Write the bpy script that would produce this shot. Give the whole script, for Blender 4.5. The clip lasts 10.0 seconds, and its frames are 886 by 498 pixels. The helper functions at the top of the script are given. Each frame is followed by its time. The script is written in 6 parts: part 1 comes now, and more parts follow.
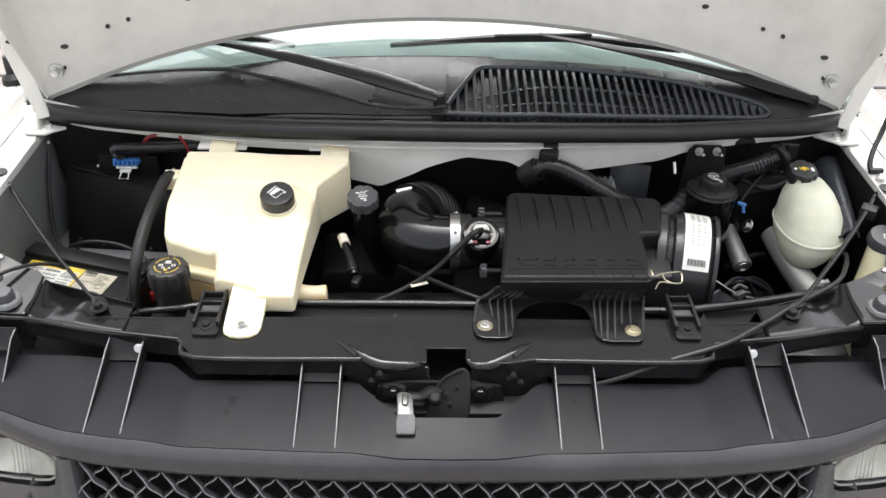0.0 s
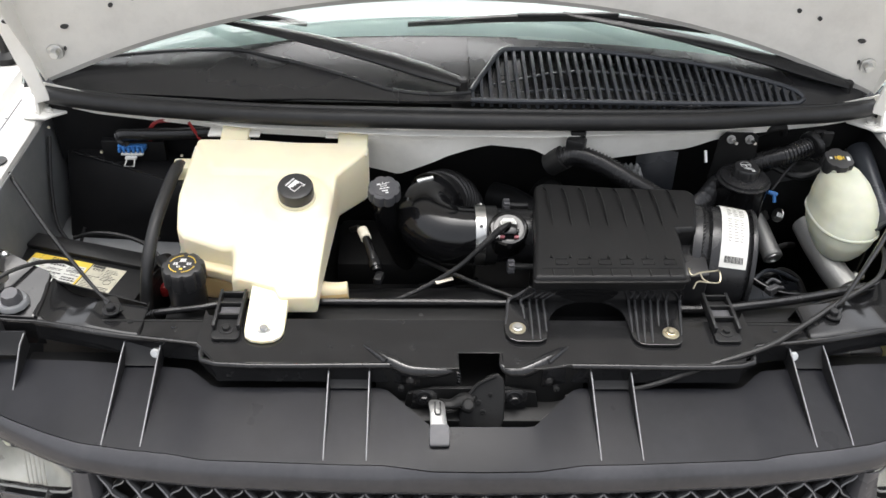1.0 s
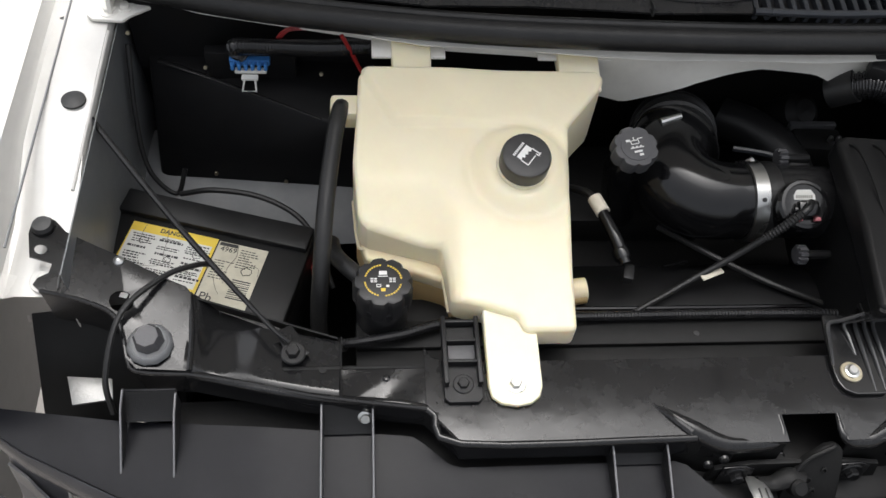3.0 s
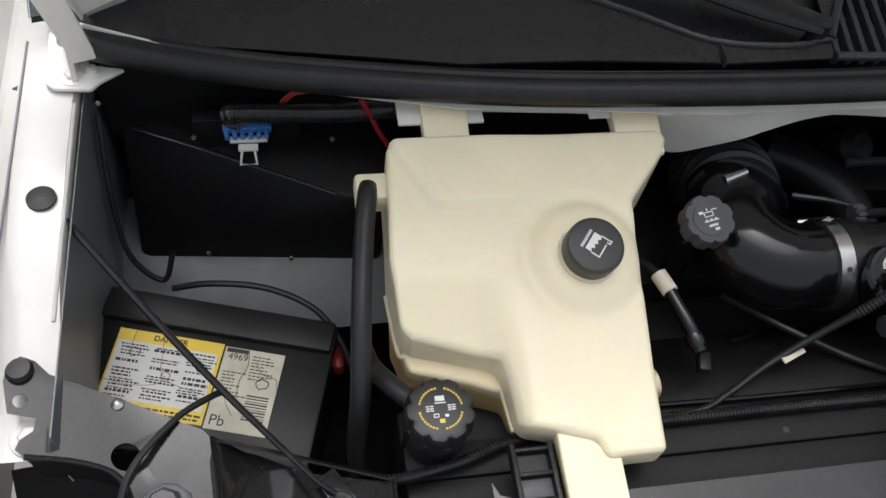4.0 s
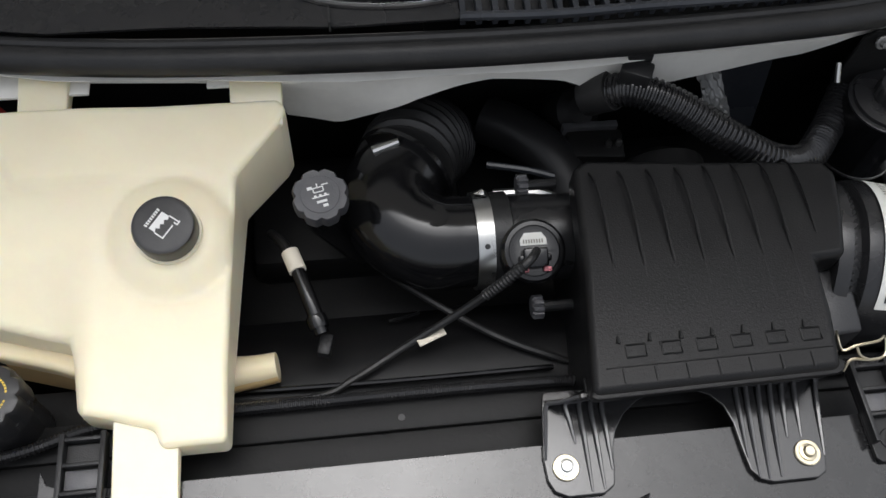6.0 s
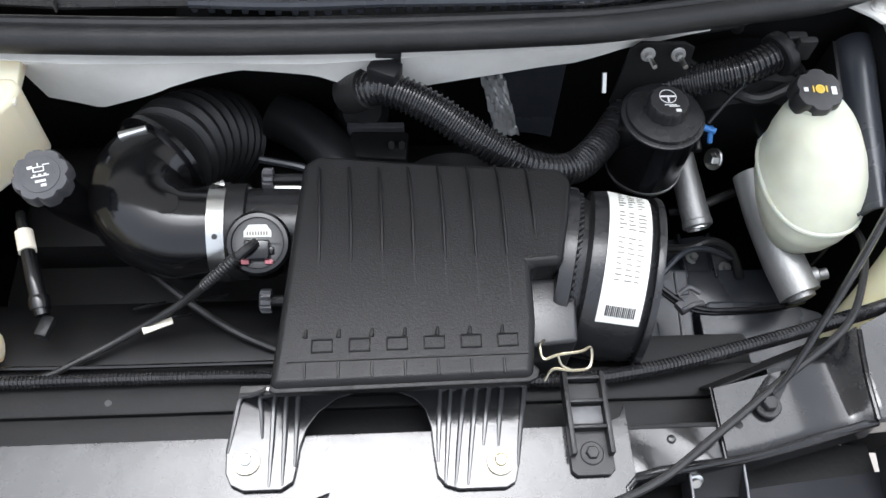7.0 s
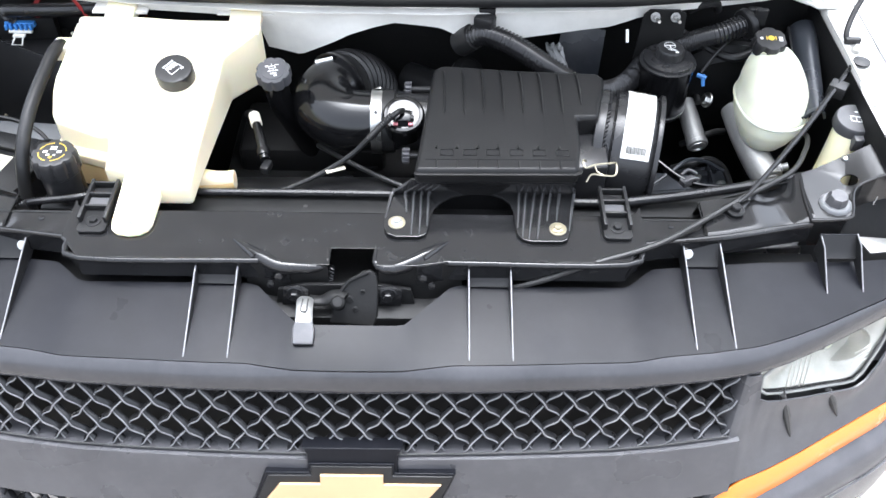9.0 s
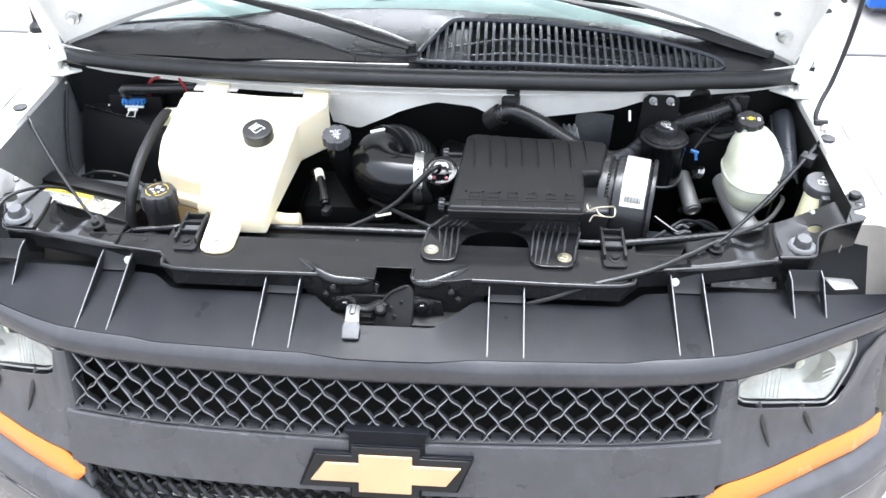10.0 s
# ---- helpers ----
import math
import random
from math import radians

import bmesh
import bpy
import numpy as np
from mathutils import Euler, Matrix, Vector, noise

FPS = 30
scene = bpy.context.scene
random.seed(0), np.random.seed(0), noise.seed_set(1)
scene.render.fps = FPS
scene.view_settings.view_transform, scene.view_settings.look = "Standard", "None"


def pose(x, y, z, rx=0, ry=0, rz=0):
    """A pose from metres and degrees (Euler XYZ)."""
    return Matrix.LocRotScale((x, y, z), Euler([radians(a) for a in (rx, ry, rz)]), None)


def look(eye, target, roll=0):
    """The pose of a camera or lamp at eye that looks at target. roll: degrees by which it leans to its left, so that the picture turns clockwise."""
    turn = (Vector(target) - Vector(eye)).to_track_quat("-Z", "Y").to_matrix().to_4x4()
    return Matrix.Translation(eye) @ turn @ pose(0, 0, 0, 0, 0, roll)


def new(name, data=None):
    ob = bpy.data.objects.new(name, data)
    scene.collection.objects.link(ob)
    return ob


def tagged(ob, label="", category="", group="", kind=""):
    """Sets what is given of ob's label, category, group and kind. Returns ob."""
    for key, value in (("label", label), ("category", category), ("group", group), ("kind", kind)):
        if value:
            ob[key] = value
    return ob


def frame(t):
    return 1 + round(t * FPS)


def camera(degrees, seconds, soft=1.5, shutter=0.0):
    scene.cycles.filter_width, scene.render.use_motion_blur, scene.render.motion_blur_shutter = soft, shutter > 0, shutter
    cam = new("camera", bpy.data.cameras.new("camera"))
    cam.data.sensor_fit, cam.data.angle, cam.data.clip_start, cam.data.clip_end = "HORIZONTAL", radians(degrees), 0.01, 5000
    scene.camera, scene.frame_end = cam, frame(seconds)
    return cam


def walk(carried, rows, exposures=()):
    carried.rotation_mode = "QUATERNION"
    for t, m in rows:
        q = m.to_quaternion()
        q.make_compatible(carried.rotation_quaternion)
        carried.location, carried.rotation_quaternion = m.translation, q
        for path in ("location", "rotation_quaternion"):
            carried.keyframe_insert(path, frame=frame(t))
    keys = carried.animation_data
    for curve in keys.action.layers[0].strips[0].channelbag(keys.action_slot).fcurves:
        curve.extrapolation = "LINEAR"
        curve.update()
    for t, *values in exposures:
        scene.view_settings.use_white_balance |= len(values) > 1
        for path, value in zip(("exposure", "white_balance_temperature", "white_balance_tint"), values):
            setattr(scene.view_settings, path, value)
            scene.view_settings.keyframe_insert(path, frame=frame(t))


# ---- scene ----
cam = camera(54.0, 10.0)
PATH = [
    (0, (-0.032, -0.076, 1.978), (0.001, 1.548, 0.811), 1.3),
    (0.5, (-0.039, -0.057, 1.984), (-0.01, 1.545, 0.788), 0.8),
    (1, (-0.105, 0.016, 1.992), (-0.032, 1.579, 0.746), 2.2),
    (1.5, (-0.265, 0.161, 1.988), (-0.122, 1.644, 0.654), 3.2),
    (2, (-0.42, 0.288, 1.939), (-0.229, 1.686, 0.522), 3.3),
    (2.2, (-0.456, 0.338, 1.934), (-0.247, 1.685, 0.471), 3.9),
    (3.3, (-0.523, 0.653, 1.898), (-0.32, 1.755, 0.242), 8.9),
    (3.5, (-0.556, 0.714, 1.881), (-0.303, 1.801, 0.221), 9.4),
    (4, (-0.595, 0.792, 1.866), (-0.26, 1.832, 0.191), 11.5),
    (4.5, (-0.482, 0.795, 1.876), (-0.181, 1.827, 0.189), 9.2),
    (5, (-0.223, 0.789, 1.881), (-0.077, 1.811, 0.168), 4.0),
    (5.2, (-0.132, 0.783, 1.875), (-0.058, 1.801, 0.156), 1.6),
    (6.3, (-0.112, 0.77, 1.873), (0.114, 1.732, 0.134), 6.7),
    (6.5, (-0.036, 0.75, 1.87), (0.16, 1.741, 0.144), 5.7),
    (7, (0.181, 0.732, 1.867), (0.339, 1.75, 0.152), 6.5),
    (7.5, (0.332, 0.715, 1.861), (0.388, 1.772, 0.164), 1.0),
    (8, (0.275, 0.594, 1.866), (0.269, 1.707, 0.204), -0.2),
    (8.3, (0.195, 0.412, 1.897), (0.194, 1.59, 0.28), -0.1),
    (8.5, (0.157, 0.299, 1.911), (0.16, 1.526, 0.332), -0.1),
    (8.7, (0.125, 0.198, 1.958), (0.134, 1.471, 0.415), 0.8),
    (8.8, (0.112, 0.164, 1.962), (0.135, 1.46, 0.439), 1.1),
    (9, (0.117, 0.084, 1.977), (0.134, 1.446, 0.513), 1.3),
    (9.5, (0.174, -0.104, 2.008), (0.134, 1.397, 0.687), 1.5),
    (10, (0.156, -0.242, 2.016), (0.058, 1.338, 0.794), 0.1),
]
walk(cam, [(t, look(eye, target, roll)) for t, eye, target, roll in PATH],
     [(0, 1.5, 6500, 10), (2, 1.38, 6500, 10), (3.5, 0.55, 6400, 10), (5.0, 0.52, 6350, 10), (6.5, 1.18, 6250, 10), (7, 1.85, 6050, 10), (7.5, 2.2, 5980, 10), (8.5, 2.52, 5940, 10), (9.5, 2.56, 5930, 10), (10, 2.48, 5940, 10)])

# ---- sky and sun: bright overcast daylight ----
world = bpy.data.worlds.new("sky")
scene.world = world
world.use_nodes = True
_n = world.node_tree.nodes
_sky = _n.new("ShaderNodeTexSky")
_sky.sky_type, _sky.sun_disc = "NISHITA", False
_sky.sun_elevation, _sky.sun_rotation = radians(72), radians(0)
_sky.air_density, _sky.dust_density, _sky.ozone_density = 1.0, 7.0, 1.0
_n["Background"].inputs["Strength"].default_value = 0.15
_hs = _n.new("ShaderNodeHueSaturation")
_hs.inputs["Saturation"].default_value = 0.25
world.node_tree.links.new(_sky.outputs[0], _hs.inputs["Color"])
world.node_tree.links.new(_hs.outputs[0], _n["Background"].inputs["Color"])
sun = new("sun", bpy.data.lights.new("sun", "SUN"))
sun.data.energy, sun.data.angle, sun.data.color = 0.6, radians(65), (1.0, 0.995, 0.985)
sun.matrix_world = look((0.3, 1.0 + 2.5, 1.0 + 8.6), (0, 1.0, 1.0))


# ---- materials ----
def mat(name, base, rough, metal=0.0, var=0.12, scale=9.0, bump=0.0, bscale=180.0, spec=0.5, coat=0.0, rvar=0.08, dust=0.0, dustcol=(0.35, 0.33, 0.30), sss=0.0):
    m = bpy.data.materials.new(name)
    m.use_nodes = True
    nt = m.node_tree
    n, l = nt.nodes, nt.links
    b = n["Principled BSDF"]
    co = n.new("ShaderNodeTexCoord")
    big = n.new("ShaderNodeTexNoise")
    big.inputs["Scale"].default_value, big.inputs["Detail"].default_value = scale, 6
    l.new(co.outputs["Object"], big.inputs["Vector"])
    fine = n.new("ShaderNodeTexNoise")
    fine.inputs["Scale"].default_value, fine.inputs["Detail"].default_value = bscale, 3
    l.new(co.outputs["Object"], fine.inputs["Vector"])
    ramp = n.new("ShaderNodeMapRange")
    ramp.inputs["From Min"].default_value, ramp.inputs["From Max"].default_value = 0.3, 0.7
    ramp.inputs["To Min"].default_value, ramp.inputs["To Max"].default_value = 1 - var, 1 + var
    l.new(big.outputs["Fac"], ramp.inputs["Value"])
    mul = n.new("ShaderNodeVectorMath")
    mul.operation = "SCALE"
    mul.inputs[0].default_value = base
    l.new(ramp.outputs[0], mul.inputs["Scale"])
    colour = mul.outputs[0]
    if dust:
        dr = n.new("ShaderNodeMapRange")
        dr.inputs["From Min"].default_value, dr.inputs["From Max"].default_value = 0.45, 0.75
        dr.inputs["To Max"].default_value = dust
        dn = n.new("ShaderNodeTexNoise")
        dn.inputs["Scale"].default_value, dn.inputs["Detail"].default_value, dn.inputs["Roughness"].default_value = scale * 2.3, 9, 0.7
        l.new(co.outputs["Object"], dn.inputs["Vector"])
        l.new(dn.outputs["Fac"], dr.inputs["Value"])
        mx = n.new("ShaderNodeMix")
        mx.data_type = "RGBA"
        l.new(dr.outputs[0], mx.inputs["Factor"])
        l.new(colour, mx.inputs["A"])
        mx.inputs["B"].default_value = (*dustcol, 1)
        colour = mx.outputs["Result"]
    l.new(colour, b.inputs["Base Color"])
    rr = n.new("ShaderNodeMapRange")
    rr.inputs["To Min"].default_value, rr.inputs["To Max"].default_value = max(0.02, rough - rvar), min(1, rough + rvar)
    l.new(big.outputs["Fac"], rr.inputs["Value"])
    l.new(rr.outputs[0], b.inputs["Roughness"])
    b.inputs["Metallic"].default_value = metal
    b.inputs["Specular IOR Level"].default_value = spec
    b.inputs["Coat Weight"].default_value = coat
    b.inputs["Coat Roughness"].default_value = 0.12
    if sss:
        b.inputs["Subsurface Weight"].default_value = sss
        b.inputs["Subsurface Radius"].default_value = (0.02, 0.015, 0.007)
        b.inputs["Subsurface Scale"].default_value = 1.0
    if bump:
        bp = n.new("ShaderNodeBump")
        bp.inputs["Strength"].default_value, bp.inputs["Distance"].default_value = bump, 0.001
        l.new(fine.outputs["Fac"], bp.inputs["Height"])
        l.new(bp.outputs[0], b.inputs["Normal"])
    return m


BLACK_PAINT = mat("gloss_black_paint", (0.010, 0.010, 0.0105), 0.14, coat=0.08, dust=0.10, dustcol=(0.09, 0.09, 0.09), bump=0.5, bscale=16, rvar=0.09, spec=0.38, scale=14)
BAY_BLACK = mat("dull_black_paint", (0.011, 0.011, 0.011), 0.5, dust=0.08, dustcol=(0.05, 0.047, 0.043), bump=0.3, spec=0.18)
GREY_PAINT = mat("grey_primer_paint", (0.15, 0.155, 0.16), 0.4, dust=0.2, bump=0.1)
PLASTIC = mat("moulded_black_plastic", (0.014, 0.014, 0.0145), 0.36, bump=0.25, bscale=700, dust=0.08, dustcol=(0.07, 0.07, 0.068), spec=0.26, rvar=0.12)
DEEP = mat("dusty_black_plastic", (0.008, 0.008, 0.0085), 0.45, spec=0.2, dust=0.06, dustcol=(0.06, 0.057, 0.052))
LID_BLACK = mat("ribbed_lid_plastic", (0.0085, 0.0085, 0.0088), 0.36, bump=0.35, bscale=520, dust=0.05, dustcol=(0.06, 0.06, 0.058), spec=0.2, rvar=0.12)
PLASTIC_SATIN = mat("satin_black_plastic", (0.015, 0.015, 0.016), 0.27, bump=0.2, bscale=400, dust=0.015)
PLASTIC_GLOSS = mat("gloss_black_plastic", (0.005, 0.005, 0.0055), 0.15, bump=0.05, bscale=90, dust=0.008)
# the dust mottling here paints cloudy reflections on the top cover
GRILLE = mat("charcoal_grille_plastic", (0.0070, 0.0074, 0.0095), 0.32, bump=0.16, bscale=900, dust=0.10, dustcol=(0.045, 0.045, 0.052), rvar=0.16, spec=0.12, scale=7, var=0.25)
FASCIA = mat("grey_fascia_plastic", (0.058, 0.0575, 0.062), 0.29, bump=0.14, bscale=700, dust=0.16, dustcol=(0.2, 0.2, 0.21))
# lighter copy of the cover plastic; the lip's sheen is in the colour
LIP = mat("lit_lip_plastic", (0.036, 0.036, 0.0395), 0.24, bump=0.12, bscale=700, dust=0.12, dustcol=(0.12, 0.12, 0.125), spec=0.55)
# pale grey that paints the light caught along black plastic edges
EDGE_GLINT = mat("edge_highlight_grey", (0.17, 0.17, 0.18), 0.38, dust=0.3)
FOOT = mat("polished_black_plastic", (0.009, 0.009, 0.0095), 0.2, bump=0.1, bscale=200, dust=0.01, spec=0.55, coat=0.2)
# FOOT plastic with a lighter base that paints highlights on the ribs
FOOT_RIB = mat("highlit_rib_plastic", (0.035, 0.035, 0.037), 0.24, dust=0.2, dustcol=(0.12, 0.12, 0.12), spec=0.6)
RUBBER = mat("black_rubber", (0.014, 0.014, 0.0142), 0.42, bump=0.35, bscale=300, dust=0.03, spec=0.4)
WHITE = mat("white_car_paint", (0.58, 0.57, 0.54), 0.25, var=0.04, coat=0.6, dust=0.16, dustcol=(0.34, 0.33, 0.31), scale=12)
WHITE_IN = mat("white_inner_paint", (0.82, 0.80, 0.745), 0.4, var=0.05, dust=0.2, dustcol=(0.42, 0.40, 0.36))
TANK = mat("aged_cream_plastic", (0.88, 0.80, 0.585), 0.38, var=0.05, scale=6, dust=0.12, dustcol=(0.62, 0.52, 0.30), sss=0.35, bump=0.08, bscale=120)
TANK_DARK = mat("amber_stained_plastic", (0.74, 0.52, 0.25), 0.4, var=0.15, sss=0.3)
TANK_STAIN = mat("stained_cream_plastic", (0.86, 0.74, 0.50), 0.4, var=0.10, sss=0.3)
WHITE_PLASTIC = mat("translucent_white_plastic", (0.58, 0.59, 0.47), 0.4, var=0.10, scale=22, dust=0.3, dustcol=(0.55, 0.56, 0.42), sss=0.35, bump=0.05)
CREAM_NECK = mat("pale_yellow_plastic", (0.72, 0.68, 0.45), 0.4, var=0.06, sss=0.3)
STEEL = mat("zinc_steel", (0.62, 0.62, 0.60), 0.3, metal=1.0, dust=0.2)
BRASS = mat("yellow_zinc_bolt", (0.50, 0.45, 0.33), 0.32, metal=1.0, dust=0.2)
ALU = mat("cast_aluminium", (0.26, 0.26, 0.255), 0.42, metal=0.7, bump=0.5, bscale=220, dust=0.25)
CAP = mat("cap_grey_plastic", (0.06, 0.06, 0.065), 0.45, bump=0.25, bscale=600, dust=0.12)
CAP_BLACK = mat("cap_black_plastic", (0.016, 0.016, 0.017), 0.4, bump=0.2, dust=0.05)
CAST = mat("cast_metal", (0.30, 0.30, 0.29), 0.38, metal=0.55, bump=0.5, bscale=220, dust=0.15)
MODULE = mat("grey_black_plastic", (0.024, 0.027, 0.033), 0.28, bump=0.15, dust=0.04)
LOOM = mat("shiny_loom_plastic", (0.012, 0.012, 0.013), 0.22, spec=0.6, dust=0.05)
LABEL = mat("white_paper_label", (0.68, 0.68, 0.64), 0.45, var=0.04, dust=0.2, dustcol=(0.55, 0.52, 0.44))
LABEL_YEL = mat("yellow_label", (0.80, 0.58, 0.05), 0.4, var=0.06, dust=0.15)
LABEL_BEIGE = mat("worn_beige_label", (0.56, 0.53, 0.42), 0.45, var=0.12, scale=30, dust=0.3, dustcol=(0.3, 0.27, 0.2))
INK = mat("black_ink", (0.03, 0.03, 0.03), 0.5)
INK_GREY = mat("grey_ink", (0.16, 0.15, 0.12), 0.5)
PRINT_WHITE = mat("white_print", (0.75, 0.75, 0.73), 0.5)
PRINT_YEL = mat("yellow_print", (0.75, 0.52, 0.06), 0.5)
GOLD = mat("gold_emblem", (0.66, 0.45, 0.26), 0.36, metal=0.55, var=0.06, bump=0.1)
AMBER = mat("amber_lens_plastic", (0.85, 0.22, 0.03), 0.25, var=0.06, coat=0.4, bump=0.4, bscale=300)
RED = mat("red_insulation", (0.30, 0.018, 0.018), 0.4)
PINK = mat("dull_pink_plastic", (0.45, 0.14, 0.16), 0.4)
BLUE = mat("blue_connector_plastic", (0.05, 0.20, 0.52), 0.4)
REFLECTOR = mat("pale_reflector", (0.50, 0.50, 0.46), 0.22, metal=0.45, bump=0.8, bscale=26, var=0.22, scale=20)
MESH = mat("glossy_mesh_plastic", (0.014, 0.014, 0.015), 0.28, spec=0.4, dust=0.12, dustcol=(0.07, 0.07, 0.07), rvar=0.1)
CONCRETE = mat("worn_concrete", (0.22, 0.203, 0.185), 0.85, var=0.14, scale=1.2, bump=0.6, bscale=60, dust=0.25, dustcol=(0.12, 0.105, 0.095))
BLUE_PAINT = mat("blue_painted_metal", (0.03, 0.16, 0.62), 0.5)
TAPE = mat("cream_tape", (0.72, 0.66, 0.54), 0.6)


def glass(name, tint, rough=0.02, ior=1.45):
    m = bpy.data.materials.new(name)
    m.use_nodes = True
    b = m.node_tree.nodes["Principled BSDF"]
    b.inputs["Base Color"].default_value = (*tint, 1)
    b.inputs["Roughness"].default_value, b.inputs["Transmission Weight"].default_value, b.inputs["IOR"].default_value = rough, 1.0, ior
    return m


GLASS = glass("windscreen_glass", (0.80, 0.90, 0.87), 0.02, 1.8)
LENS_RIM = mat("frosted_lens_plastic", (0.24, 0.24, 0.23), 0.25, var=0.06)
LENS = glass("headlight_lens", (0.98, 0.98, 0.97), 0.05, 1.2)


# ---- mesh helpers ----
def root(name, loc, label, category, group="", kind=""):
    e = new(name)
    e.location = loc
    e.empty_display_size = 0.02
    return tagged(e, label, category, group, kind)


def finish(bm, name, material, smooth=35):
    bmesh.ops.recalc_face_normals(bm, faces=bm.faces)
    me = bpy.data.meshes.new(name)
    bm.to_mesh(me)
    bm.free()
    me.materials.append(material)
    if smooth:
        me.polygons.foreach_set("use_smooth", [True] * len(me.polygons))
        me.set_sharp_from_angle(angle=radians(smooth))
    return me


def part(name, bm, material, parent=None, label="", smooth=35):
    me = finish(bm, name, material, smooth)
    ob = new(name, me)
    if smooth and any(len(q.vertices) > 5 for q in me.polygons):
        ob.modifiers.new("even_shading", "WEIGHTED_NORMAL").keep_sharp = True
    if parent is not None:
        ob.parent = parent
        if parent.parent is None:
            ob.matrix_parent_inverse = Matrix.Translation(parent.location).inverted()
    if label:
        ob["label"] = label
    return ob


def thing(name, bm, material, label, category, group="", kind="", smooth=35):
    return tagged(part(name, bm, material, None, "", smooth), label, category, group, kind)


def soften(bm, w, seg=2, angle=35):
    if w > 0:
        e = [k for k in bm.edges if len(k.link_faces) == 2 and k.calc_face_angle(0) > radians(angle)]
        bmesh.ops.bevel(bm, geom=e, offset=w, segments=seg, profile=0.5, affect="EDGES", clamp_overlap=True)


def merge(bm, other, m=None):
    if m is not None:
        bmesh.ops.transform(other, matrix=m, verts=other.verts)
    me = bpy.data.meshes.new("tmp")
    other.to_mesh(me)
    other.free()
    bm.from_mesh(me)
    bpy.data.meshes.remove(me)
    return bm


def box(x0, x1, y0, y1, z0, z1, bev=0.002, m=None, bm=None):
    b = bmesh.new()
    bmesh.ops.create_cube(b, size=1)
    bmesh.ops.scale(b, vec=(x1 - x0, y1 - y0, z1 - z0), verts=b.verts)
    bmesh.ops.translate(b, vec=((x0 + x1) / 2, (y0 + y1) / 2, (z0 + z1) / 2), verts=b.verts)
    soften(b, bev)
    if m is not None:
        bmesh.ops.transform(b, matrix=m, verts=b.verts)
    return merge(bm, b) if bm else b


def prism(outline, z0, z1, bev=0.002, top=None, m=None, bm=None, seg=2):
    """A flat outline raised from z0 to z1; top(x, y) lifts the upper face."""
    b = bmesh.new()
    vs = [b.verts.new((x, y, z0)) for x, y in outline]
    f = b.faces.new(vs)
    ext = bmesh.ops.extrude_face_region(b, geom=[f])
    for v in ext["geom"]:
        if isinstance(v, bmesh.types.BMVert):
            v.co.z = z1 if top is None else top(v.co.x, v.co.y)
    bmesh.ops.recalc_face_normals(b, faces=b.faces)
    soften(b, bev, seg)
    if m is not None:
        bmesh.ops.transform(b, matrix=m, verts=b.verts)
    return merge(bm, b) if bm else b


def plate(outline, holes, zf, th=0.003, bm=None):
    """A flat plate with real round holes (x, y, r), lifted to zf(x, y)."""
    b = bmesh.new()
    for loop in [outline] + [[(x + r * math.cos(2 * math.pi * k / 24), y + r * math.sin(2 * math.pi * k / 24)) for k in range(24)] for x, y, r in holes]:
        vs = [b.verts.new((x, y, 0)) for x, y in loop]
        for p, q in zip(vs, vs[1:] + vs[:1]):
            b.edges.new((p, q))
    bmesh.ops.triangle_fill(b, edges=b.edges[:], use_beauty=True)
    for v in b.verts:
        v.co.z = zf(v.co.x, v.co.y)
    bmesh.ops.recalc_face_normals(b, faces=b.faces)
    if b.faces and sum(f.normal.z for f in b.faces) < 0:
        bmesh.ops.reverse_faces(b, faces=b.faces)
    bmesh.ops.solidify(b, geom=b.faces[:], thickness=th)
    return merge(bm, b) if bm else b


def gridded(b, step, x0, x1, y0, y1):
    """Cuts a mesh along a square grid, so that it can be pressed into relief."""
    for ax, lo, hi in ((0, x0, x1), (1, y0, y1)):
        for k in range(int((hi - lo) / step)):
            co, no = [0, 0, 0], [0, 0, 0]
            co[ax], no[ax] = lo + (k + 0.5) * step, 1
            bmesh.ops.bisect_plane(b, geom=b.verts[:] + b.edges[:] + b.faces[:], plane_co=co, plane_no=no)
    return b


def step_(a, c, x):
    t = min(1.0, max(0.0, (x - a) / (c - a)))
    return t * t * (3 - 2 * t)


def smooth_path(pts, n=8):
    pts = [Vector(p) for p in pts]
    if len(pts) < 3:
        return pts
    p = [pts[0] * 2 - pts[1]] + pts + [pts[-1] * 2 - pts[-2]]
    out = []
    for i in range(1, len(p) - 2):
        for k in range(n):
            t = k / n
            a, b, c, d = p[i - 1], p[i], p[i + 1], p[i + 2]
            out.append(0.5 * ((2 * b) + (c - a) * t + (2 * a - 5 * b + 4 * c - d) * t * t + (3 * b - a - 3 * c + d) * t ** 3))
    out.append(pts[-1])
    return out


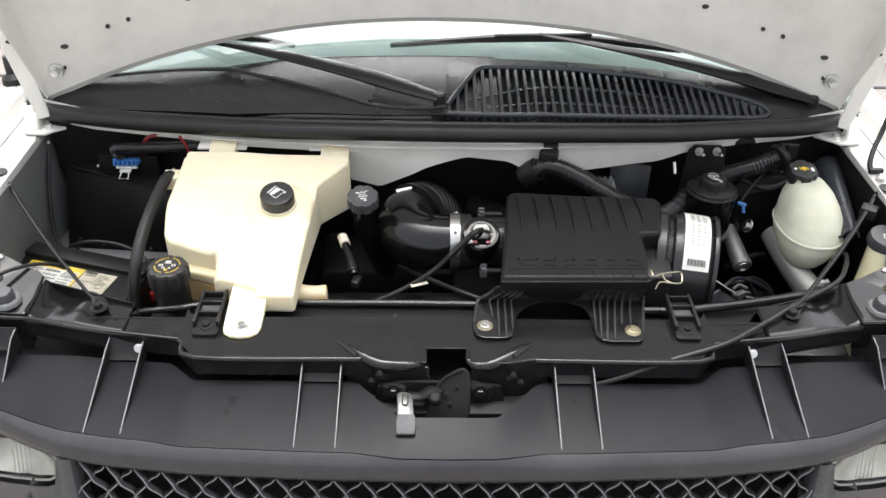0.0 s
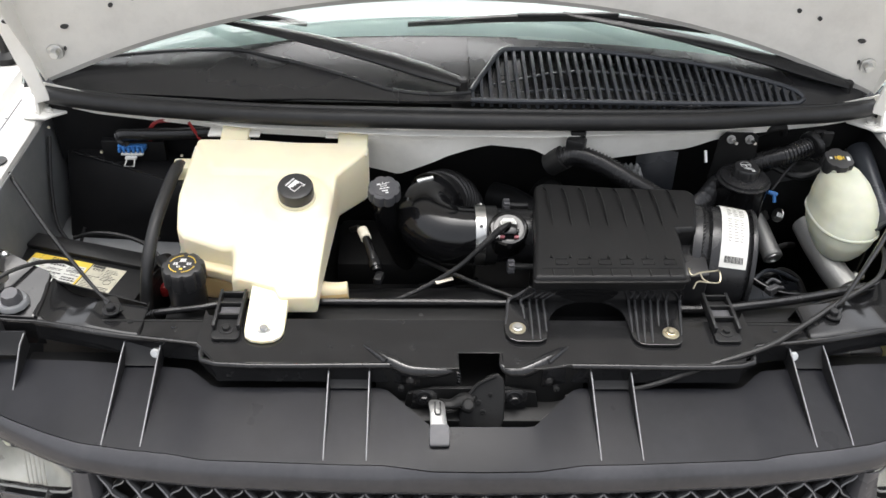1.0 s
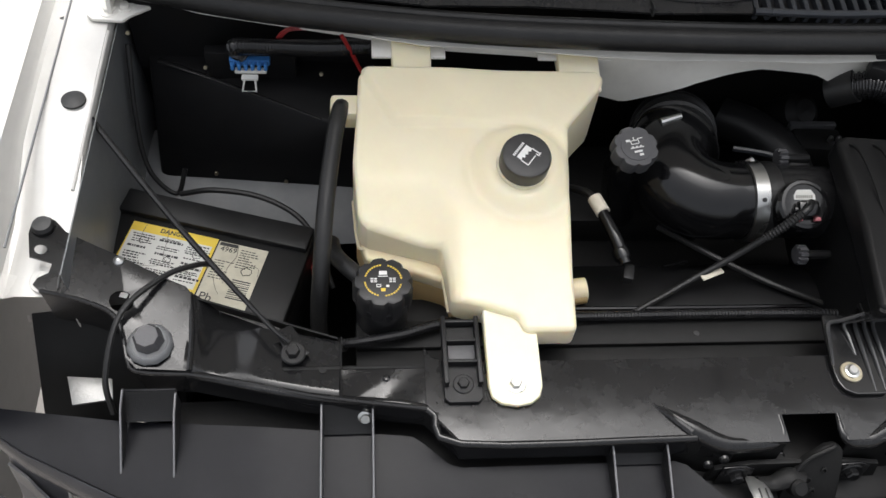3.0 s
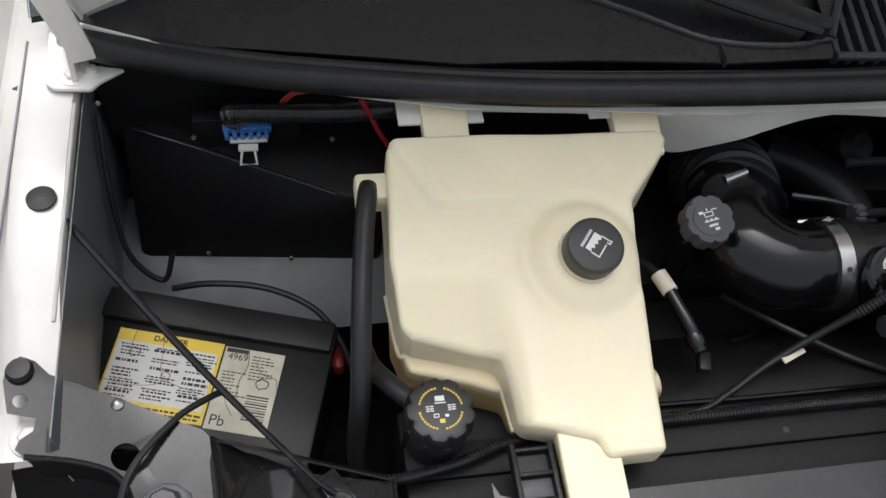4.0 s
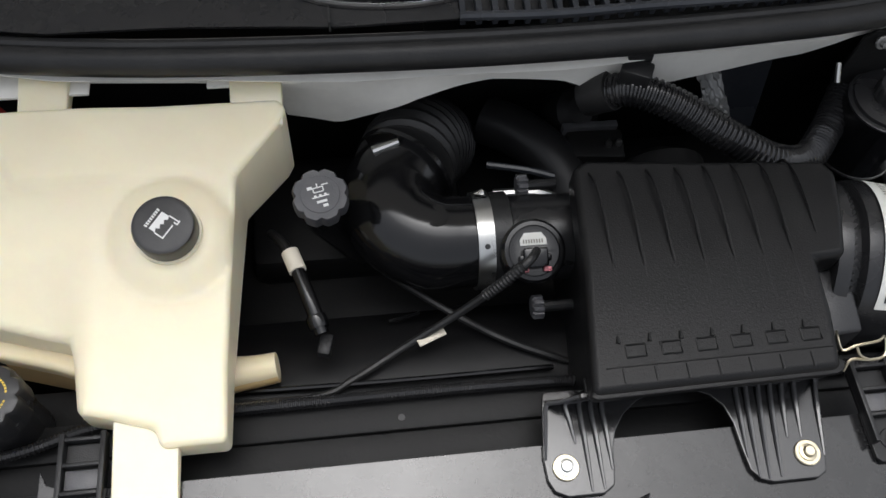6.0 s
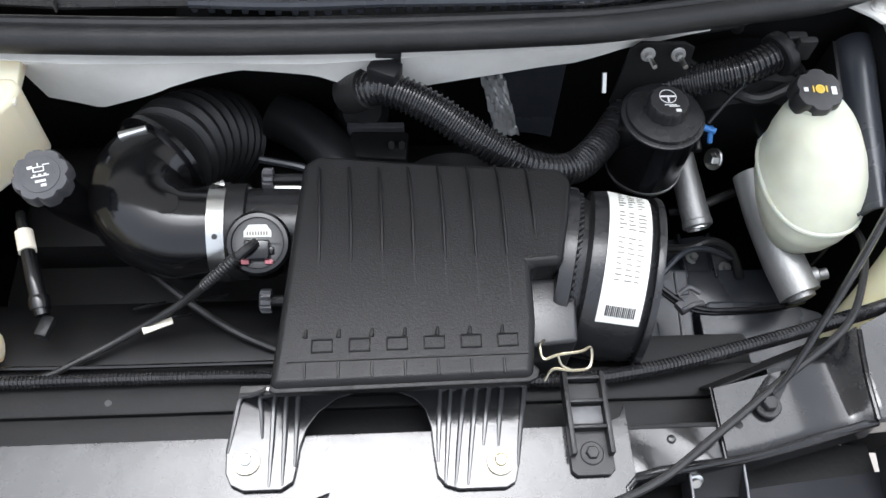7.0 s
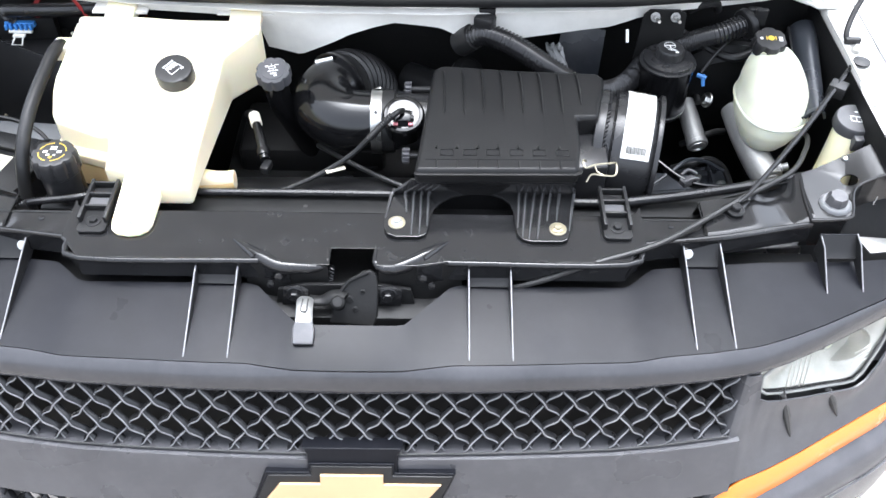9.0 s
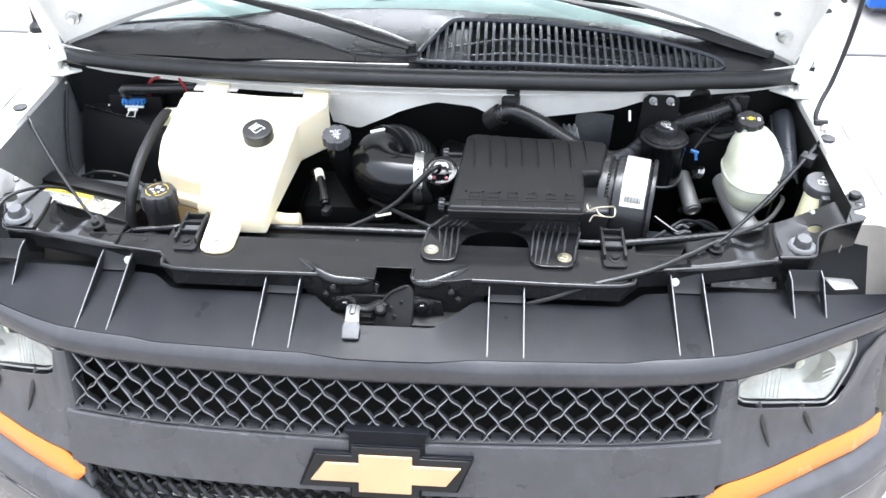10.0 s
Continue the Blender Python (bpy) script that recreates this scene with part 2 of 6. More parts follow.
def tube(pts, r, segs=12, n=8, ribs=0.0, pitch=0.006, bm=None, closed=True, flat=1.0):
    """A hose along pts; ribs: depth of the corrugations; r may be a list along pts."""
    b = bm or bmesh.new()
    path = smooth_path(pts, n)
    rl = r if isinstance(r, (list, tuple)) else [r] * len(pts)
    cum = [0.0]
    for a, c in zip(path, path[1:]):
        cum.append(cum[-1] + (c - a).length)
    if ribs:
        total = cum[-1]
        count = max(4, int(total / pitch) * 4)
        fine, j = [], 0
        ss = []
        for k in range(count + 1):
            s = total * k / count
            while j < len(cum) - 2 and cum[j + 1] < s:
                j += 1
            t = (s - cum[j]) / max(1e-9, cum[j + 1] - cum[j])
            fine.append(path[j].lerp(path[j + 1], t))
            ss.append(s)
        path, cum = fine, ss
    total = cum[-1] or 1
    up = Vector((0, 0, 1))
    d0 = (path[1] - path[0]).normalized()
    side = d0.cross(up) if abs(d0.z) < 0.95 else d0.cross(Vector((1, 0, 0)))
    side.normalize()
    rings = []
    for i, q in enumerate(path):
        d = (path[min(i + 1, len(path) - 1)] - path[max(i - 1, 0)]).normalized()
        side = (side - d * side.dot(d)).normalized()
        nrm = side.cross(d)
        u = cum[i] / total * (len(rl) - 1)
        k = min(int(u), len(rl) - 2)
        rad = rl[k] + (rl[k + 1] - rl[k]) * (u - k)
        if ribs:
            rad -= ribs * (0, 0, 1, 1)[i % 4]
        rings.append([b.verts.new(q + side * (rad * math.cos(2 * math.pi * s / segs)) + nrm * (flat * rad * math.sin(2 * math.pi * s / segs))) for s in range(segs)])
    for a, c in zip(rings, rings[1:]):
        for s in range(segs):
            b.faces.new((a[s], a[(s + 1) % segs], c[(s + 1) % segs], c[s]))
    if closed:
        b.faces.new(rings[0][::-1])
        b.faces.new(rings[-1])
    return b


def lathe(profile, segs=32, m=None, bm=None, lobes=0, depth=0.0):
    """Revolves (radius, height) pairs round z; lobes: grip scallops on the widest rings."""
    b = bmesh.new()
    rmax = max(r for r, z in profile)
    rings = []
    for r, z in profile:
        ring = []
        for s in range(segs):
            a = 2 * math.pi * s / segs
            k = r
            if lobes and r > 0.8 * rmax:
                k = r - depth * max(0.0, math.cos(lobes * a)) ** 2
            ring.append(b.verts.new((k * math.cos(a), k * math.sin(a), z)))
        rings.append(ring)
    for a, c in zip(rings, rings[1:]):
        for s in range(segs):
            b.faces.new((a[s], a[(s + 1) % segs], c[(s + 1) % segs], c[s]))
    b.faces.new(rings[0][::-1])
    b.faces.new(rings[-1])
    if m is not None:
        bmesh.ops.transform(b, matrix=m, verts=b.verts)
    return merge(bm, b) if bm else b


def axis_pose(p, d):
    return Matrix.Translation(p) @ Vector(d).to_track_quat("Z", "Y").to_matrix().to_4x4()


def sheet(f, nu, nv, th=0.0025, bm=None):
    """A pressed sheet: f(u, v) for u, v from 0 to 1, with thickness th."""
    b = bmesh.new()
    g = [[b.verts.new(f(i / nu, j / nv)) for j in range(nv + 1)] for i in range(nu + 1)]
    for i in range(nu):
        for j in range(nv):
            b.faces.new((g[i][j], g[i + 1][j], g[i + 1][j + 1], g[i][j + 1]))
    bmesh.ops.recalc_face_normals(b, faces=b.faces)
    if th:
        bmesh.ops.solidify(b, geom=b.faces[:], thickness=th)
    return merge(bm, b) if bm else b


def interp(x, table):
    for (a, p), (c, q) in zip(table, table[1:]):
        if x <= c:
            t = max(0.0, (x - a) / (c - a))
            return p + (q - p) * t
    return table[-1][1]


def letters(text, size, m, depth=0.0006, spacing=1.0, bold=0.0):
    cu = bpy.data.curves.new("letters", "FONT")
    cu.body, cu.size, cu.extrude, cu.space_character, cu.offset = text, size, depth, spacing, bold
    cu.align_x, cu.align_y, cu.resolution_u = "CENTER", "CENTER", 3
    ob = bpy.data.objects.new("letters", cu)
    scene.collection.objects.link(ob)
    bpy.context.view_layer.update()
    me = bpy.data.meshes.new_from_object(ob.evaluated_get(bpy.context.evaluated_depsgraph_get()))
    bpy.data.objects.remove(ob)
    b = bmesh.new()
    b.from_mesh(me)
    bpy.data.meshes.remove(me)
    bmesh.ops.transform(b, matrix=m, verts=b.verts)
    return b


def hexbolt(p, d, r, h, material, parent=None, washer=True, name="bolt", wmat=None):
    b = lathe([(r, 0), (r, h * 0.85), (r * 0.85, h)], 6, axis_pose(p, d))
    if washer:
        lathe([(r * 1.75, 0), (r * 1.75, h * 0.22), (r * 1.6, h * 0.3)], 24, axis_pose(p, d), bm=b)
    return part(name, b, material, parent, smooth=25)


# ---- ground and distance ----
thing("ground", sheet(lambda u, v: Vector((-150 + 300 * u, -150 + 300 * v, 0)), 6, 6, 0), CONCRETE, "worn grey-beige concrete yard under the van", "ground", kind="structure")
for y in (-4.2, 4.2):
    thing("expansion_joint", box(-30, 30, y - 0.012, y + 0.012, 0.0, 0.004, 0), INK, "dark expansion joint across the concrete yard", "joint", kind="structure", smooth=0)
bb_ = root("blue_container", (2.75, 5.1, 0), "blue painted steel container standing in the yard", "container")
part("shell", box(2.30, 3.20, 4.72, 5.5, 0.05, 0.50, 0.02), BLUE_PAINT, bb_)
part("skid", box(2.36, 3.10, 4.8, 5.4, 0.0, 0.05, 0.005), STEEL, bb_)


# ---- van body ----
RIDGE = [(0, 0.753), (0.2, 0.757), (0.385, 0.766), (0.50, 0.780), (0.57, 0.793), (0.62, 0.812), (0.675, 0.838), (0.76, 0.884), (0.853, 0.934), (0.93, 0.99), (0.98, 1.06)]


def ridge_y(x):
    return interp(abs(x), RIDGE)


def face_y(x, z):
    return ridge_y(x) - 0.33 * (0.985 - z)


def cover_back(x):
    return interp(abs(x), [(0, 0.828), (0.066, 0.828), (0.075, 0.830), (0.14, 0.900), (0.15, 0.902), (0.395, 0.902), (0.435, 0.938), (0.445, 0.940), (0.60, 0.955), (0.75, 0.970), (0.93, 1.0)])


def build_fender(s):
    prof = [(0.815, 1.05), (0.815, 1.118), (0.819, 1.125), (0.868, 1.127), (0.888, 1.121), (0.893, 1.124), (0.899, 1.146), (0.925, 1.152), (0.955, 1.146), (0.98, 1.12), (0.995, 1.05), (1.005, 0.85), (1.0, 0.62)]
    r = root("front_fender", (s * 0.9, 1.3, 0.62), "white painted van fender with folded inner lip", "fender", "fenders")

    def f(u, v):
        y = 1.085 + 1.35 * u
        k = v * (len(prof) - 1)
        i = min(int(k), len(prof) - 2)
        x, z = [a + (b - a) * (k - i) for a, b in zip(prof[i], prof[i + 1])]
        return Vector((s * x, y, z + 0.02 * u - 0.042 * step_(1.31, 1.185, y) * step_(0.90, 0.885, x)))
    part("fender_panel", sheet(f, 14, 36, 0.0012), WHITE, r)
    nose = [(0.87, 1.12), (0.93, 1.135), (0.965, 1.11), (0.985, 1.03), (0.995, 0.85), (0.99, 0.62)]

    def g(u, v):
        k = v * (len(nose) - 1)
        i = min(int(k), len(nose) - 2)
        x, z = [a + (b - a) * (k - i) for a, b in zip(nose[i], nose[i + 1])]
        return Vector((s * (x + 0.003 * u), 0.99 + 0.097 * u + 0.05 * (1 - v) * (1 - u), z))
    part("fender_nose", sheet(g, 4, 20, 0.0012), WHITE, r)
    part("lip_fold", tube([(s * 0.8165, 1.20, 1.1255), (s * 0.8165, 1.33, 1.1275), (s * 0.8165, 1.46, 1.1295)], 0.0022, 8, n=3), WHITE, r)
    part("pinch_seam", tube([(s * 0.872, 1.12, 1.1275), (s * 0.872, 1.30, 1.130), (s * 0.872, 1.55, 1.1335)], 0.0016, 6, n=3), GREY_PAINT, r)
    part("rubber_plug", lathe([(0.0145, 0), (0.0145, 0.003), (0.008, 0.0045), (0.0, 0.0045)], 20, Matrix.Translation((s * (0.839 if s < 0 else 0.832), 1.338 if s < 0 else 1.318, 1.127))), RUBBER, r)
    hexbolt((s * 0.838, 1.105, 1.086), (0, 0, 1), 0.010, 0.006, WHITE, r)
    return r


for s in (-1, 1):
    build_fender(s)


def build_inner_panel(s):
    def f(u, v):
        return Vector((s * (0.812 - 0.03 * v * v), 1.09 + 0.44 * u, 1.12 - 0.60 * v + 0.01 * math.sin(6 * u) * v))
    r = root("inner_fender", (s * 0.8, 1.3, 0.7), "grey painted inner fender wall beside the engine", "inner fender", "inner fenders")
    part("side_wall", sheet(f, 12, 10, 0.0015), GREY_PAINT if s < 0 else BAY_BLACK, r)
    if s < 0:
        part("wheel_arch", sheet(lambda u, v: Vector((-0.81 + 0.33 * u, 1.30 + 0.20 * v, 0.86 + 0.05 * math.sin(v * 2.2) + 0.02 * u)), 6, 8, 0.0015), GREY_PAINT, r)
        part("cable", tube([(-0.80, 1.47, 1.10), (-0.80, 1.42, 1.02), (-0.79, 1.38, 0.95), (-0.755, 1.36, 0.92), (-0.74, 1.38, 0.95)], 0.0035), RUBBER, r)
    return r


for s in (-1, 1):
    build_inner_panel(s)

# bay floor and firewall
thing("bay_floor", box(-0.83, 0.83, 0.85, 1.56, 0.50, 0.53, 0), BAY_BLACK, "black dirty floor of the engine bay", "floor", kind="structure")
thing("firewall", box(-0.82, 0.82, 1.53, 1.55, 0.50, 1.15, 0.002), BAY_BLACK, "black firewall behind the engine", "firewall", kind="structure")


# firewall lip: white flange under the weatherstrip
def lip_y(x):
    return interp(abs(x), [(0, 1.392), (0.12, 1.390), (0.28, 1.405), (0.41, 1.412), (0.54, 1.440), (0.70, 1.475), (0.83, 1.525)])


def lip_bottom(x):
    return interp(x, [(-0.83, 1.145), (-0.5, 1.150), (-0.20, 1.145), (-0.19, 1.085), (-0.13, 1.075), (-0.04, 1.12), (0.04, 1.142), (0.12, 1.135), (0.16, 1.115), (0.20, 1.105), (0.30, 1.115), (0.42, 1.125), (0.47, 1.140), (0.55, 1.145), (0.70, 1.145), (0.83, 1.14)])


lip = root("firewall_panel", (0, 1.42, 1.1), "white painted firewall flange over the engine", "firewall", kind="structure")


def _lip(u, v):
    x = -0.83 + 1.66 * u
    z = 1.19 + (lip_bottom(x) - 1.19) * v
    low = max(0.0, 1.150 - z)
    return Vector((x, lip_y(x) + 0.004 + 0.14 * low + 0.006 * math.sin(21 * x + 0.9 * math.sin(13 * x)) * step_(0, 0.04, low), z - 0.12 * low))


part("flange", sheet(_lip, 160, 10, 0.002), WHITE_IN, lip)
part("flange_edge", sheet(lambda u, v: Vector((-0.83 + 1.66 * u, lip_y(-0.83 + 1.66 * u) - 0.012 + 0.022 * v, 1.168 + 0.006 * v)), 60, 2, 0.002), WHITE_IN, lip)
for x0, x1 in ((-0.478, -0.384), (-0.264, -0.166)):
    part("clip_tab", box(x0, x1, 1.394, lip_y(x0) + 0.004, 1.150, 1.154, 0.001), WHITE_IN, lip)

# cowl
cowl = root("cowl_panel", (0, 1.5, 1.2), "black plastic cowl panel with a slotted air inlet", "cowl panel")


def cowl_z(x):
    return 1.225 - 0.06 * (abs(x) / 0.83) ** 2


def cowl_back(x):
    return 1.605 - 0.03 * (abs(x) / 0.8) ** 2


VENT_X0, VENT_X1 = 0.0, 0.63


def vent_low(x):
    return lip_y(x) + 0.011


def vent_high(x):
    return interp(x, [(0.0, 1.425), (0.06, 1.545), (0.09, 1.56), (0.25, 1.565), (0.45, 1.545), (0.63, 1.50)])


def cowl_pt(x, y):
    f = (y - lip_y(x)) / (cowl_back(x) - lip_y(x))
    return Vector((x, y, cowl_z(x) + 0.03 * f + 0.008 * math.sin(f * 3.1)))


def left_back(x):
    return interp(x, [(-0.82, 1.575), (-0.62, 1.585), (-0.46, 1.575), (-0.30, 1.505), (-0.14, 1.428), (-0.06, 1.418), (0.0, 1.424)])


bm = bmesh.new()
sheet(lambda u, v: cowl_pt(-0.82 + 0.82 * u, lip_y(-0.82 + 0.82 * u) + 0.01 + (left_back(-0.82 + 0.82 * u) - lip_y(-0.82 + 0.82 * u) - 0.01) * v), 40, 8, 0.004, bm)
sheet(lambda u, v: cowl_pt(0.82 * u, lip_y(0.82 * u) + 0.008 + (vent_low(0.82 * u) - lip_y(0.82 * u) - 0.008) * v), 30, 1, 0.003, bm)
sheet(lambda u, v: cowl_pt(0.82 * u, vent_high(0.82 * u) + (cowl_back(0.82 * u) - vent_high(0.82 * u)) * v), 30, 3, 0.003, bm)
sheet(lambda u, v: cowl_pt(VENT_X1 + 0.01 + (0.81 - VENT_X1) * u, vent_low(VENT_X1 + 0.01 + (0.81 - VENT_X1) * u) - 0.001 + (vent_high(0.63 + 0.18 * u) + 0.002 - vent_low(VENT_X1 + 0.01 + (0.81 - VENT_X1) * u)) * v), 6, 3, 0.003, bm)
part("panel", bm, PLASTIC_SATIN, cowl)
part("panel_edge", tube([cowl_pt(x, left_back(x)) + Vector((0, 0, 0.001)) for x in (-0.80, -0.62, -0.46, -0.38, -0.30, -0.22, -0.14, -0.06, 0.0)], 0.0035, 8, n=4), PLASTIC_SATIN, cowl)
part("panel_split", box(-0.1315, -0.1295, 1.398, 1.428, 1.222, 1.2345, 0), INK, cowl, smooth=0)
part("wiper_well", sheet(lambda u, v: Vector((-0.82 + 0.92 * u, lip_y(-0.82 + 0.92 * u) + 0.02 + (cowl_back(-0.82 + 0.92 * u) + 0.01 - lip_y(-0.82 + 0.92 * u) - 0.02) * v, cowl_z(-0.82 + 0.92 * u) - 0.012 * min(1, max(0, 0.55 - u) / 0.2) - 0.003 + 0.032 * v)), 30, 6, 0.003), PLASTIC_SATIN, cowl)
part("vent_floor", sheet(lambda u, v: Vector((-0.03 + 0.72 * u, vent_low(0.66 * u) - 0.01 + 0.27 * v, 1.165 + 0.075 * max(0, v - 0.7) / 0.3)), 8, 6, 0.002), BAY_BLACK, cowl)
for k in range(38):
    x = 0.004 + k * 0.0168
    a, c = cowl_pt(x, vent_low(x) - 0.002), cowl_pt(x, vent_high(x) + 0.002)
    part("slat", box(x - 0.0032, x + 0.0032, a.y, c.y, a.z - 0.012, a.z + 0.002, 0.001, Matrix.Translation((0, a.y, a.z)) @ Matrix.Rotation(math.atan2(c.z - a.z, c.y - a.y), 4, "X") @ Matrix.Translation((0, -a.y, -a.z))), MODULE, cowl, smooth=0)
for q in (0.33, 0.66):
    part("cross_bar", tube([cowl_pt(x, vent_low(x) + q * (vent_high(x) - vent_low(x))) - Vector((0, 0, 0.012)) for x in (0.03, 0.2, 0.4, 0.6)], 0.0028, 6), MODULE, cowl)
rim = [cowl_pt(x, vent_high(x)) + Vector((0, 0, 0.002)) for x in (0.0, 0.03, 0.06, 0.09, 0.17, 0.25, 0.35, 0.45, 0.54, 0.63)] + [cowl_pt(x, vent_low(x)) + Vector((0, 0, 0.002)) for x in (0.63, 0.5, 0.35, 0.2, 0.1, 0.0)]
part("vent_rim", tube(rim, 0.005, 8, n=3), MODULE, cowl)

seal = thing("weatherstrip", tube([(x, lip_y(x) - 0.006, 1.196 - 0.03 * (abs(x) / 0.83) ** 2) for x in (-0.80, -0.65, -0.5, -0.35, -0.2, 0, 0.2, 0.35, 0.45, 0.6, 0.7, 0.80)], 0.0165, 14), RUBBER, "black rubber hood seal along the cowl edge", "weatherstrip")
sheet2 = tube([(x, lip_y(x) + 0.002, 1.211 - 0.035 * (abs(x) / 0.83) ** 2) for x in (-0.80, -0.65, -0.5, -0.35, -0.2, 0, 0.2, 0.35, 0.45, 0.6, 0.7, 0.80)], 0.0065, 10)
part("upper_bead", sheet2, RUBBER, seal)

# windscreen
wind = root("windscreen", (0, 1.7, 1.25), "tinted laminated windscreen of the van", "windscreen")


def _ws(u, v, d=0.0):
    x = -0.86 + 1.72 * u
    return Vector((x, cowl_back(x) - 0.02 + 0.75 * v, 1.225 - 0.05 * (abs(x) / 0.8) ** 2 + 0.62 * v - d))


g_ob = part("pane", sheet(_ws, 20, 8, 0.005), GLASS, wind)
g_ob.visible_shadow = False
part("black_band", sheet(lambda u, v: _ws(u, 0.03 * v, 0.007), 20, 2, 0.001), BAY_BLACK, wind)
dash = thing("dashboard", sheet(lambda u, v: _ws(u, 0.05 + 0.9 * v, 0.03 + 0.06 * v), 12, 5, 0.01), mat("grey_vinyl", (0.30, 0.34, 0.34), 0.6, var=0.1), "pale grey dashboard pad behind the windscreen", "dashboard")

# hood, held open
hood = root("hood", (0, 1.58, 1.25), "white open hood seen from its ribbed underside", "hood")


def hood_edge(x):
    k = abs(x) / 0.80
    return Vector((x, 1.60 - 0.07 * k * k, 1.343 - 0.150 * k ** 2.2))


def _hood(u, v):
    x = -0.80 + 1.60 * u
    p = hood_edge(x) + Vector((0, -0.08 * v - 0.14 * v * v, 0.80 * v - 0.04 * v * v))
    p.x *= 1 + 0.055 * min(1, v * 2)
    return p


part("outer_skin", sheet(lambda u, v: _hood(u, v) + Vector((0, 0.03, 0.012)), 24, 12, 0.0015), WHITE, hood)


def _hood_in(u, v):
    p = _hood(u, v)
    x = abs(-0.80 + 1.60 * u)
    rib = 0.012 * (1 / (1 + math.exp((x - 0.62) * 60))) * (1 / (1 + math.exp((0.1 - v) * 40)))
    return p + Vector((0, rib - 0.002, 0))


def hood_in_y(x, z):
    """Depth of the hood's inner frame where it stands at height z."""
    u, v = 0.5 + x / 1.6, 0.0
    while v < 0.5 and _hood_in(u, v).z < z:
        v += 0.002
    return _hood_in(u, v).y


part("inner_frame", sheet(_hood_in, 60, 20, 0.0015), WHITE_IN, hood)
part("rear_hem", tube([hood_edge(-0.8 + 1.6 * k / 16) + Vector((0, 0.012, 0.0)) for k in range(17)], 0.014, 8, n=3), WHITE, hood)
for s in (-1, 1):
    part("side_hem", sheet(lambda u, v: _hood(0 if s < 0 else 1, u) + Vector((0, -0.012 - 0.05 * min(1, 4 * u) + (0.047 + 0.05 * min(1, 4 * u)) * v, 0)), 12, 2, 0.002), WHITE_IN, hood)
    part("hinge_arm", prism([(-0.012, 0), (0.014, 0), (0.022, 0.18), (0.0, 0.24), (-0.02, 0.20)], 0, 0.004, 0.001, m=Matrix.Translation((s * 0.80, 1.49, 1.165)) @ Matrix.Rotation(radians(s * 16), 4, "Y") @ Matrix.Rotation(radians(80), 4, "X")), WHITE_IN, hood)
    hexbolt((s * 0.770, hood_in_y(s * 0.770, 1.250), 1.250), (0, -1, -0.2), 0.009, 0.016, STEEL, hood)
    for x, z, w in ((0.50, 1.385, 1.2), (0.616, 1.348, 0.7), (0.655, 1.337, 0.7), (0.742, 1.300, 1.3), (0.83, 1.318, 2.0), (0.855, 1.345, 1.0), (0.752, 1.255, 0.4)):
        k = Matrix.Translation((s * x, hood_in_y(s * x, z), z)) @ Matrix.Rotation(radians(90), 4, "X") @ Matrix.Diagonal((w, 0.75, 1, 1))
        part("drain_hole", lathe([(0.0055, -0.006), (0.0055, 0.004)], 16, k), INK, hood)

# hinges on the fenders
for s in (-1, 1):
    part("hinge_base", prism([(s * 0.790, 1.482), (s * 0.799, 1.471), (s * 0.838, 1.474), (s * 0.846, 1.482), (s * 0.846, 1.548), (s * 0.765, 1.55), (s * 0.757, 1.506)], 1.133, 1.139, 0.0025, top=lambda x, y: 1.139 + 0.25 * max(0, y - 1.50)), WHITE_IN, hood)
    part("hinge_upright", prism([(-0.03, 0), (0.03, 0), (0.02, 0.045), (-0.015, 0.05)], -0.003, 0.003, 0.001, m=Matrix.Translation((s * 0.815, 1.51, 1.14)) @ Matrix.Rotation(radians(90), 4, "Z") @ Matrix.Rotation(radians(90), 4, "X")), WHITE_IN, hood)
    hexbolt((s * 0.818, 1.492, 1.139), (0, 0, 1), 0.009, 0.006, WHITE_IN, hood)
    hexbolt((s * 0.80, 1.515, 1.142), (0, -0.25, 1), 0.009, 0.008, WHITE_IN, hood)

for s in (-1, 1):
    part("drain_gap", prism([(s * 0.846, 1.462), (s * 0.882, 1.484), (s * 0.862, 1.498), (s * 0.846, 1.492)], 1.1285, 1.1305, 0.0004), INK, hood)
    part("hinge_pin", lathe([(0.007, -0.012), (0.007, 0.012), (0.005, 0.015)], 14, axis_pose((s * 0.812, 1.508, 1.175), (s, 0, 0))), STEEL, hood)
    part("bracket_bolt", lathe([(0.0095, 0), (0.0095, 0.003), (0.006, 0.0035), (0.0055, 0.009), (0.0, 0.0095)], 12, Matrix.Translation((s * 0.798, 1.494, 1.139))), WHITE_IN, hood, smooth=25)

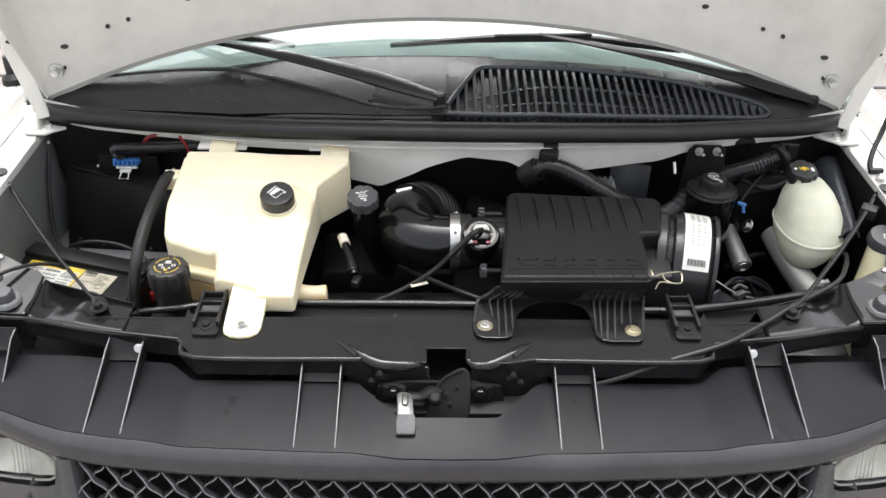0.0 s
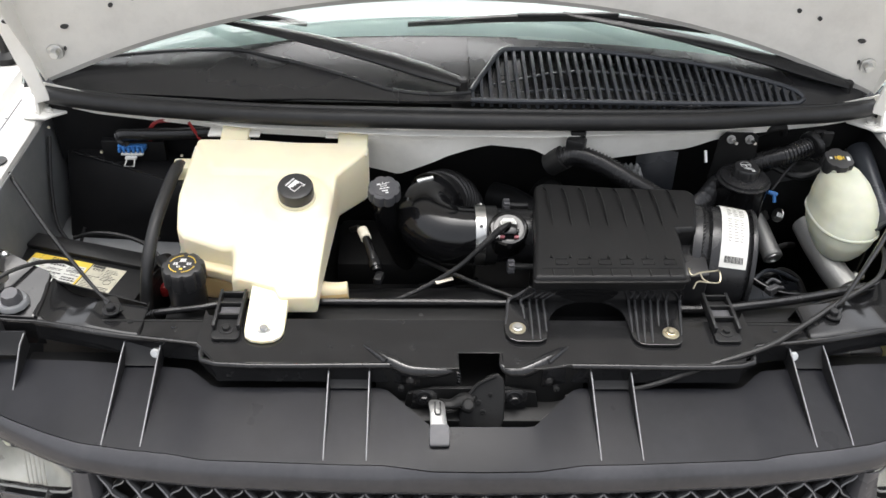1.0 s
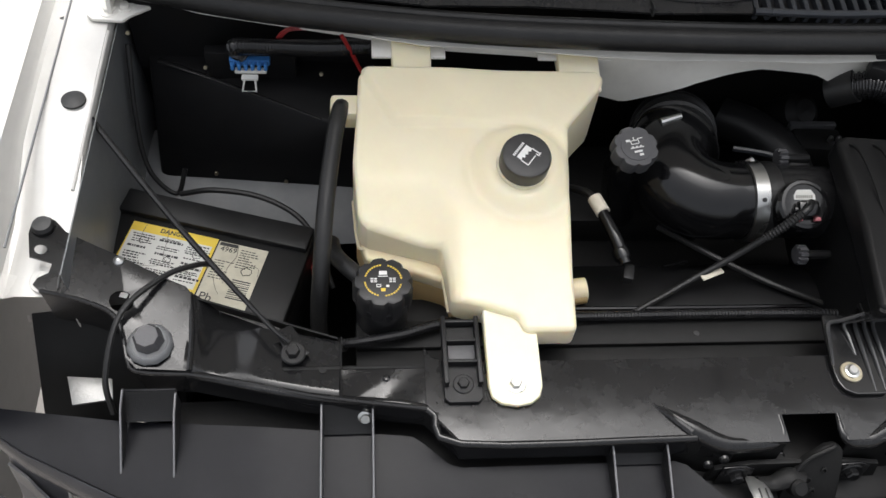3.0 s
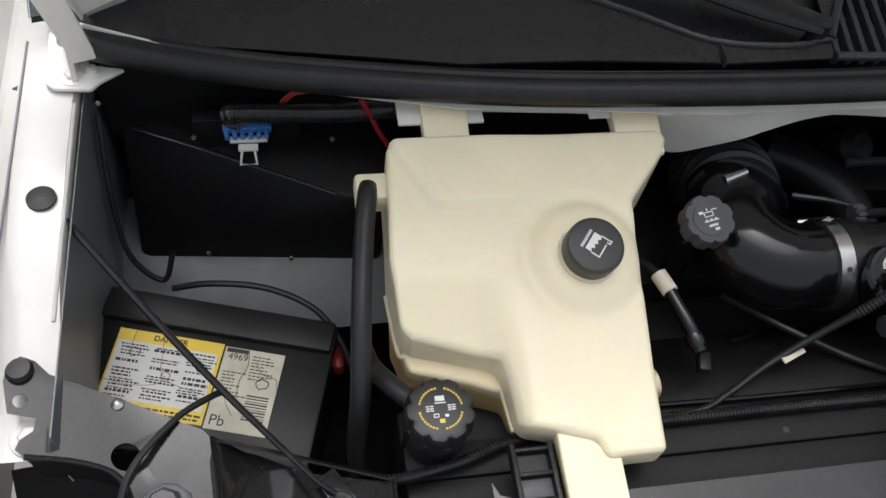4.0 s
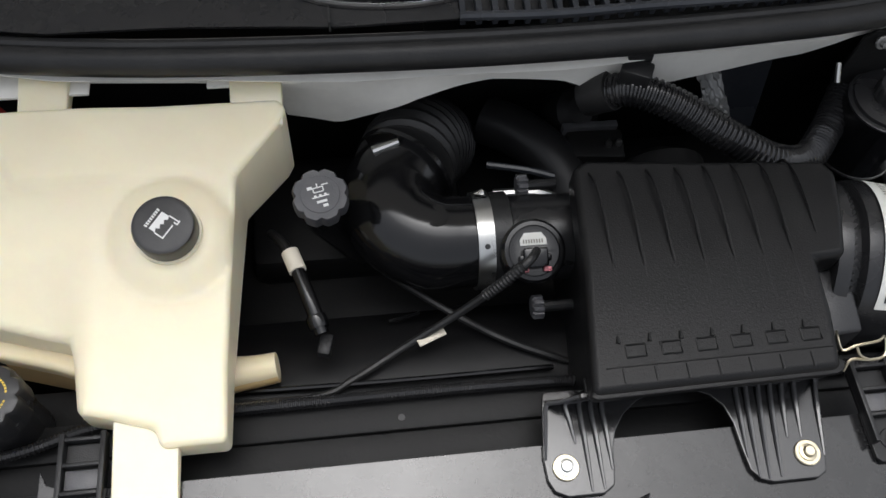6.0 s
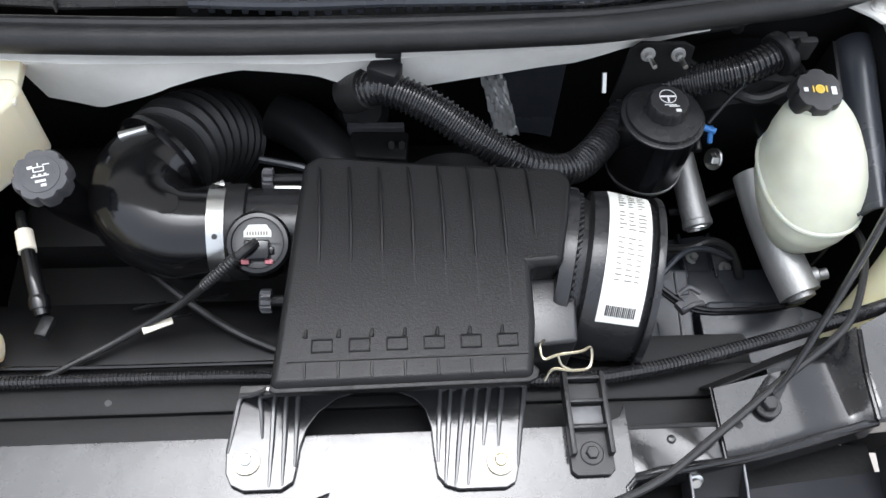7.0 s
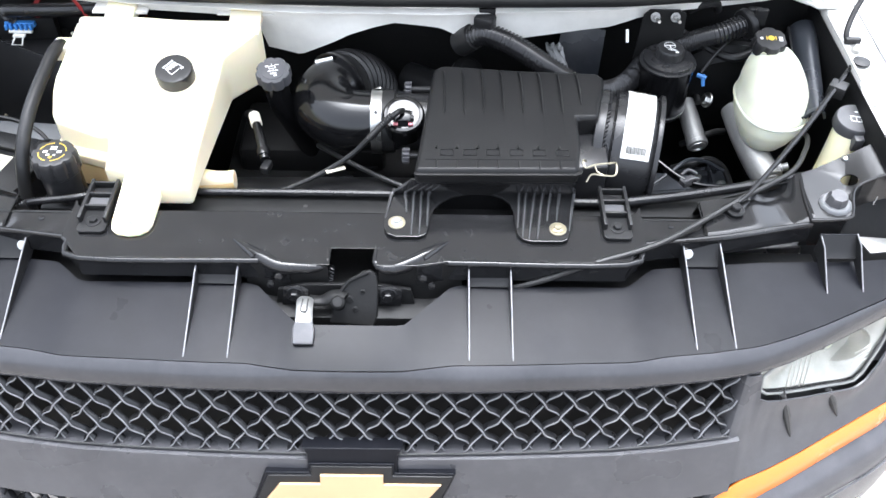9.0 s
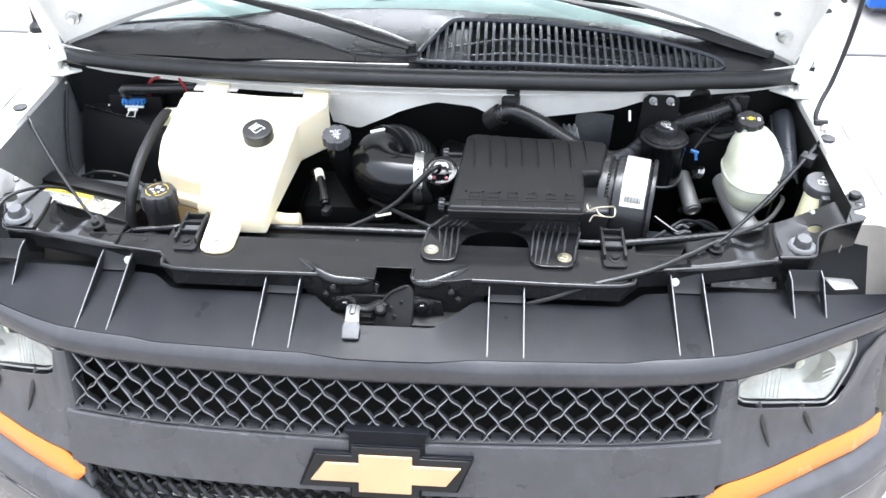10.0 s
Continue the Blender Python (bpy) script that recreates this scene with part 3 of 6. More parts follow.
# wipers
for px, py, pz, tip, blade in ((-0.015, 1.432, 1.240, (-0.54, 1.63, 1.282), [(-0.315, 1.645, 1.258), (-0.42, 1.64, 1.278), (-0.54, 1.63, 1.288), (-0.66, 1.615, 1.285)]), (0.746, 1.53, 1.198, (0.19, 1.645, 1.293), [(-0.116, 1.64, 1.264), (0.10, 1.645, 1.28), (0.30, 1.645, 1.282), (0.49, 1.635, 1.263)])):
    w = root("wiper", (px, py, pz), "black windscreen wiper resting at the bottom of the glass", "wiper", "wipers")
    p0, p1 = Vector((px, py, pz)), Vector(tip)
    lift = Vector((0, 0, 0.008))
    part("arm_head", tube([p0 + lift, p0.lerp(p1, 0.13) + lift * 1.5, p0.lerp(p1, 0.26) + lift * 2], [0.016, 0.024, 0.025], 10, flat=0.4), PLASTIC, w)
    part("arm", tube([p0.lerp(p1, 0.25) + lift * 2, p0.lerp(p1, 0.5) + lift * 2, p0.lerp(p1, 0.8) + lift, p1], [0.024, 0.020, 0.013, 0.007], 10, flat=0.38), PLASTIC, w)
    part("pivot_cap", lathe([(0.011, -0.012), (0.011, 0.014), (0.008, 0.017)], 20, Matrix.Translation(p0)), PLASTIC, w)
    part("blade", tube(blade, [0.004, 0.0065, 0.0065, 0.004], 8, flat=1.4), RUBBER, w)
    part("blade_bridge", tube([Vector(blade[1]) + Vector((0, -0.004, 0.008)), Vector(blade[2]) + Vector((0, -0.004, 0.012))], 0.005, 8), PLASTIC, w)

# antenna on the fender
an = root("antenna", (-0.93, 1.66, 1.15), "black antenna mast with a rubber base on the fender", "antenna")
part("antenna_base", lathe([(0.022, 0), (0.02, 0.012), (0.009, 0.022), (0.008, 0.06)], 20, Matrix.Translation((-0.93, 1.66, 1.16))), RUBBER, an)
part("mast", tube([(-0.93, 1.66, 1.21), (-0.935, 1.75, 1.75)], 0.0022, 6), STEEL, an)

# hood hose on the fender
hh = root("hood_hose", (0.83, 1.37, 1.13), "thin black hose from the fender up to the hood", "hose")
part("hose", tube([(0.822, 1.372, 1.134), (0.822, 1.385, 1.145), (0.835, 1.41, 1.165), (0.858, 1.44, 1.20), (0.88, 1.47, 1.29), (0.89, 1.49, 1.42), (0.90, 1.53, 1.60)], 0.0052, 8), RUBBER, hh)
part("hose_clip", box(0.817, 0.845, 1.366, 1.376, 1.129, 1.141, 0.003), RUBBER, hh)
part("clip_screw", lathe([(0.0095, 0), (0.0095, 0.006), (0.004, 0.01)], 16, Matrix.Translation((0.833, 1.351, 1.129))), STEEL, hh)


# ---- front end: support, grille, lamps, bumper ----
sup = root("radiator_support", (0, 0.97, 1.0), "gloss black painted steel radiator support", "radiator support")
front = [(0.033, 0.936), (0.033, 0.904), (0.09, 0.904), (0.135, 0.913), (0.39, 0.914), (0.425, 0.955), (0.55, 0.972), (0.68, 1.002)]
top = front[:6] + [(0.425, 1.030), (0.418, 1.016), (0.40, 1.009), (0.38, 1.008)]
bm = prism([(x, y) for x, y in top] + [(-x, y) for x, y in reversed(top)], 1.0575, 1.0600, 0.0008)
for s in (-1, 1):
    sheet(lambda u, v: Vector((s * interp(u, [(i / 5, q[0]) for i, q in enumerate(front[2:])]), interp(u, [(i / 5, q[1]) for i, q in enumerate(front[2:])]) - 0.004 * v, 1.059 - 0.032 * v)), 30, 2, 0.002, bm)
part("top_plate", bm, BLACK_PAINT, sup)


def front_edge(x):
    return interp(x, [(0.424, 0.955), (0.514, 0.968), (0.55, 0.974), (0.61, 0.988), (0.68, 1.002)])


def outer_plate_pt(s, u, v):
    """Pressed outer end of the support, with a valley before the headlamp plate."""
    x = 0.518 + 0.166 * u
    y0, y1 = front_edge(min(x, 0.68)), interp(x, [(0.518, 1.041), (0.60, 1.060), (0.64, 1.085), (0.684, 1.102)])
    valley = step_(0.595, 0.648, x) * (1 - step_(0.652, 0.684, x))
    roll = max(0.0, 1 - v * 9) ** 2
    return Vector((s * x, y0 + (y1 - y0) * v, 1.0605 - 0.016 * valley * (0.3 + 0.7 * v) + 0.007 * step_(0.655, 0.684, x) - 0.004 * roll + 0.0012 * math.sin(40 * x) * v - (0.009 * v if s < 0 else 0.0)))


for s in (-1, 1):
    part("strip_plate", sheet(lambda u, v: Vector((s * (0.424 + 0.095 * u), front_edge(0.424 + 0.095 * u) + (1.003 - front_edge(0.424 + 0.095 * u)) * v, 1.0568 + 0.002 * math.sin(9 * u + 3 * v) * (1 - v))), 12, 6, 0.002), BLACK_PAINT, sup)
    part("outer_plate", sheet(lambda u, v: outer_plate_pt(s, u, v), 30, 14, 0.002), BLACK_PAINT, sup)
    part("outer_plate_edge", sheet(lambda u, v: Vector((s * (0.5165 + 0.002 * v), 0.968 + 0.075 * u, 1.0605 - 0.005 * v)), 8, 1, 0.0015), BLACK_PAINT, sup)
    part("back_drop", sheet(lambda u, v: Vector((s * (0.52 + 0.16 * u), 1.043 + 0.055 * u + 0.02 * v, 1.0585 - 0.05 * v)), 8, 4, 0.002), BAY_BLACK, sup)
    part("outer_roll", tube([(s * x, front_edge(x) - 0.001, 1.0585) for x in (0.424, 0.47, 0.514, 0.55, 0.61, 0.68)], 0.0032, 8, n=4), BLACK_PAINT, sup)
part("rear_ledge", prism([(-0.50, 1.049), (0.60, 1.049), (0.60, 1.086), (-0.50, 1.086)], 1.010, 1.020, 0.0025), BAY_BLACK, sup)
part("front_ledge", prism([(-0.50, 1.006), (0.60, 1.006), (0.60, 1.050), (-0.50, 1.050)], 1.006, 1.013, 0.002, top=lambda x, y: 1.0135 - 0.10 * (1.05 - y)), BAY_BLACK, sup)
for x in (-0.088, -0.30, 0.42):
    part("ledge_hole", lathe([(0.0035, -0.002), (0.0035, 0.0006)], 12, Matrix.Translation((x, 1.062, 1.020))), INK, sup)
part("ledge_riser", box(-0.58, 0.58, 1.003, 1.008, 1.012, 1.058, 0.0015), BAY_BLACK, sup)
part("lower_panel", box(-0.70, 0.70, 0.86, 1.0, 0.93, 0.995, 0.004), BAY_BLACK, sup)
part("radiator_top", box(-0.50, 0.60, 1.088, 1.135, 0.80, 0.992, 0.006), BAY_BLACK, sup)
for s in (-1, 1):
    part("pressed_ridge", tube([(s * 0.156 - 0.02, 0.952, 1.0590), (s * 0.134 - 0.02, 0.936, 1.0565), (s * 0.110 - 0.02, 0.920, 1.0535), (s * 0.086 - 0.02, 0.9085, 1.0510), (s * 0.066 - 0.014, 0.9065, 1.0505), (s * 0.044 - 0.004, 0.9065, 1.0520), (s * 0.034 - 0.003, 0.914, 1.0565), (s * 0.034 - 0.003, 0.936, 1.0585)], [0.0012, 0.0074, 0.0106, 0.0108, 0.0102, 0.0084, 0.0040, 0.0024], 20, n=6), BLACK_PAINT, sup)
    part("wing_crease", tube([(s * 0.155 - 0.02, 0.951, 1.0600), (s * 0.138 - 0.02, 0.935, 1.0598), (s * 0.120 - 0.02, 0.918, 1.0585)], [0.0012, 0.0050, 0.0060], 10, n=4), BLACK_PAINT, sup)
    part("channel_wall", sheet(lambda u, v: Vector((s * (0.036 + 0.12 * u), 0.905 + 0.008 * u - 0.008 * v + 0.004 * math.sin(8 * u) * v, 1.057 - 0.072 * v)), 16, 6, 0.002), BAY_BLACK, sup)
    part("edge_roll", tube([(s * x, y + 0.0005, 1.0556) for x, y in front[3:]], 0.0050, 12, n=4), BLACK_PAINT, sup)
    # headlamp mounting plate
    ep = [(0.676, 1.001), (0.732, 1.005), (0.744, 1.018), (0.750, 1.04), (0.758, 1.060), (0.772, 1.072), (0.80, 1.080), (0.838, 1.084), (0.845, 1.090), (0.842, 1.098), (0.832, 1.106), (0.830, 1.118), (0.853, 1.122), (0.858, 1.150), (0.856, 1.165), (0.846, 1.174), (0.834, 1.170), (0.822, 1.158), (0.79, 1.146), (0.766, 1.138), (0.714, 1.114), (0.690, 1.103), (0.684, 1.096)]

    def plate_z(x, y):
        return 1.068 + max(0, abs(x) - 0.74) * 0.28 - 0.05 * max(0, 1.03 - y) + (0.13 * (y - 1.06) if s < 0 else 0.0)

    part("end_plate", plate([(s * x, y) for x, y in ep], [(s * 0.757, 1.083, 0.0125), (s * 0.723, 1.035, 0.017), (s * 0.8435, 1.133, 0.0062)], plate_z), BLACK_PAINT, sup)
    part("end_flange", sheet(lambda u, v: Vector((s * interp(u, [(k / 7, q[0]) for k, q in enumerate(ep[:8])]), interp(u, [(k / 7, q[1]) for k, q in enumerate(ep[:8])]) + 0.002 + 0.004 * v, plate_z(interp(u, [(k / 7, q[0]) for k, q in enumerate(ep[:8])]), 1.06) - 0.002 - 0.06 * v)), 28, 3, 0.002), BLACK_PAINT, sup)
    part("plate_roll", tube([(s * x, y, plate_z(x, y) - 0.001) for x, y in ep[:8]], 0.0028, 8, n=4), BLACK_PAINT, sup)
    part("inner_fold", tube([(s * 0.677, 1.001, 1.066), (s * 0.679, 1.05, 1.067), (s * 0.686, 1.098, 1.067)], 0.0032, 8, n=4), BLACK_PAINT, sup)
    part("rivet", lathe([(0.0065, -0.003), (0.006, 0.002), (0.003, 0.0045), (0.0, 0.005)], 16, Matrix.Translation((s * 0.765, 1.131, plate_z(0.765, 1.131)))), STEEL, sup, "bright domed rivet")
    part("small_hole", lathe([(0.0042, -0.002), (0.0042, 0.0006)], 12, Matrix.Translation((s * 0.536, 1.003, 1.0606 if s > 0 else 1.0578))), DEEP, sup)
    part("pressed_dimple", lathe([(0.0045, 0), (0.0030, 0.0012), (0, 0.0014)], 12, Matrix.Translation((s * 0.467, 0.992, 1.0575))), BLACK_PAINT, sup)
    part("socket_bolt", lathe([(0.0155, -0.01), (0.0165, 0.004), (0.0155, 0.016), (0.0125, 0.021), (0.0, 0.0215)], 8, Matrix.Translation((s * 0.722, 1.036, 1.066)) @ Matrix.Rotation(radians(8), 4, "X")), CAP, sup, "dark grey adjuster bolt head", smooth=25)
    part("bolt_collar", lathe([(0.0185, -0.006), (0.0250, -0.004), (0.0240, 0.0025), (0.021, 0.0045), (0.0175, 0.002)], 11, Matrix.Translation((s * 0.7215, 1.033, 1.069))), GREY_PAINT, sup, "worn grey crimped collar", smooth=60)
    hexbolt((s * 0.568, 1.020, 1.064), (0, 0, 1), 0.0078, 0.011, PLASTIC, sup, wmat=PLASTIC)
    part("ear_plug", lathe([(0.0115, -0.002), (0.0125, 0.003), (0.010, 0.007), (0.0, 0.008)], 20, Matrix.Translation((s * 0.845, 1.160, plate_z(0.845, 1.16)))), RUBBER, sup)
    part("plate_crease", tube([(s * 0.824, 1.156, plate_z(0.824, 1.1) + 0.0002), (s * 0.822, 1.12, plate_z(0.822, 1.1) + 0.0002), (s * 0.820, 1.088, plate_z(0.82, 1.1) + 0.0002)], 0.0012, 6), INK, sup)
    part("cavity_panel", sheet(lambda u, v: Vector((s * (0.70 + 0.17 * u), 1.10 - 0.09 * v, 1.055 - 0.03 * u - 0.12 * v)), 6, 4, 0.002), BAY_BLACK, sup)
    part("bright_bracket", prism([(0, 0), (0.05, -0.004), (0.055, -0.03), (0.012, -0.036)], 0, 0.003, 0.001, m=Matrix.Translation((s * 0.80 - 0.025, 1.03, 1.0))), ALU, sup)

# brace rods
for s in (-1, 1):
    br = root("brace_rod", (s * 0.566, 1.025, 1.06), "slim black steel brace rod from support to fender", "brace rod", "brace rods")
    part("rod", tube([(s * 0.572, 1.03, 1.072), (s * 0.60, 1.055, 1.078), (s * 0.70, 1.17, 1.092), (s * 0.823, 1.325, 1.117)], [0.0026, 0.0036, 0.004, 0.004] if s < 0 else [0.003, 0.0045, 0.005, 0.005], 8), BLACK_PAINT, br)
    part("flat_end", prism([(-0.012, -0.012), (0.012, -0.012), (0.014, 0.03), (-0.006, 0.032)], 0, 0.003, 0.001, m=Matrix.Translation((s * 0.566, 1.025, 1.061)) @ Matrix.Rotation(radians(-s * 35), 4, "Z")), BLACK_PAINT, br)
    if s > 0:
        part("foam_clip", box(-0.014, 0.014, -0.013, 0.013, -0.011, 0.011, 0.002, Matrix.Translation((0.787, 1.275, 1.103)) @ Matrix.Rotation(radians(-35), 4, "Z")), RUBBER, br)

# hood release cable
thing("hood_release_cable", tube([(0.13, 0.905, 1.0), (0.20, 0.903, 1.008), (0.27, 0.905, 1.03), (0.34, 0.916, 1.055), (0.435, 0.945, 1.066), (0.51, 0.992, 1.068), (0.584, 1.042, 1.072), (0.671, 1.101, 1.07), (0.712, 1.16, 1.064), (0.735, 1.21, 1.05), (0.745, 1.25, 1.03)], 0.0042, 8), RUBBER, "thin black hood release cable along the support", "cable")
thing("battery_vent_cable", tube([(-0.672, 1.152, 1.045), (-0.684, 1.14, 1.062), (-0.715, 1.112, 1.080), (-0.752, 1.06, 1.088), (-0.765, 1.0, 1.06), (-0.762, 0.975, 1.02)], 0.0034, 8), RUBBER, "thin black cable over the headlamp plate", "cable")

# latch
la = root("hood_latch", (0, 0.87, 1.02), "black hood latch with a greased steel release lever", "hood latch")
part("latch_plate", prism([(-0.105, 0.0), (0.10, 0.0), (0.092, 0.038), (0.05, 0.046), (-0.06, 0.046), (-0.098, 0.036)], -0.003, 0.003, 0.001, m=Matrix.Translation((-0.01, 0.889, 0.985)) @ Matrix.Rotation(radians(84), 4, "X")), BAY_BLACK, la)
part("latch_floor", box(-0.15, 0.15, 0.80, 0.905, 0.955, 0.965, 0.002), DEEP, la)
CLAW = Matrix.Translation((0.0, 0.858, 0.985)) @ Matrix.Rotation(radians(52), 4, "X")
claw = part("latch_claw", prism([(-0.034, 0.0), (0.030, -0.004), (0.035, 0.012), (0.036, 0.055), (0.034, 0.072), (0.026, 0.079), (0.014, 0.077), (0.004, 0.070), (-0.008, 0.062), (-0.020, 0.048), (-0.030, 0.022)], -0.007, 0.004, 0.0035, m=CLAW, seg=3), BAY_BLACK, la)
part("claw_rib", tube([CLAW @ Vector(p) for p in ((-0.028, 0.024, 0.004), (-0.017, 0.048, 0.005), (-0.005, 0.063, 0.005), (0.008, 0.070, 0.005), (0.022, 0.076, 0.004))], 0.0028, 8), BAY_BLACK, claw)
for x, y, r in ((-0.004, 0.036, 0.0055), (0.003, 0.022, 0.0045), (0.014, 0.048, 0.0035)):
    part("claw_rivet", lathe([(r, 0.002), (r, 0.0055), (r * 0.55, 0.0062), (r * 0.5, 0.0035), (0, 0.0035)], 14, CLAW @ Matrix.Translation((x, y, 0))), BAY_BLACK, claw)
part("crank_arm", tube([(-0.012, 0.872, 1.020), (-0.026, 0.878, 1.022), (-0.044, 0.874, 1.017), (-0.062, 0.874, 1.018)], [0.014, 0.012, 0.009, 0.009], 12, flat=0.55), BAY_BLACK, la)
part("crank_pivot", lathe([(0.010, -0.01), (0.010, 0.005), (0.007, 0.008), (0.0, 0.008)], 18, axis_pose((-0.020, 0.866, 1.022), (0, -0.5, 0.85))), BAY_BLACK, la)
part("return_spring", tube([(-0.034 + 0.005 * math.cos(k * 1.3), 0.900 + 0.0012 * k, 1.030 + 0.005 * math.sin(k * 1.3)) for k in range(24)], 0.0012, 5, n=2), BLACK_PAINT, la)
part("release_lever", tube([(-0.064, 0.882, 1.012), (-0.066, 0.870, 1.024), (-0.065, 0.85, 1.030), (-0.0635, 0.825, 1.026), (-0.063, 0.80, 1.016)], [0.008, 0.012, 0.0115, 0.0125, 0.0145], 10, flat=0.30), ALU, la, "worn bare metal release lever")
part("lever_pad", prism([(-0.0140, -0.018), (0.0145, -0.018), (0.0155, 0.004), (0.0125, 0.014), (-0.012, 0.014), (-0.0150, 0.004)], -0.004, 0.0045, 0.003, m=Matrix.Translation((-0.063, 0.812, 1.0235)) @ Matrix.Rotation(radians(26), 4, "X")), CAP, la)
part("lever_slot", tube([(-0.0685, 0.864, 1.0315), (-0.0685, 0.842, 1.0345), (-0.0645, 0.839, 1.0345), (-0.061, 0.842, 1.0345), (-0.061, 0.864, 1.0315)], 0.0011, 6), INK, la)
for x, y, z in ((-0.118, 0.893, 1.03), (-0.105, 0.893, 1.045), (0.112, 0.893, 1.03), (0.10, 0.893, 1.045)):
    part("rivet", lathe([(0.006, 0), (0.005, 0.003), (0.0, 0.004)], 12, axis_pose((x, y, z), (0, -1, 0.3))), BLACK_PAINT, la)
for x in (-0.084, 0.050):
    hexbolt((x, 0.886, 1.016), (0, -1, 0.25), 0.0075, 0.010, BLACK_PAINT, la)
    part("bolt_flange", prism([(-0.02, -0.016), (0.018, -0.016), (0.020, 0.012), (0.008, 0.018), (-0.016, 0.016)], 0, 0.003, 0.001, m=Matrix.Translation((x, 0.888, 1.012)) @ Matrix.Rotation(radians(78), 4, "X")), BLACK_PAINT, la)

# grille
gr = root("grille", (0, 0.76, 0.87), "charcoal plastic front grille with wire-pattern mesh", "grille")


def _cover(u, v):
    x = -0.95 + 1.90 * u
    yb, yr = cover_back(x), ridge_y(x)
    rows = [(0.0, 1.017), (0.35, 1.0115), (0.7, 1.0055), (0.88, 1.0015), (0.945, 0.996), (0.985, 0.987), (1.0, 0.977)]
    tail = [(-0.0005, 0.971), (0.0022, 0.964), (0.010, 0.9605), (0.024, 0.960)]
    k = v * (len(rows) + len(tail) - 1)
    i = min(int(round(k)), len(rows) + len(tail) - 1)
    drop = 0.022 * max(0, abs(x) - 0.6) / 0.3
    if i < len(rows):
        return Vector((x, yb + (yr - yb) * rows[i][0], rows[i][1] - drop * (1 - rows[i][0])))
    return Vector((x, yr + tail[i - len(rows)][0], tail[i - len(rows)][1]))


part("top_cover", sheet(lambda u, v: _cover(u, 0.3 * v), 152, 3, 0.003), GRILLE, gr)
# pale bead: painted light line on the recess edge
part("recess_edge", tube([(x, cover_back(x) - 0.001, 1.0175) for x in (-0.098, -0.076, -0.066, -0.03, 0.0, 0.03, 0.066, 0.076, 0.098)], 0.0013, 6, n=2), EDGE_GLINT, gr)
# same plastic as the cover, painted paler where the lip catches light
part("front_lip", sheet(lambda u, v: _cover(u, 0.3 + 0.7 * v), 152, 7, 0.003), LIP, gr, "rounded front lip, coloured paler for the light on its crest")
for s in (-1, 1):
    for x, yf in ((0.165, 0.776), (0.225, 0.777), (0.482, 0.800), (0.537, 0.804), (0.692, 0.897), (0.748, 0.908)):
        yb = cover_back(x)
        zb, zf = 1.020, 1.0
        tall = 0.040 if x < 0.6 else 0.042
        b = prism([(yf, zf - 0.004), (yb - 0.002, zb - 0.004), (yb + (0.018 if x < 0.3 else 0.02), zb + 0.0), (yb + (0.018 if x < 0.3 else 0.02), zb + tall * 0.72), (yb - 0.002, zb + tall * 0.62), (yf + 0.004, zf + 0.004)], -0.0014, 0.0014, 0.0004, m=Matrix.Translation((s * x, 0, 0)) @ Matrix(((0, 0, 1, 0), (1, 0, 0, 0), (0, 1, 0, 0), (0, 0, 0, 1))))
        rib = part("stiffening_rib", b, PLASTIC, gr, smooth=0)
        # pale bead on the rib's top edge, a painted highlight
        part("rib_highlight", tube([(s * x, yb + 0.018, zb + tall * 0.72), (s * x, yb - 0.002, zb + tall * 0.63), (s * x, yf + 0.004, zf + 0.0045), (s * x, yf, zf - 0.001)], 0.0011, 6, n=1), EDGE_GLINT, rib)
    for x0, x1 in ((0.165, 0.225), (0.482, 0.537), (0.692, 0.748)):
        yb = cover_back((x0 + x1) / 2) + 0.017
        part("rib_tab", sheet(lambda u, v: Vector((s * (x0 + (x1 - x0) * u), yb - 0.020 + 0.024 * v, 1.0215 + 0.026 * v ** 1.3)), 2, 5, 0.002), PLASTIC, gr)
        part("tab_lip", box(min(s * x0, s * x1), max(s * x0, s * x1), yb + 0.0025, yb + 0.0055, 1.044, 1.0495, 0.0008), GRILLE, gr)
    part("tab_screw", lathe([(0.0085, 0), (0.0085, 0.002), (0.0055, 0.003), (0.005, 0.006)], 16, axis_pose((s * 0.49, 0.957, 1.034), (0, -0.8, 0.6))), STEEL, gr, "bright zinc screw")

# mesh opening, bars and pillars
def band(z0, z1, x0, x1, n, out=0.0, bm=None):
    def f(u, v):
        x = x0 + (x1 - x0) * u
        z = z0 + (z1 - z0) * min(1, max(0, (v - 0.15) / 0.7))
        e = max(0, 0.15 - v, v - 0.85) / 0.15
        return Vector((x, face_y(x, z) - out + 0.035 * e ** 1.5, z))
    return sheet(f, n, 14, 0.003, bm)


part("centre_bar", band(0.768, 0.862, -0.565, 0.565, 60, 0.006), FASCIA, gr)
part("bar_groove", tube([(x, face_y(x, 0.866) + 0.001, 0.866) for x in (-0.55, -0.4, -0.2, 0, 0.2, 0.4, 0.55)], 0.0016, 6), INK, gr)
part("lower_bar", band(0.60, 0.672, -0.60, 0.60, 50, 0.0), FASCIA, gr)
part("mesh_back", sheet(lambda u, v: Vector((-0.60 + 1.2 * u, face_y(-0.6 + 1.2 * u, 0.98) + 0.06, 0.97 - 0.30 * v)), 20, 4, 0.002), DEEP, gr)


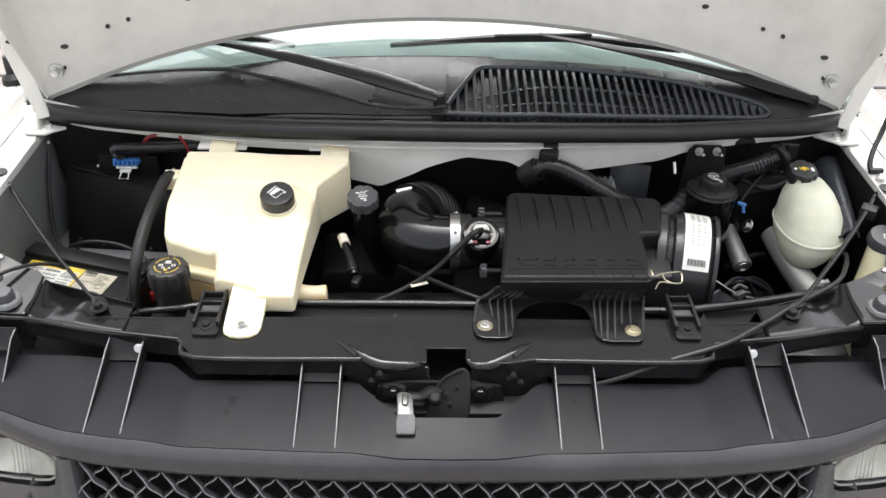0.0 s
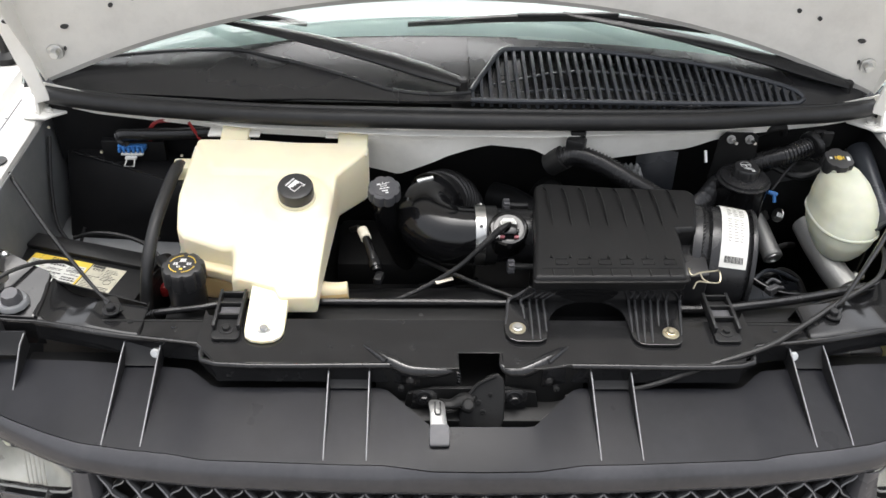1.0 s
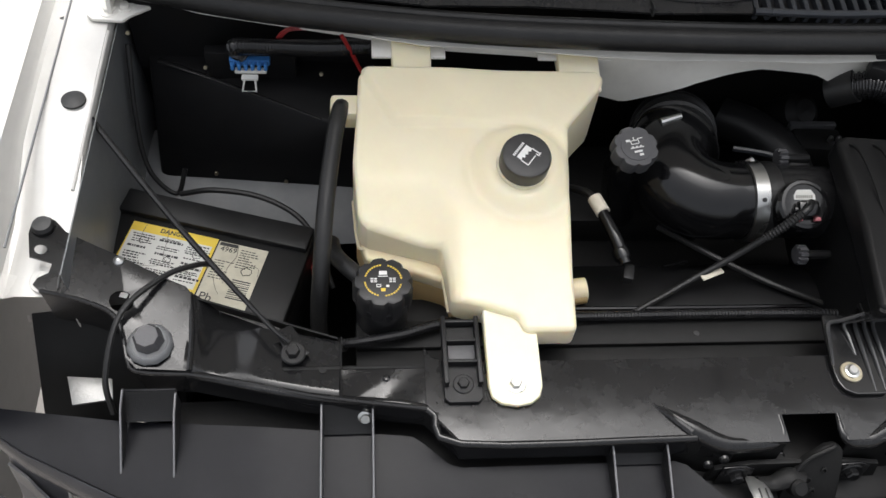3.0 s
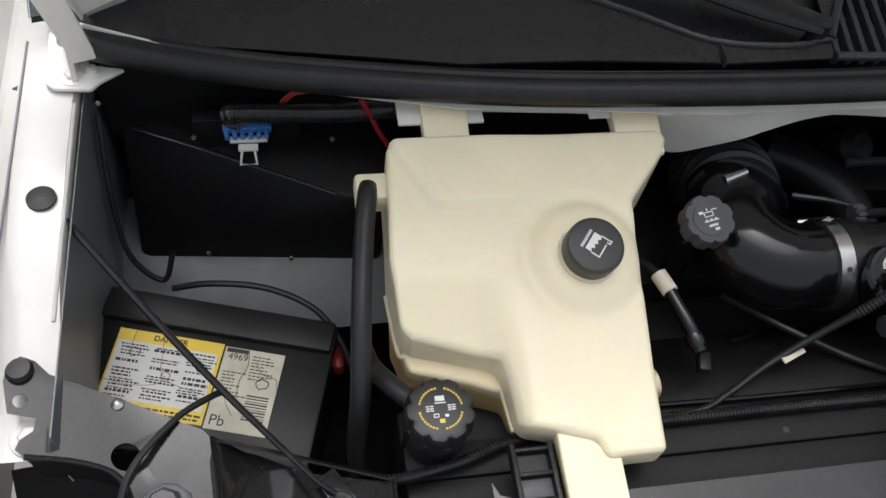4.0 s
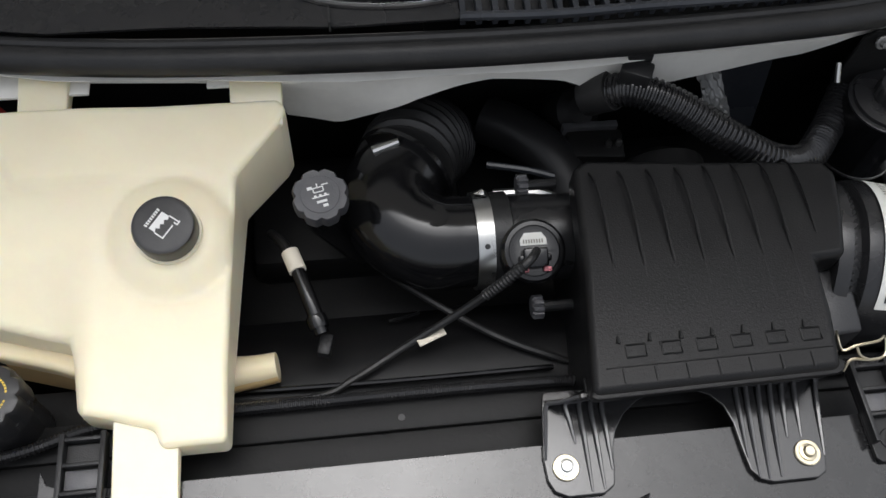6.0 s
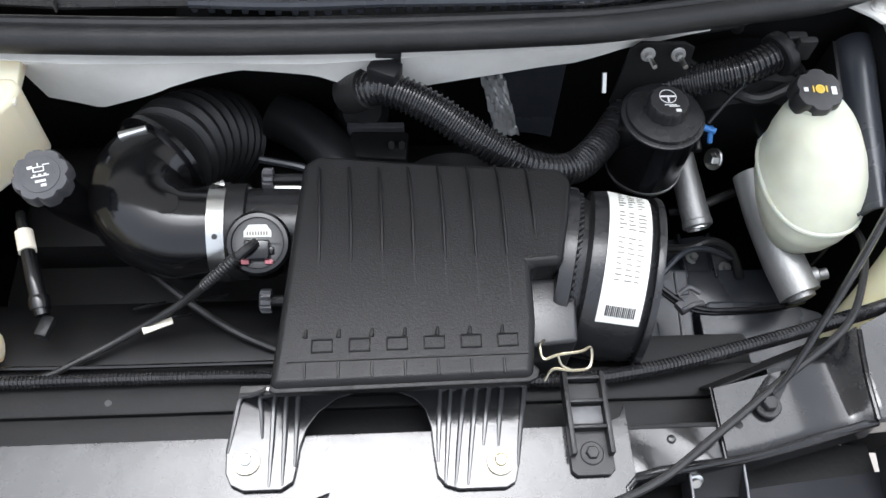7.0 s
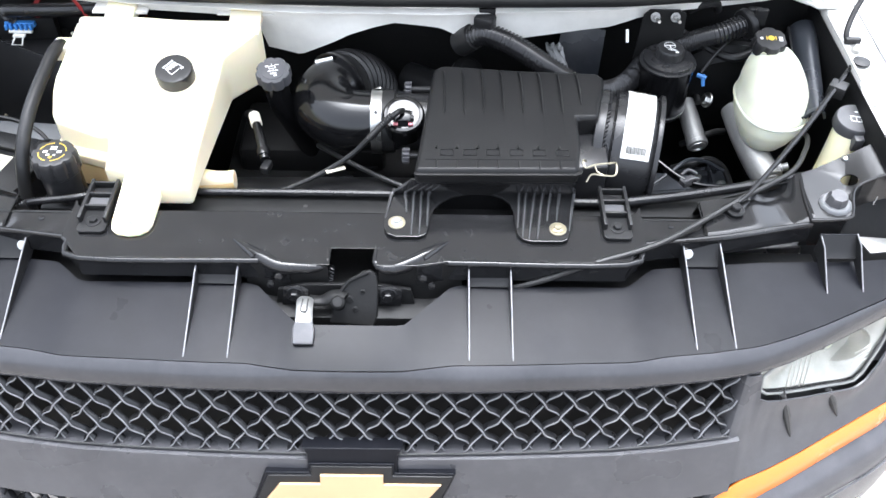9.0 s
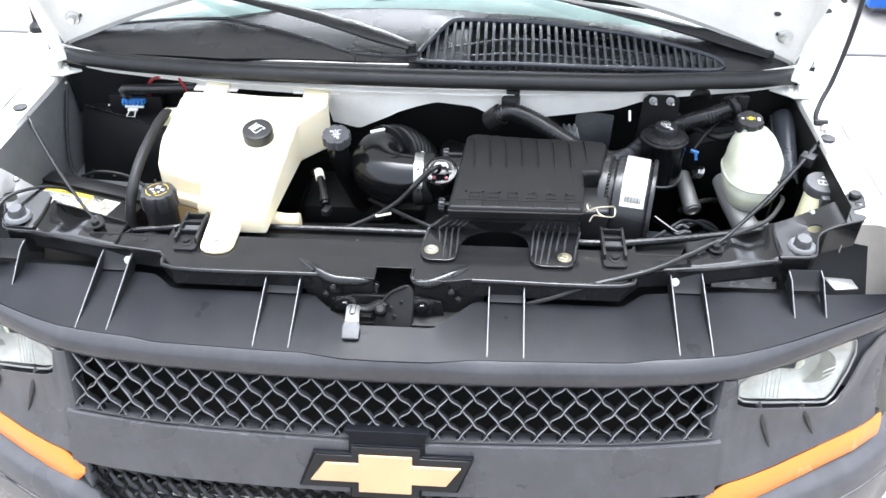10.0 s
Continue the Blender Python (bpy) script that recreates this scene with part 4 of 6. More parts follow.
def strand(i, d, z_top, z_bot, pitch, cell, lim):
    """One wavy strand of the grille mesh, leaning to the side d."""
    pts = []
    n = 26
    for k in range(n + 1):
        z = z_top + (z_bot - z_top) * k / n
        ph = (z_top - z) / cell
        x = i * pitch + d * (ph * pitch + -0.0016 * math.sin(4 * math.pi * ph))
        if abs(x) < lim:
            pts.append((x, face_y(x, z) + 0.010 + 0.003 * d * math.cos(2 * math.pi * ph), z))
    return pts


for i in range(-17, 18):
    for d in (-1, 1):
        p = strand(i, d, 0.9620, 0.862, 0.0422, 0.0455, 0.558)
        if len(p) > 3:
            ribbon = part("mesh_strand", tube([(x, y + 0.003, z) for x, y, z in p], 0.0050, 8, n=1, flat=0.22), MESH, gr)
            # thin pale bead paints the glint on each strand's front
            part("strand_highlight", tube([(x, y - 0.0016, z) for x, y, z in p], 0.0012, 5, n=1), EDGE_GLINT, ribbon)
lower = bmesh.new()
for i in range(-24, 25):
    for d in (-1, 1):
        p = strand(i, d, 0.775, 0.668, 0.028, 0.030, 0.545)
        if len(p) > 3:
            tube(p, 0.0044, 6, n=1, flat=0.26, bm=lower)
part("lower_mesh", lower, MESH, gr)

# emblem
bow = [(-0.129, 0.788), (-0.104, 0.822), (-0.046, 0.822), (-0.046, 0.838), (0.044, 0.838), (0.044, 0.822), (0.127, 0.822), (0.102, 0.788), (0.044, 0.788), (0.044, 0.770), (-0.046, 0.770), (-0.046, 0.788)]
EM = Matrix(((1, 0, 0, 0), (0, math.sin(radians(18)), -math.cos(radians(18)), 0), (0, math.cos(radians(18)), math.sin(radians(18)), 0), (0, 0, 0, 1)))
EMP = Matrix.Translation((0.003, 0.682, 0.817)) @ EM
em = root("emblem", (0, 0.69, 0.80), "gold cross-shaped badge in a charcoal surround", "emblem")
part("badge", prism([(x, (z - 0.804) * 1.06) for x, z in bow], 0.0, 0.006, 0.0015, m=EMP), GOLD, em)


def grow(o, d):
    cx, cz = 0.0, 0.804
    return [(x + (d if x > 0 else -d) * (1.3 if abs(x) > 0.1 else 1), (z - cz) * 1.06 + (d if z > cz else -d)) for x, z in o]


part("badge_surround", prism(grow(bow, 0.013), -0.02, 0.002, 0.002, m=EMP), PLASTIC, em)
part("badge_rim", prism(grow(bow, 0.016), -0.03, -0.001, 0.002, m=EMP), GRILLE, em)
part("badge_plate", prism([(-0.066, -0.02), (0.066, -0.02), (0.064, 0.066), (0.072, 0.078), (-0.072, 0.078), (-0.064, 0.066)], -0.03, -0.004, 0.003, m=EMP), GRILLE, em)


def build_headlight(s):
    h = root("headlight", (s * 0.70, 0.84, 0.92), "clear rectangular headlight with chrome reflector", "headlight", "headlights")
    o = [(0.588, 0.950), (0.589, 0.925), (0.600, 0.916), (0.69, 0.886), (0.752, 0.862), (0.770, 0.857), (0.784, 0.864), (0.806, 0.900), (0.817, 0.930), (0.814, 0.953), (0.800, 0.970), (0.77, 0.975), (0.70, 0.975), (0.645, 0.970), (0.61, 0.962)]
    cx, cz = 0.71, 0.925

    def f(u, v, d=0.0, bulge=0.016):
        k = u * len(o)
        i = int(k) % len(o)
        a, b = o[i], o[(i + 1) % len(o)]
        t = k - int(k)
        x, z = a[0] + (b[0] - a[0]) * t, a[1] + (b[1] - a[1]) * t
        x, z = cx + (x - cx) * v, cz + (z - cz) * v
        return Vector((s * x, face_y(x, z) + 0.012 + d - bulge * (1 - v * v), z))
    b = sheet(lambda u, v: f(u, v), 60, 6, 0)
    bmesh.ops.remove_doubles(b, verts=b.verts, dist=0.0002)
    bmesh.ops.solidify(b, geom=b.faces[:], thickness=0.0015)
    lens = part("lens", b, LENS, h)
    lens.visible_shadow = False
    b = sheet(lambda u, v: f(u, v, 0.008, -0.035), 60, 8, 0)
    bmesh.ops.remove_doubles(b, verts=b.verts, dist=0.0002)
    bmesh.ops.solidify(b, geom=b.faces[:], thickness=-0.002)
    part("reflector", b, REFLECTOR, h)
    part("bulb", lathe([(0.010, 0), (0.014, 0.012), (0.013, 0.03), (0.004, 0.04)], 20, axis_pose((s * 0.71, face_y(0.71, 0.925) + 0.075, 0.925), (0, -1, 0))), WHITE_PLASTIC, h)
    part("lens_rim", tube([f(k / 60, 1.0, -0.001, 0) for k in range(61)], 0.0022, 8, n=1), LENS_RIM, h)
    part("lamp_bowl", lathe([(0.016, 0.0), (0.026, 0.010), (0.034, 0.024), (0.0385, 0.040), (0.0400, 0.040), (0.036, 0.024), (0.020, 0.0)], 32, axis_pose((s * 0.735, face_y(0.735, 0.925) + 0.066, 0.922), (0, -1, 0.1))), REFLECTOR, h)
    for x in (0.632, 0.640, 0.648, 0.656, 0.664):
        part("lens_flute", tube([(s * x, face_y(x, z) + 0.0095, z) for z in (0.905 + (0.664 - x) * 0.4, 0.93, 0.958)], 0.0012, 6), REFLECTOR, h)
    for k in range(4):
        part("lens_flute", tube([(s * x, face_y(x, 0.905 + 0.008 * k) + 0.0005, 0.905 + 0.008 * k) for x in (0.745, 0.76, 0.775)], 0.0012, 6), REFLECTOR, h)
    b = sheet(lambda u, v: f(u, v * 1.5, 0.030, -0.02), 60, 8, 0)
    bmesh.ops.remove_doubles(b, verts=b.verts, dist=0.0002)
    for v in b.verts:
        v.co.z = min(v.co.z, 0.966)
    part("housing", b, DEEP, h)
    return h


def build_side_panel(s):
    h = root("headlight_surround", (s * 0.72, 0.82, 0.80), "grey plastic surround below the headlight with vent slots", "trim panel", "headlight surrounds")

    def low(x):
        return interp(x, [(0.53, 0.968), (0.580, 0.966), (0.587, 0.922), (0.600, 0.913), (0.69, 0.884), (0.752, 0.861), (0.768, 0.856), (0.785, 0.860), (0.806, 0.882), (0.83, 0.93), (0.86, 0.955)])

    def bottom(x):
        return interp(x, [(0.53, 0.66), (0.552, 0.68), (0.575, 0.776), (0.90, 0.788)])

    def f(u, v):
        x = 0.552 + 0.333 * u ** 1.25
        z = low(x) + (bottom(x) - low(x)) * v
        if x < 0.60:
            x -= 0.02 * (0.968 - z) / 0.2 * (0.60 - x) / 0.05
        edge = max(0, 0.06 - u) / 0.06
        return Vector((s * x, face_y(x, z) + 0.010 * math.sin(v * 3.14) * min(1, u * 4) + 0.002 + 0.03 * edge ** 1.5, z))
    part("panel", sheet(f, 60, 12, 0.003), FASCIA, h)

    def g(u, v):
        a = u * 1.0
        x = 0.800 + 0.085 * v
        z = 0.862 + 0.125 * a
        x = x + (0.022 * math.sin(a * 1.5)) * (1 - v)
        return Vector((s * x, face_y(x, z) + 0.004 + 0.03 * (1 - v) ** 3, z))
    part("outer_rim", sheet(g, 10, 8, 0.003), FASCIA, h)
    for x0, z0, x1, z1 in ((0.628, 0.908, 0.664, 0.815), (0.716, 0.874, 0.752, 0.806)):
        pts = [(s * (x0 + (x1 - x0) * k / 5), face_y(x0 + (x1 - x0) * k / 5, z0 + (z1 - z0) * k / 5) + 0.008, z0 + (z1 - z0) * k / 5) for k in range(6)]
        part("vent_slot", tube(pts, [0.006, 0.008, 0.003], 8, flat=0.8), INK, h)
    return h


def build_marker(s):
    h = root("marker_lamp", (s * 0.72, 0.78, 0.76), "long amber side marker lamp above the bumper", "marker lamp", "marker lamps")

    def f(u, v):
        x = 0.545 + 0.36 * u
        zt = interp(x, [(0.545, 0.752), (0.58, 0.775), (0.90, 0.785)])
        zb = interp(x, [(0.545, 0.742), (0.57, 0.715), (0.64, 0.728), (0.90, 0.742)])
        z = zt + (zb - zt) * v
        return Vector((s * x, face_y(x, z) - 0.001 - 0.004 * math.sin(v * 3.14), z))
    part("lens", sheet(f, 26, 6, 0.004), AMBER, h)
    part("housing", sheet(lambda u, v: f(u, 0.02 + 0.96 * v) + Vector((0, 0.012, 0)), 20, 3, 0.008), PLASTIC, h)
    return h


for s in (-1, 1):
    build_headlight(s)
    build_side_panel(s)
    build_marker(s)

bp = root("bumper", (0, 0.6, 0.5), "grey plastic front bumper wrapping round the corners", "bumper")


def _bump(u, v):
    a = (u - 0.5) * 2
    x = 1.0 * a
    prof = [(0.02, 0.735), (-0.01, 0.728), (-0.035, 0.715), (-0.05, 0.69), (-0.055, 0.62), (-0.05, 0.50), (-0.02, 0.42)]
    k = v * (len(prof) - 1)
    i = min(int(k), len(prof) - 2)
    d, z = [p + (q - p) * (k - i) for p, q in zip(prof[i], prof[i + 1])]
    lift = -0.055 if abs(x) < 0.5 else -0.055 + 0.055 * min(1, (abs(x) - 0.5) / 0.06)
    return Vector((x, face_y(x, 0.76) + d, z + lift * (1 if v < 0.55 else 0.3)))


part("bumper_skin", sheet(lambda u, v: _bump(u, 0.55 * v), 60, 14, 0.004), FASCIA, bp)
part("lower_valance", sheet(lambda u, v: _bump(u, 0.555 + 0.445 * v), 60, 10, 0.004), FASCIA, bp)
part("top_groove", tube([_bump(0.27 + 0.46 * k / 20, 0.30) + Vector((0, -0.002, 0)) for k in range(21)], 0.0025, 6, n=1), INK, bp)


# ---- engine bay ----
def cap_print(p, m, mat_, bars, ring=0.0, ang=0.0, parent_name="print"):
    """Printed marks on a cap: bars are (x, y, w, h) on its top."""
    b = bmesh.new()
    k = Matrix.Translation(m) @ Matrix.Rotation(radians(ang), 4, "Z")
    for x, y, w, h in bars:
        box(x - w / 2, x + w / 2, y - h / 2, y + h / 2, 0, 0.0004, 0, k, b)
    if ring:
        for i in range(40):
            if i % 10 in (0, 9):
                continue
            a = 2 * math.pi * i / 40
            box(-0.0011, 0.0011, -0.0009, 0.0009, 0, 0.0004, 0, k @ Matrix.Translation((ring * math.cos(a), ring * math.sin(a), 0)) @ Matrix.Rotation(a + math.pi / 2, 4, "Z"), b)
    return part(parent_name, b, mat_, p, smooth=0)


# coolant tank
tk = root("coolant_tank", (-0.37, 1.2, 0.97), "cream plastic coolant tank with a bolted strap", "coolant tank")


def tank_z(x, y):
    return 1.084 + 0.215 * (y - 1.036)


TK = [(-0.252, 1.034), (-0.312, 1.034), (-0.318, 1.052), (-0.350, 1.062), (-0.386, 1.071), (-0.392, 1.080), (-0.396, 1.125), (-0.400, 1.143), (-0.418, 1.150), (-0.486, 1.170), (-0.497, 1.180), (-0.5025, 1.245), (-0.4985, 1.30), (-0.495, 1.364), (-0.486, 1.373), (-0.30, 1.373), (-0.190, 1.373), (-0.182, 1.362), (-0.190, 1.345), (-0.236, 1.292), (-0.243, 1.20), (-0.250, 1.10)]


def tank_relief(x, y):
    """Pressed relief of the tank's top: sloping shoulder, filler dome, faint step."""
    fall = -0.36 * max(0.0, 1.222 - y) * step_(1.250, 1.190, y) * step_(-0.374, -0.424, x)
    r = math.hypot(x + 0.300, y - 1.232)
    dome = 0.0095 * step_(0.064, 0.040, r) - 0.0030 * math.exp(-((r - 0.063) / 0.006) ** 2)
    edge_y = 1.294 + max(0.0, (-0.452 - x)) * 1.85
    ridge = 0.0048 * step_(edge_y - 0.005, edge_y + 0.004, y) * step_(-0.30, -0.40, x) - 0.0022 * math.exp(-((y - edge_y + 0.004) / 0.004) ** 2) * step_(-0.30, -0.38, x)
    return fall + dome + ridge


b = gridded(prism(TK, 1.046, 1.1, 0.0085, top=tank_z, seg=4), 0.0055, -0.505, -0.18, 1.03, 1.376)
for v in b.verts:
    v.co.z += tank_relief(v.co.x, v.co.y) * step_(1.05, 1.07, v.co.z)
part("tank_body", b, TANK, tk, smooth=50)
lobe = [(-0.272, 1.10), (-0.30, 1.092), (-0.385, 1.095), (-0.39, 1.12), (-0.43, 1.136), (-0.488, 1.154), (-0.500, 1.20), (-0.49, 1.33), (-0.30, 1.35), (-0.285, 1.29), (-0.278, 1.14)]
part("tank_sump", prism(lobe, 1.027, 1.050, 0.006, seg=3), TANK_STAIN, tk, "faintly stained lower half")
part("coolant_level", prism([(x + 0.0015 * (1 if x < -0.38 else -1), y + 0.0015) for x, y in lobe], 0.978, 1.028, 0.006, seg=3), TANK_DARK, tk, "amber coolant showing through the plastic")
part("moulding_seam", tube([(x, y, 1.0475) for x, y in TK[5:12]], 0.0022, 6, n=3), TANK_STAIN, tk)
tilt = Matrix.Translation((-0.300, 1.232, tank_z(0, 1.232) - 0.001)) @ Matrix.Rotation(math.atan(0.24), 4, "X")
part("filler_neck", lathe([(0.033, 0.0), (0.032, 0.016), (0.0, 0.016)], 40, tilt), TANK, tk)
cap = part("cap", lathe([(0.0, 0.012), (0.0285, 0.012), (0.0300, 0.015), (0.0300, 0.034), (0.0285, 0.0375), (0.025, 0.0385), (0.0, 0.0385)], 40, tilt), CAP_BLACK, tk, "black screw cap with white tank symbol")
K_ = tilt @ Matrix.Rotation(radians(-38), 4, "Z")
wave = [(-0.008, -0.010), (-0.001, -0.010), (-0.003, -0.0065), (0.0005, -0.0045), (-0.002, -0.001), (0.001, 0.001), (-0.0015, 0.0045), (0.0015, 0.0065), (0.0, 0.010), (-0.008, 0.010)]
b = prism(wave, 0.0384, 0.0390, 0, m=K_)
for x, y, w, h in ((0.004, -0.0105, 0.010, 0.0013), (0.0085, -0.003, 0.0013, 0.0155), (0.006, 0.0105, 0.012, 0.0013), (0.0100, 0.0075, 0.0045, 0.0013), (0.0115, 0.0095, 0.0013, 0.005)):
    box(x - w / 2, x + w / 2, y - h / 2, y + h / 2, 0.0384, 0.0390, 0, K_, b)
part("cap_symbol", b, PRINT_WHITE, cap, smooth=0)
b = bmesh.new()
for k in range(8):
    box(-0.0135, -0.0105, -0.0105 + k * 0.0027, -0.0087 + k * 0.0027, 0.0384, 0.0390, 0, K_, b)
part("cap_print", b, PRINT_WHITE, cap, smooth=0)
part("strap", prism([(-0.297, 1.075), (-0.297, 0.974), (-0.301, 0.962), (-0.311, 0.954), (-0.327, 0.951), (-0.344, 0.954), (-0.354, 0.962), (-0.357, 0.976), (-0.357, 1.075)], 1.0605, 1.067, 0.002, top=lambda x, y: 1.067 + max(0, y - 1.02) * 0.25), TANK, tk)
part("strap_gusset", prism([(-0.327, 1.006), (-0.305, 1.024), (-0.349, 1.024)], 1.0665, 1.0685, 0.0008), TANK, tk)
hexbolt((-0.327, 0.976, 1.067), (0, 0, 1), 0.0065, 0.007, STEEL, tk)
for x0, x1, y1 in ((-0.453, -0.403, 1.432), (-0.240, -0.186, 1.420)):
    part("mounting_tab", prism([(x0, 1.345), (x1, 1.345), (x1, y1), (x0, y1)], 1.140, 1.160, 0.003, top=lambda x, y: tank_z(x, y) - 0.0004 - 0.003 * step_(1.36, 1.35, y)), TANK, tk)
part("side_nipple", box(-0.530, -0.490, 1.312, 1.346, 1.108, 1.136, 0.005), TANK, tk)
part("front_nipple", tube([(-0.275, 1.128, 1.012), (-0.235, 1.132, 1.008), (-0.212, 1.134, 1.010)], [0.02, 0.016, 0.0145], 16), TANK_STAIN, tk)
part("nipple_coolant", tube([(-0.275, 1.1255, 1.0075), (-0.235, 1.1295, 1.0040), (-0.2125, 1.1315, 1.0060)], [0.019, 0.0155, 0.0140], 16), TANK_DARK, tk, "amber coolant in the outlet")
part("overflow_hose", tube([(-0.516, 1.33, 1.13), (-0.519, 1.312, 1.135), (-0.526, 1.27, 1.125), (-0.535, 1.19, 1.10), (-0.540, 1.13, 1.06), (-0.545, 1.10, 0.99), (-0.54, 1.09, 0.92)], 0.0105, 12), RUBBER, tk)
part("return_hose", tube([(-0.530, 1.20, 1.02), (-0.525, 1.165, 1.045), (-0.508, 1.135, 1.06), (-0.485, 1.11, 1.065)], 0.0105, 12), RUBBER, tk)

# radiator filler
rf = root("radiator_filler", (-0.469, 1.092, 0.95), "black coolant filler neck with a lobed pressure cap", "radiator cap")
part("neck", lathe([(0.030, 0.95), (0.030, 1.055), (0.033, 1.065), (0.033, 1.075)], 28, Matrix.Translation((-0.469, 1.092, 0))), PLASTIC_SATIN, rf)
rc = part("pressure_cap", lathe([(0.0, 1.062), (0.031, 1.062), (0.0345, 1.066), (0.0345, 1.091), (0.0315, 1.097), (0.025, 1.099), (0.0, 1.099)], 72, Matrix.Translation((-0.469, 1.092, 0)), lobes=9, depth=0.0035), CAP_BLACK, rf)
cap_print(rc, (-0.469, 1.092, 1.0990), PRINT_YEL, [(0, -0.0125, 0.005, 0.004)], 0.0205)
cap_print(rc, (-0.469, 1.092, 1.0990), PRINT_WHITE, [(0, 0.010, 0.009, 0.005), (0, 0.0055, 0.011, 0.001)] + [(sx * 0.0105 + dx, 0.0025 - 0.0022 * k, 0.0032, 0.0011) for sx in (-1, 1) for dx in (-0.002, 0.002) for k in range(3)] + [(-0.005, -0.0085, 0.005, 0.0008), (-0.005, -0.0055, 0.005, 0.0008), (-0.0072, -0.007, 0.0008, 0.003), (-0.0028, -0.007, 0.0008, 0.003), (0.005, -0.0075, 0.0035, 0.0026)])

# battery
BM_ = Matrix.Translation((-0.701, 1.199, -0.018)) @ Matrix.Rotation(radians(-15.5), 4, "Z")
bt = root("battery", (-0.695, 1.205, 0.81), "black car battery with worn yellow and white labels", "battery")
part("case", box(-0.13, 0.13, -0.09, 0.09, 0.81, 0.985, 0.004, BM_), PLASTIC, bt)
part("lid", box(-0.131, 0.131, -0.091, 0.09, 0.972, 0.994, 0.004, BM_), PLASTIC, bt)
part("terminal_ridge", box(-0.128, 0.128, 0.052, 0.089, 0.990, 1.003, 0.003, BM_), PLASTIC, bt)
part("yellow_label", box(-0.104, 0.012, -0.052, 0.044, 0.9938, 0.9944, 0, BM_), LABEL_YEL, bt, smooth=0)
part("white_panel", box(-0.102, 0.008, -0.038, 0.030, 0.9944, 0.9948, 0, BM_), LABEL, bt, smooth=0)
part("beige_label", box(0.014, 0.080, -0.054, 0.042, 0.9938, 0.9944, 0, BM_), LABEL_BEIGE, bt, smooth=0)
b = bmesh.new()
random.seed(4)
for c in range(3):
    y = 0.026
    while y > -0.034:
        h = random.choice((0.0007, 0.0008, 0.0010, 0.0016))
        x = -0.098 + c * 0.037 + random.uniform(0, 0.003)
        end = x + random.uniform(0.020, 0.033)
        while x < end:
            w = random.uniform(0.0015, 0.006)
            box(x, min(end, x + w), y - h, y + h, 0.9948, 0.9950, 0, BM_, b)
            x += w + 0.0012
        y -= 2.4 * h + random.choice((0.0012, 0.0014, 0.0018, 0.006))
for y in (-0.0435, -0.048):
    x = -0.098
    while x < 0.006:
        w = random.uniform(0.002, 0.007)
        box(x, x + w, y - 0.0012, y + 0.0012, 0.9944, 0.9946, 0, BM_, b)
        x += w + 0.0015
for r_ in range(8):
    for x0, y0 in ((0.046, 0.034), (0.018, 0.012)):
        x, end = x0, x0 + random.uniform(0.012, 0.028)
        while x < end:
            w = random.uniform(0.0015, 0.005)
            box(x, x + w, y0 - r_ * 0.0038, y0 + 0.0013 - r_ * 0.0038, 0.9944, 0.9946, 0, BM_, b)
            x += w + 0.0011
part("small_print", b, INK, bt, smooth=0)["kind"] = "stuff"
for x, y, r_ in ((-0.080, 0.018, 0.006), (-0.040, -0.004, 0.005), (-0.006, 0.012, 0.006), (0.063, 0.004, 0.007)):
    part("pictogram", tube([BM_ @ Vector((x + r_ * math.cos(a * 0.6283), y + r_ * math.sin(a * 0.6283) * (1 if a % 2 else 0.7), 0.9950)) for a in range(11)], 0.0005, 4, n=1), INK, bt, smooth=0)
b = bmesh.new()
for r_ in range(10):
    box(0.050, 0.074, -0.012 - r_ * 0.0030, -0.0103 - r_ * 0.0030 - 0.0004 * (r_ % 3), 0.9944, 0.9946, 0, BM_, b)
part("bar_code", b, INK, bt, smooth=0)["kind"] = "stuff"
part("heading_lettering", letters("DANGER", 0.009, BM_ @ Matrix.Translation((-0.046, 0.0372, 0.9946)), 0.0002, 1.05, 0.0002), INK, bt, smooth=0)
for pts in ([(-0.055, 0.043), (-0.050, 0.020), (-0.046, 0.0), (-0.030, -0.012), (0.006, -0.018)], [(-0.103, -0.018), (-0.070, -0.020), (-0.045, -0.014), (-0.040, -0.004)], [(-0.085, 0.043), (-0.086, 0.028), (-0.083, 0.012)], [(0.040, 0.041), (0.043, 0.022), (0.038, 0.004), (0.040, -0.02)], [(0.050, 0.030), (0.060, 0.016), (0.076, 0.012), (0.079, 0.0)], [(0.024, -0.010), (0.032, -0.026), (0.040, -0.036)]):
    part("label_crease", tube([BM_ @ Vector((x, y, 0.9950)) for x, y in pts], 0.00035, 4, n=5), INK_GREY, bt, smooth=0)
part("date_bar", box(0.016, 0.040, 0.036, 0.041, 0.9944, 0.9946, 0, BM_), INK, bt, smooth=0)
part("lettering", letters("Pb", 0.017, BM_ @ Matrix.Translation((0.026, -0.044, 0.9946)), 0.0002), INK, bt, smooth=0)
part("number_lettering", letters("4969", 0.011, BM_ @ Matrix.Translation((0.030, 0.031, 0.9946)), 0.0002), INK, bt, smooth=0)
b = bmesh.new()
for k in range(7):
    box(-0.075 + k * 0.0125, -0.0655 + k * 0.0125, -0.070, -0.060, 0.9941, 0.9945, 0, BM_, b)
part("maker_mark", b, PRINT_WHITE, bt, smooth=0)["kind"] = "stuff"
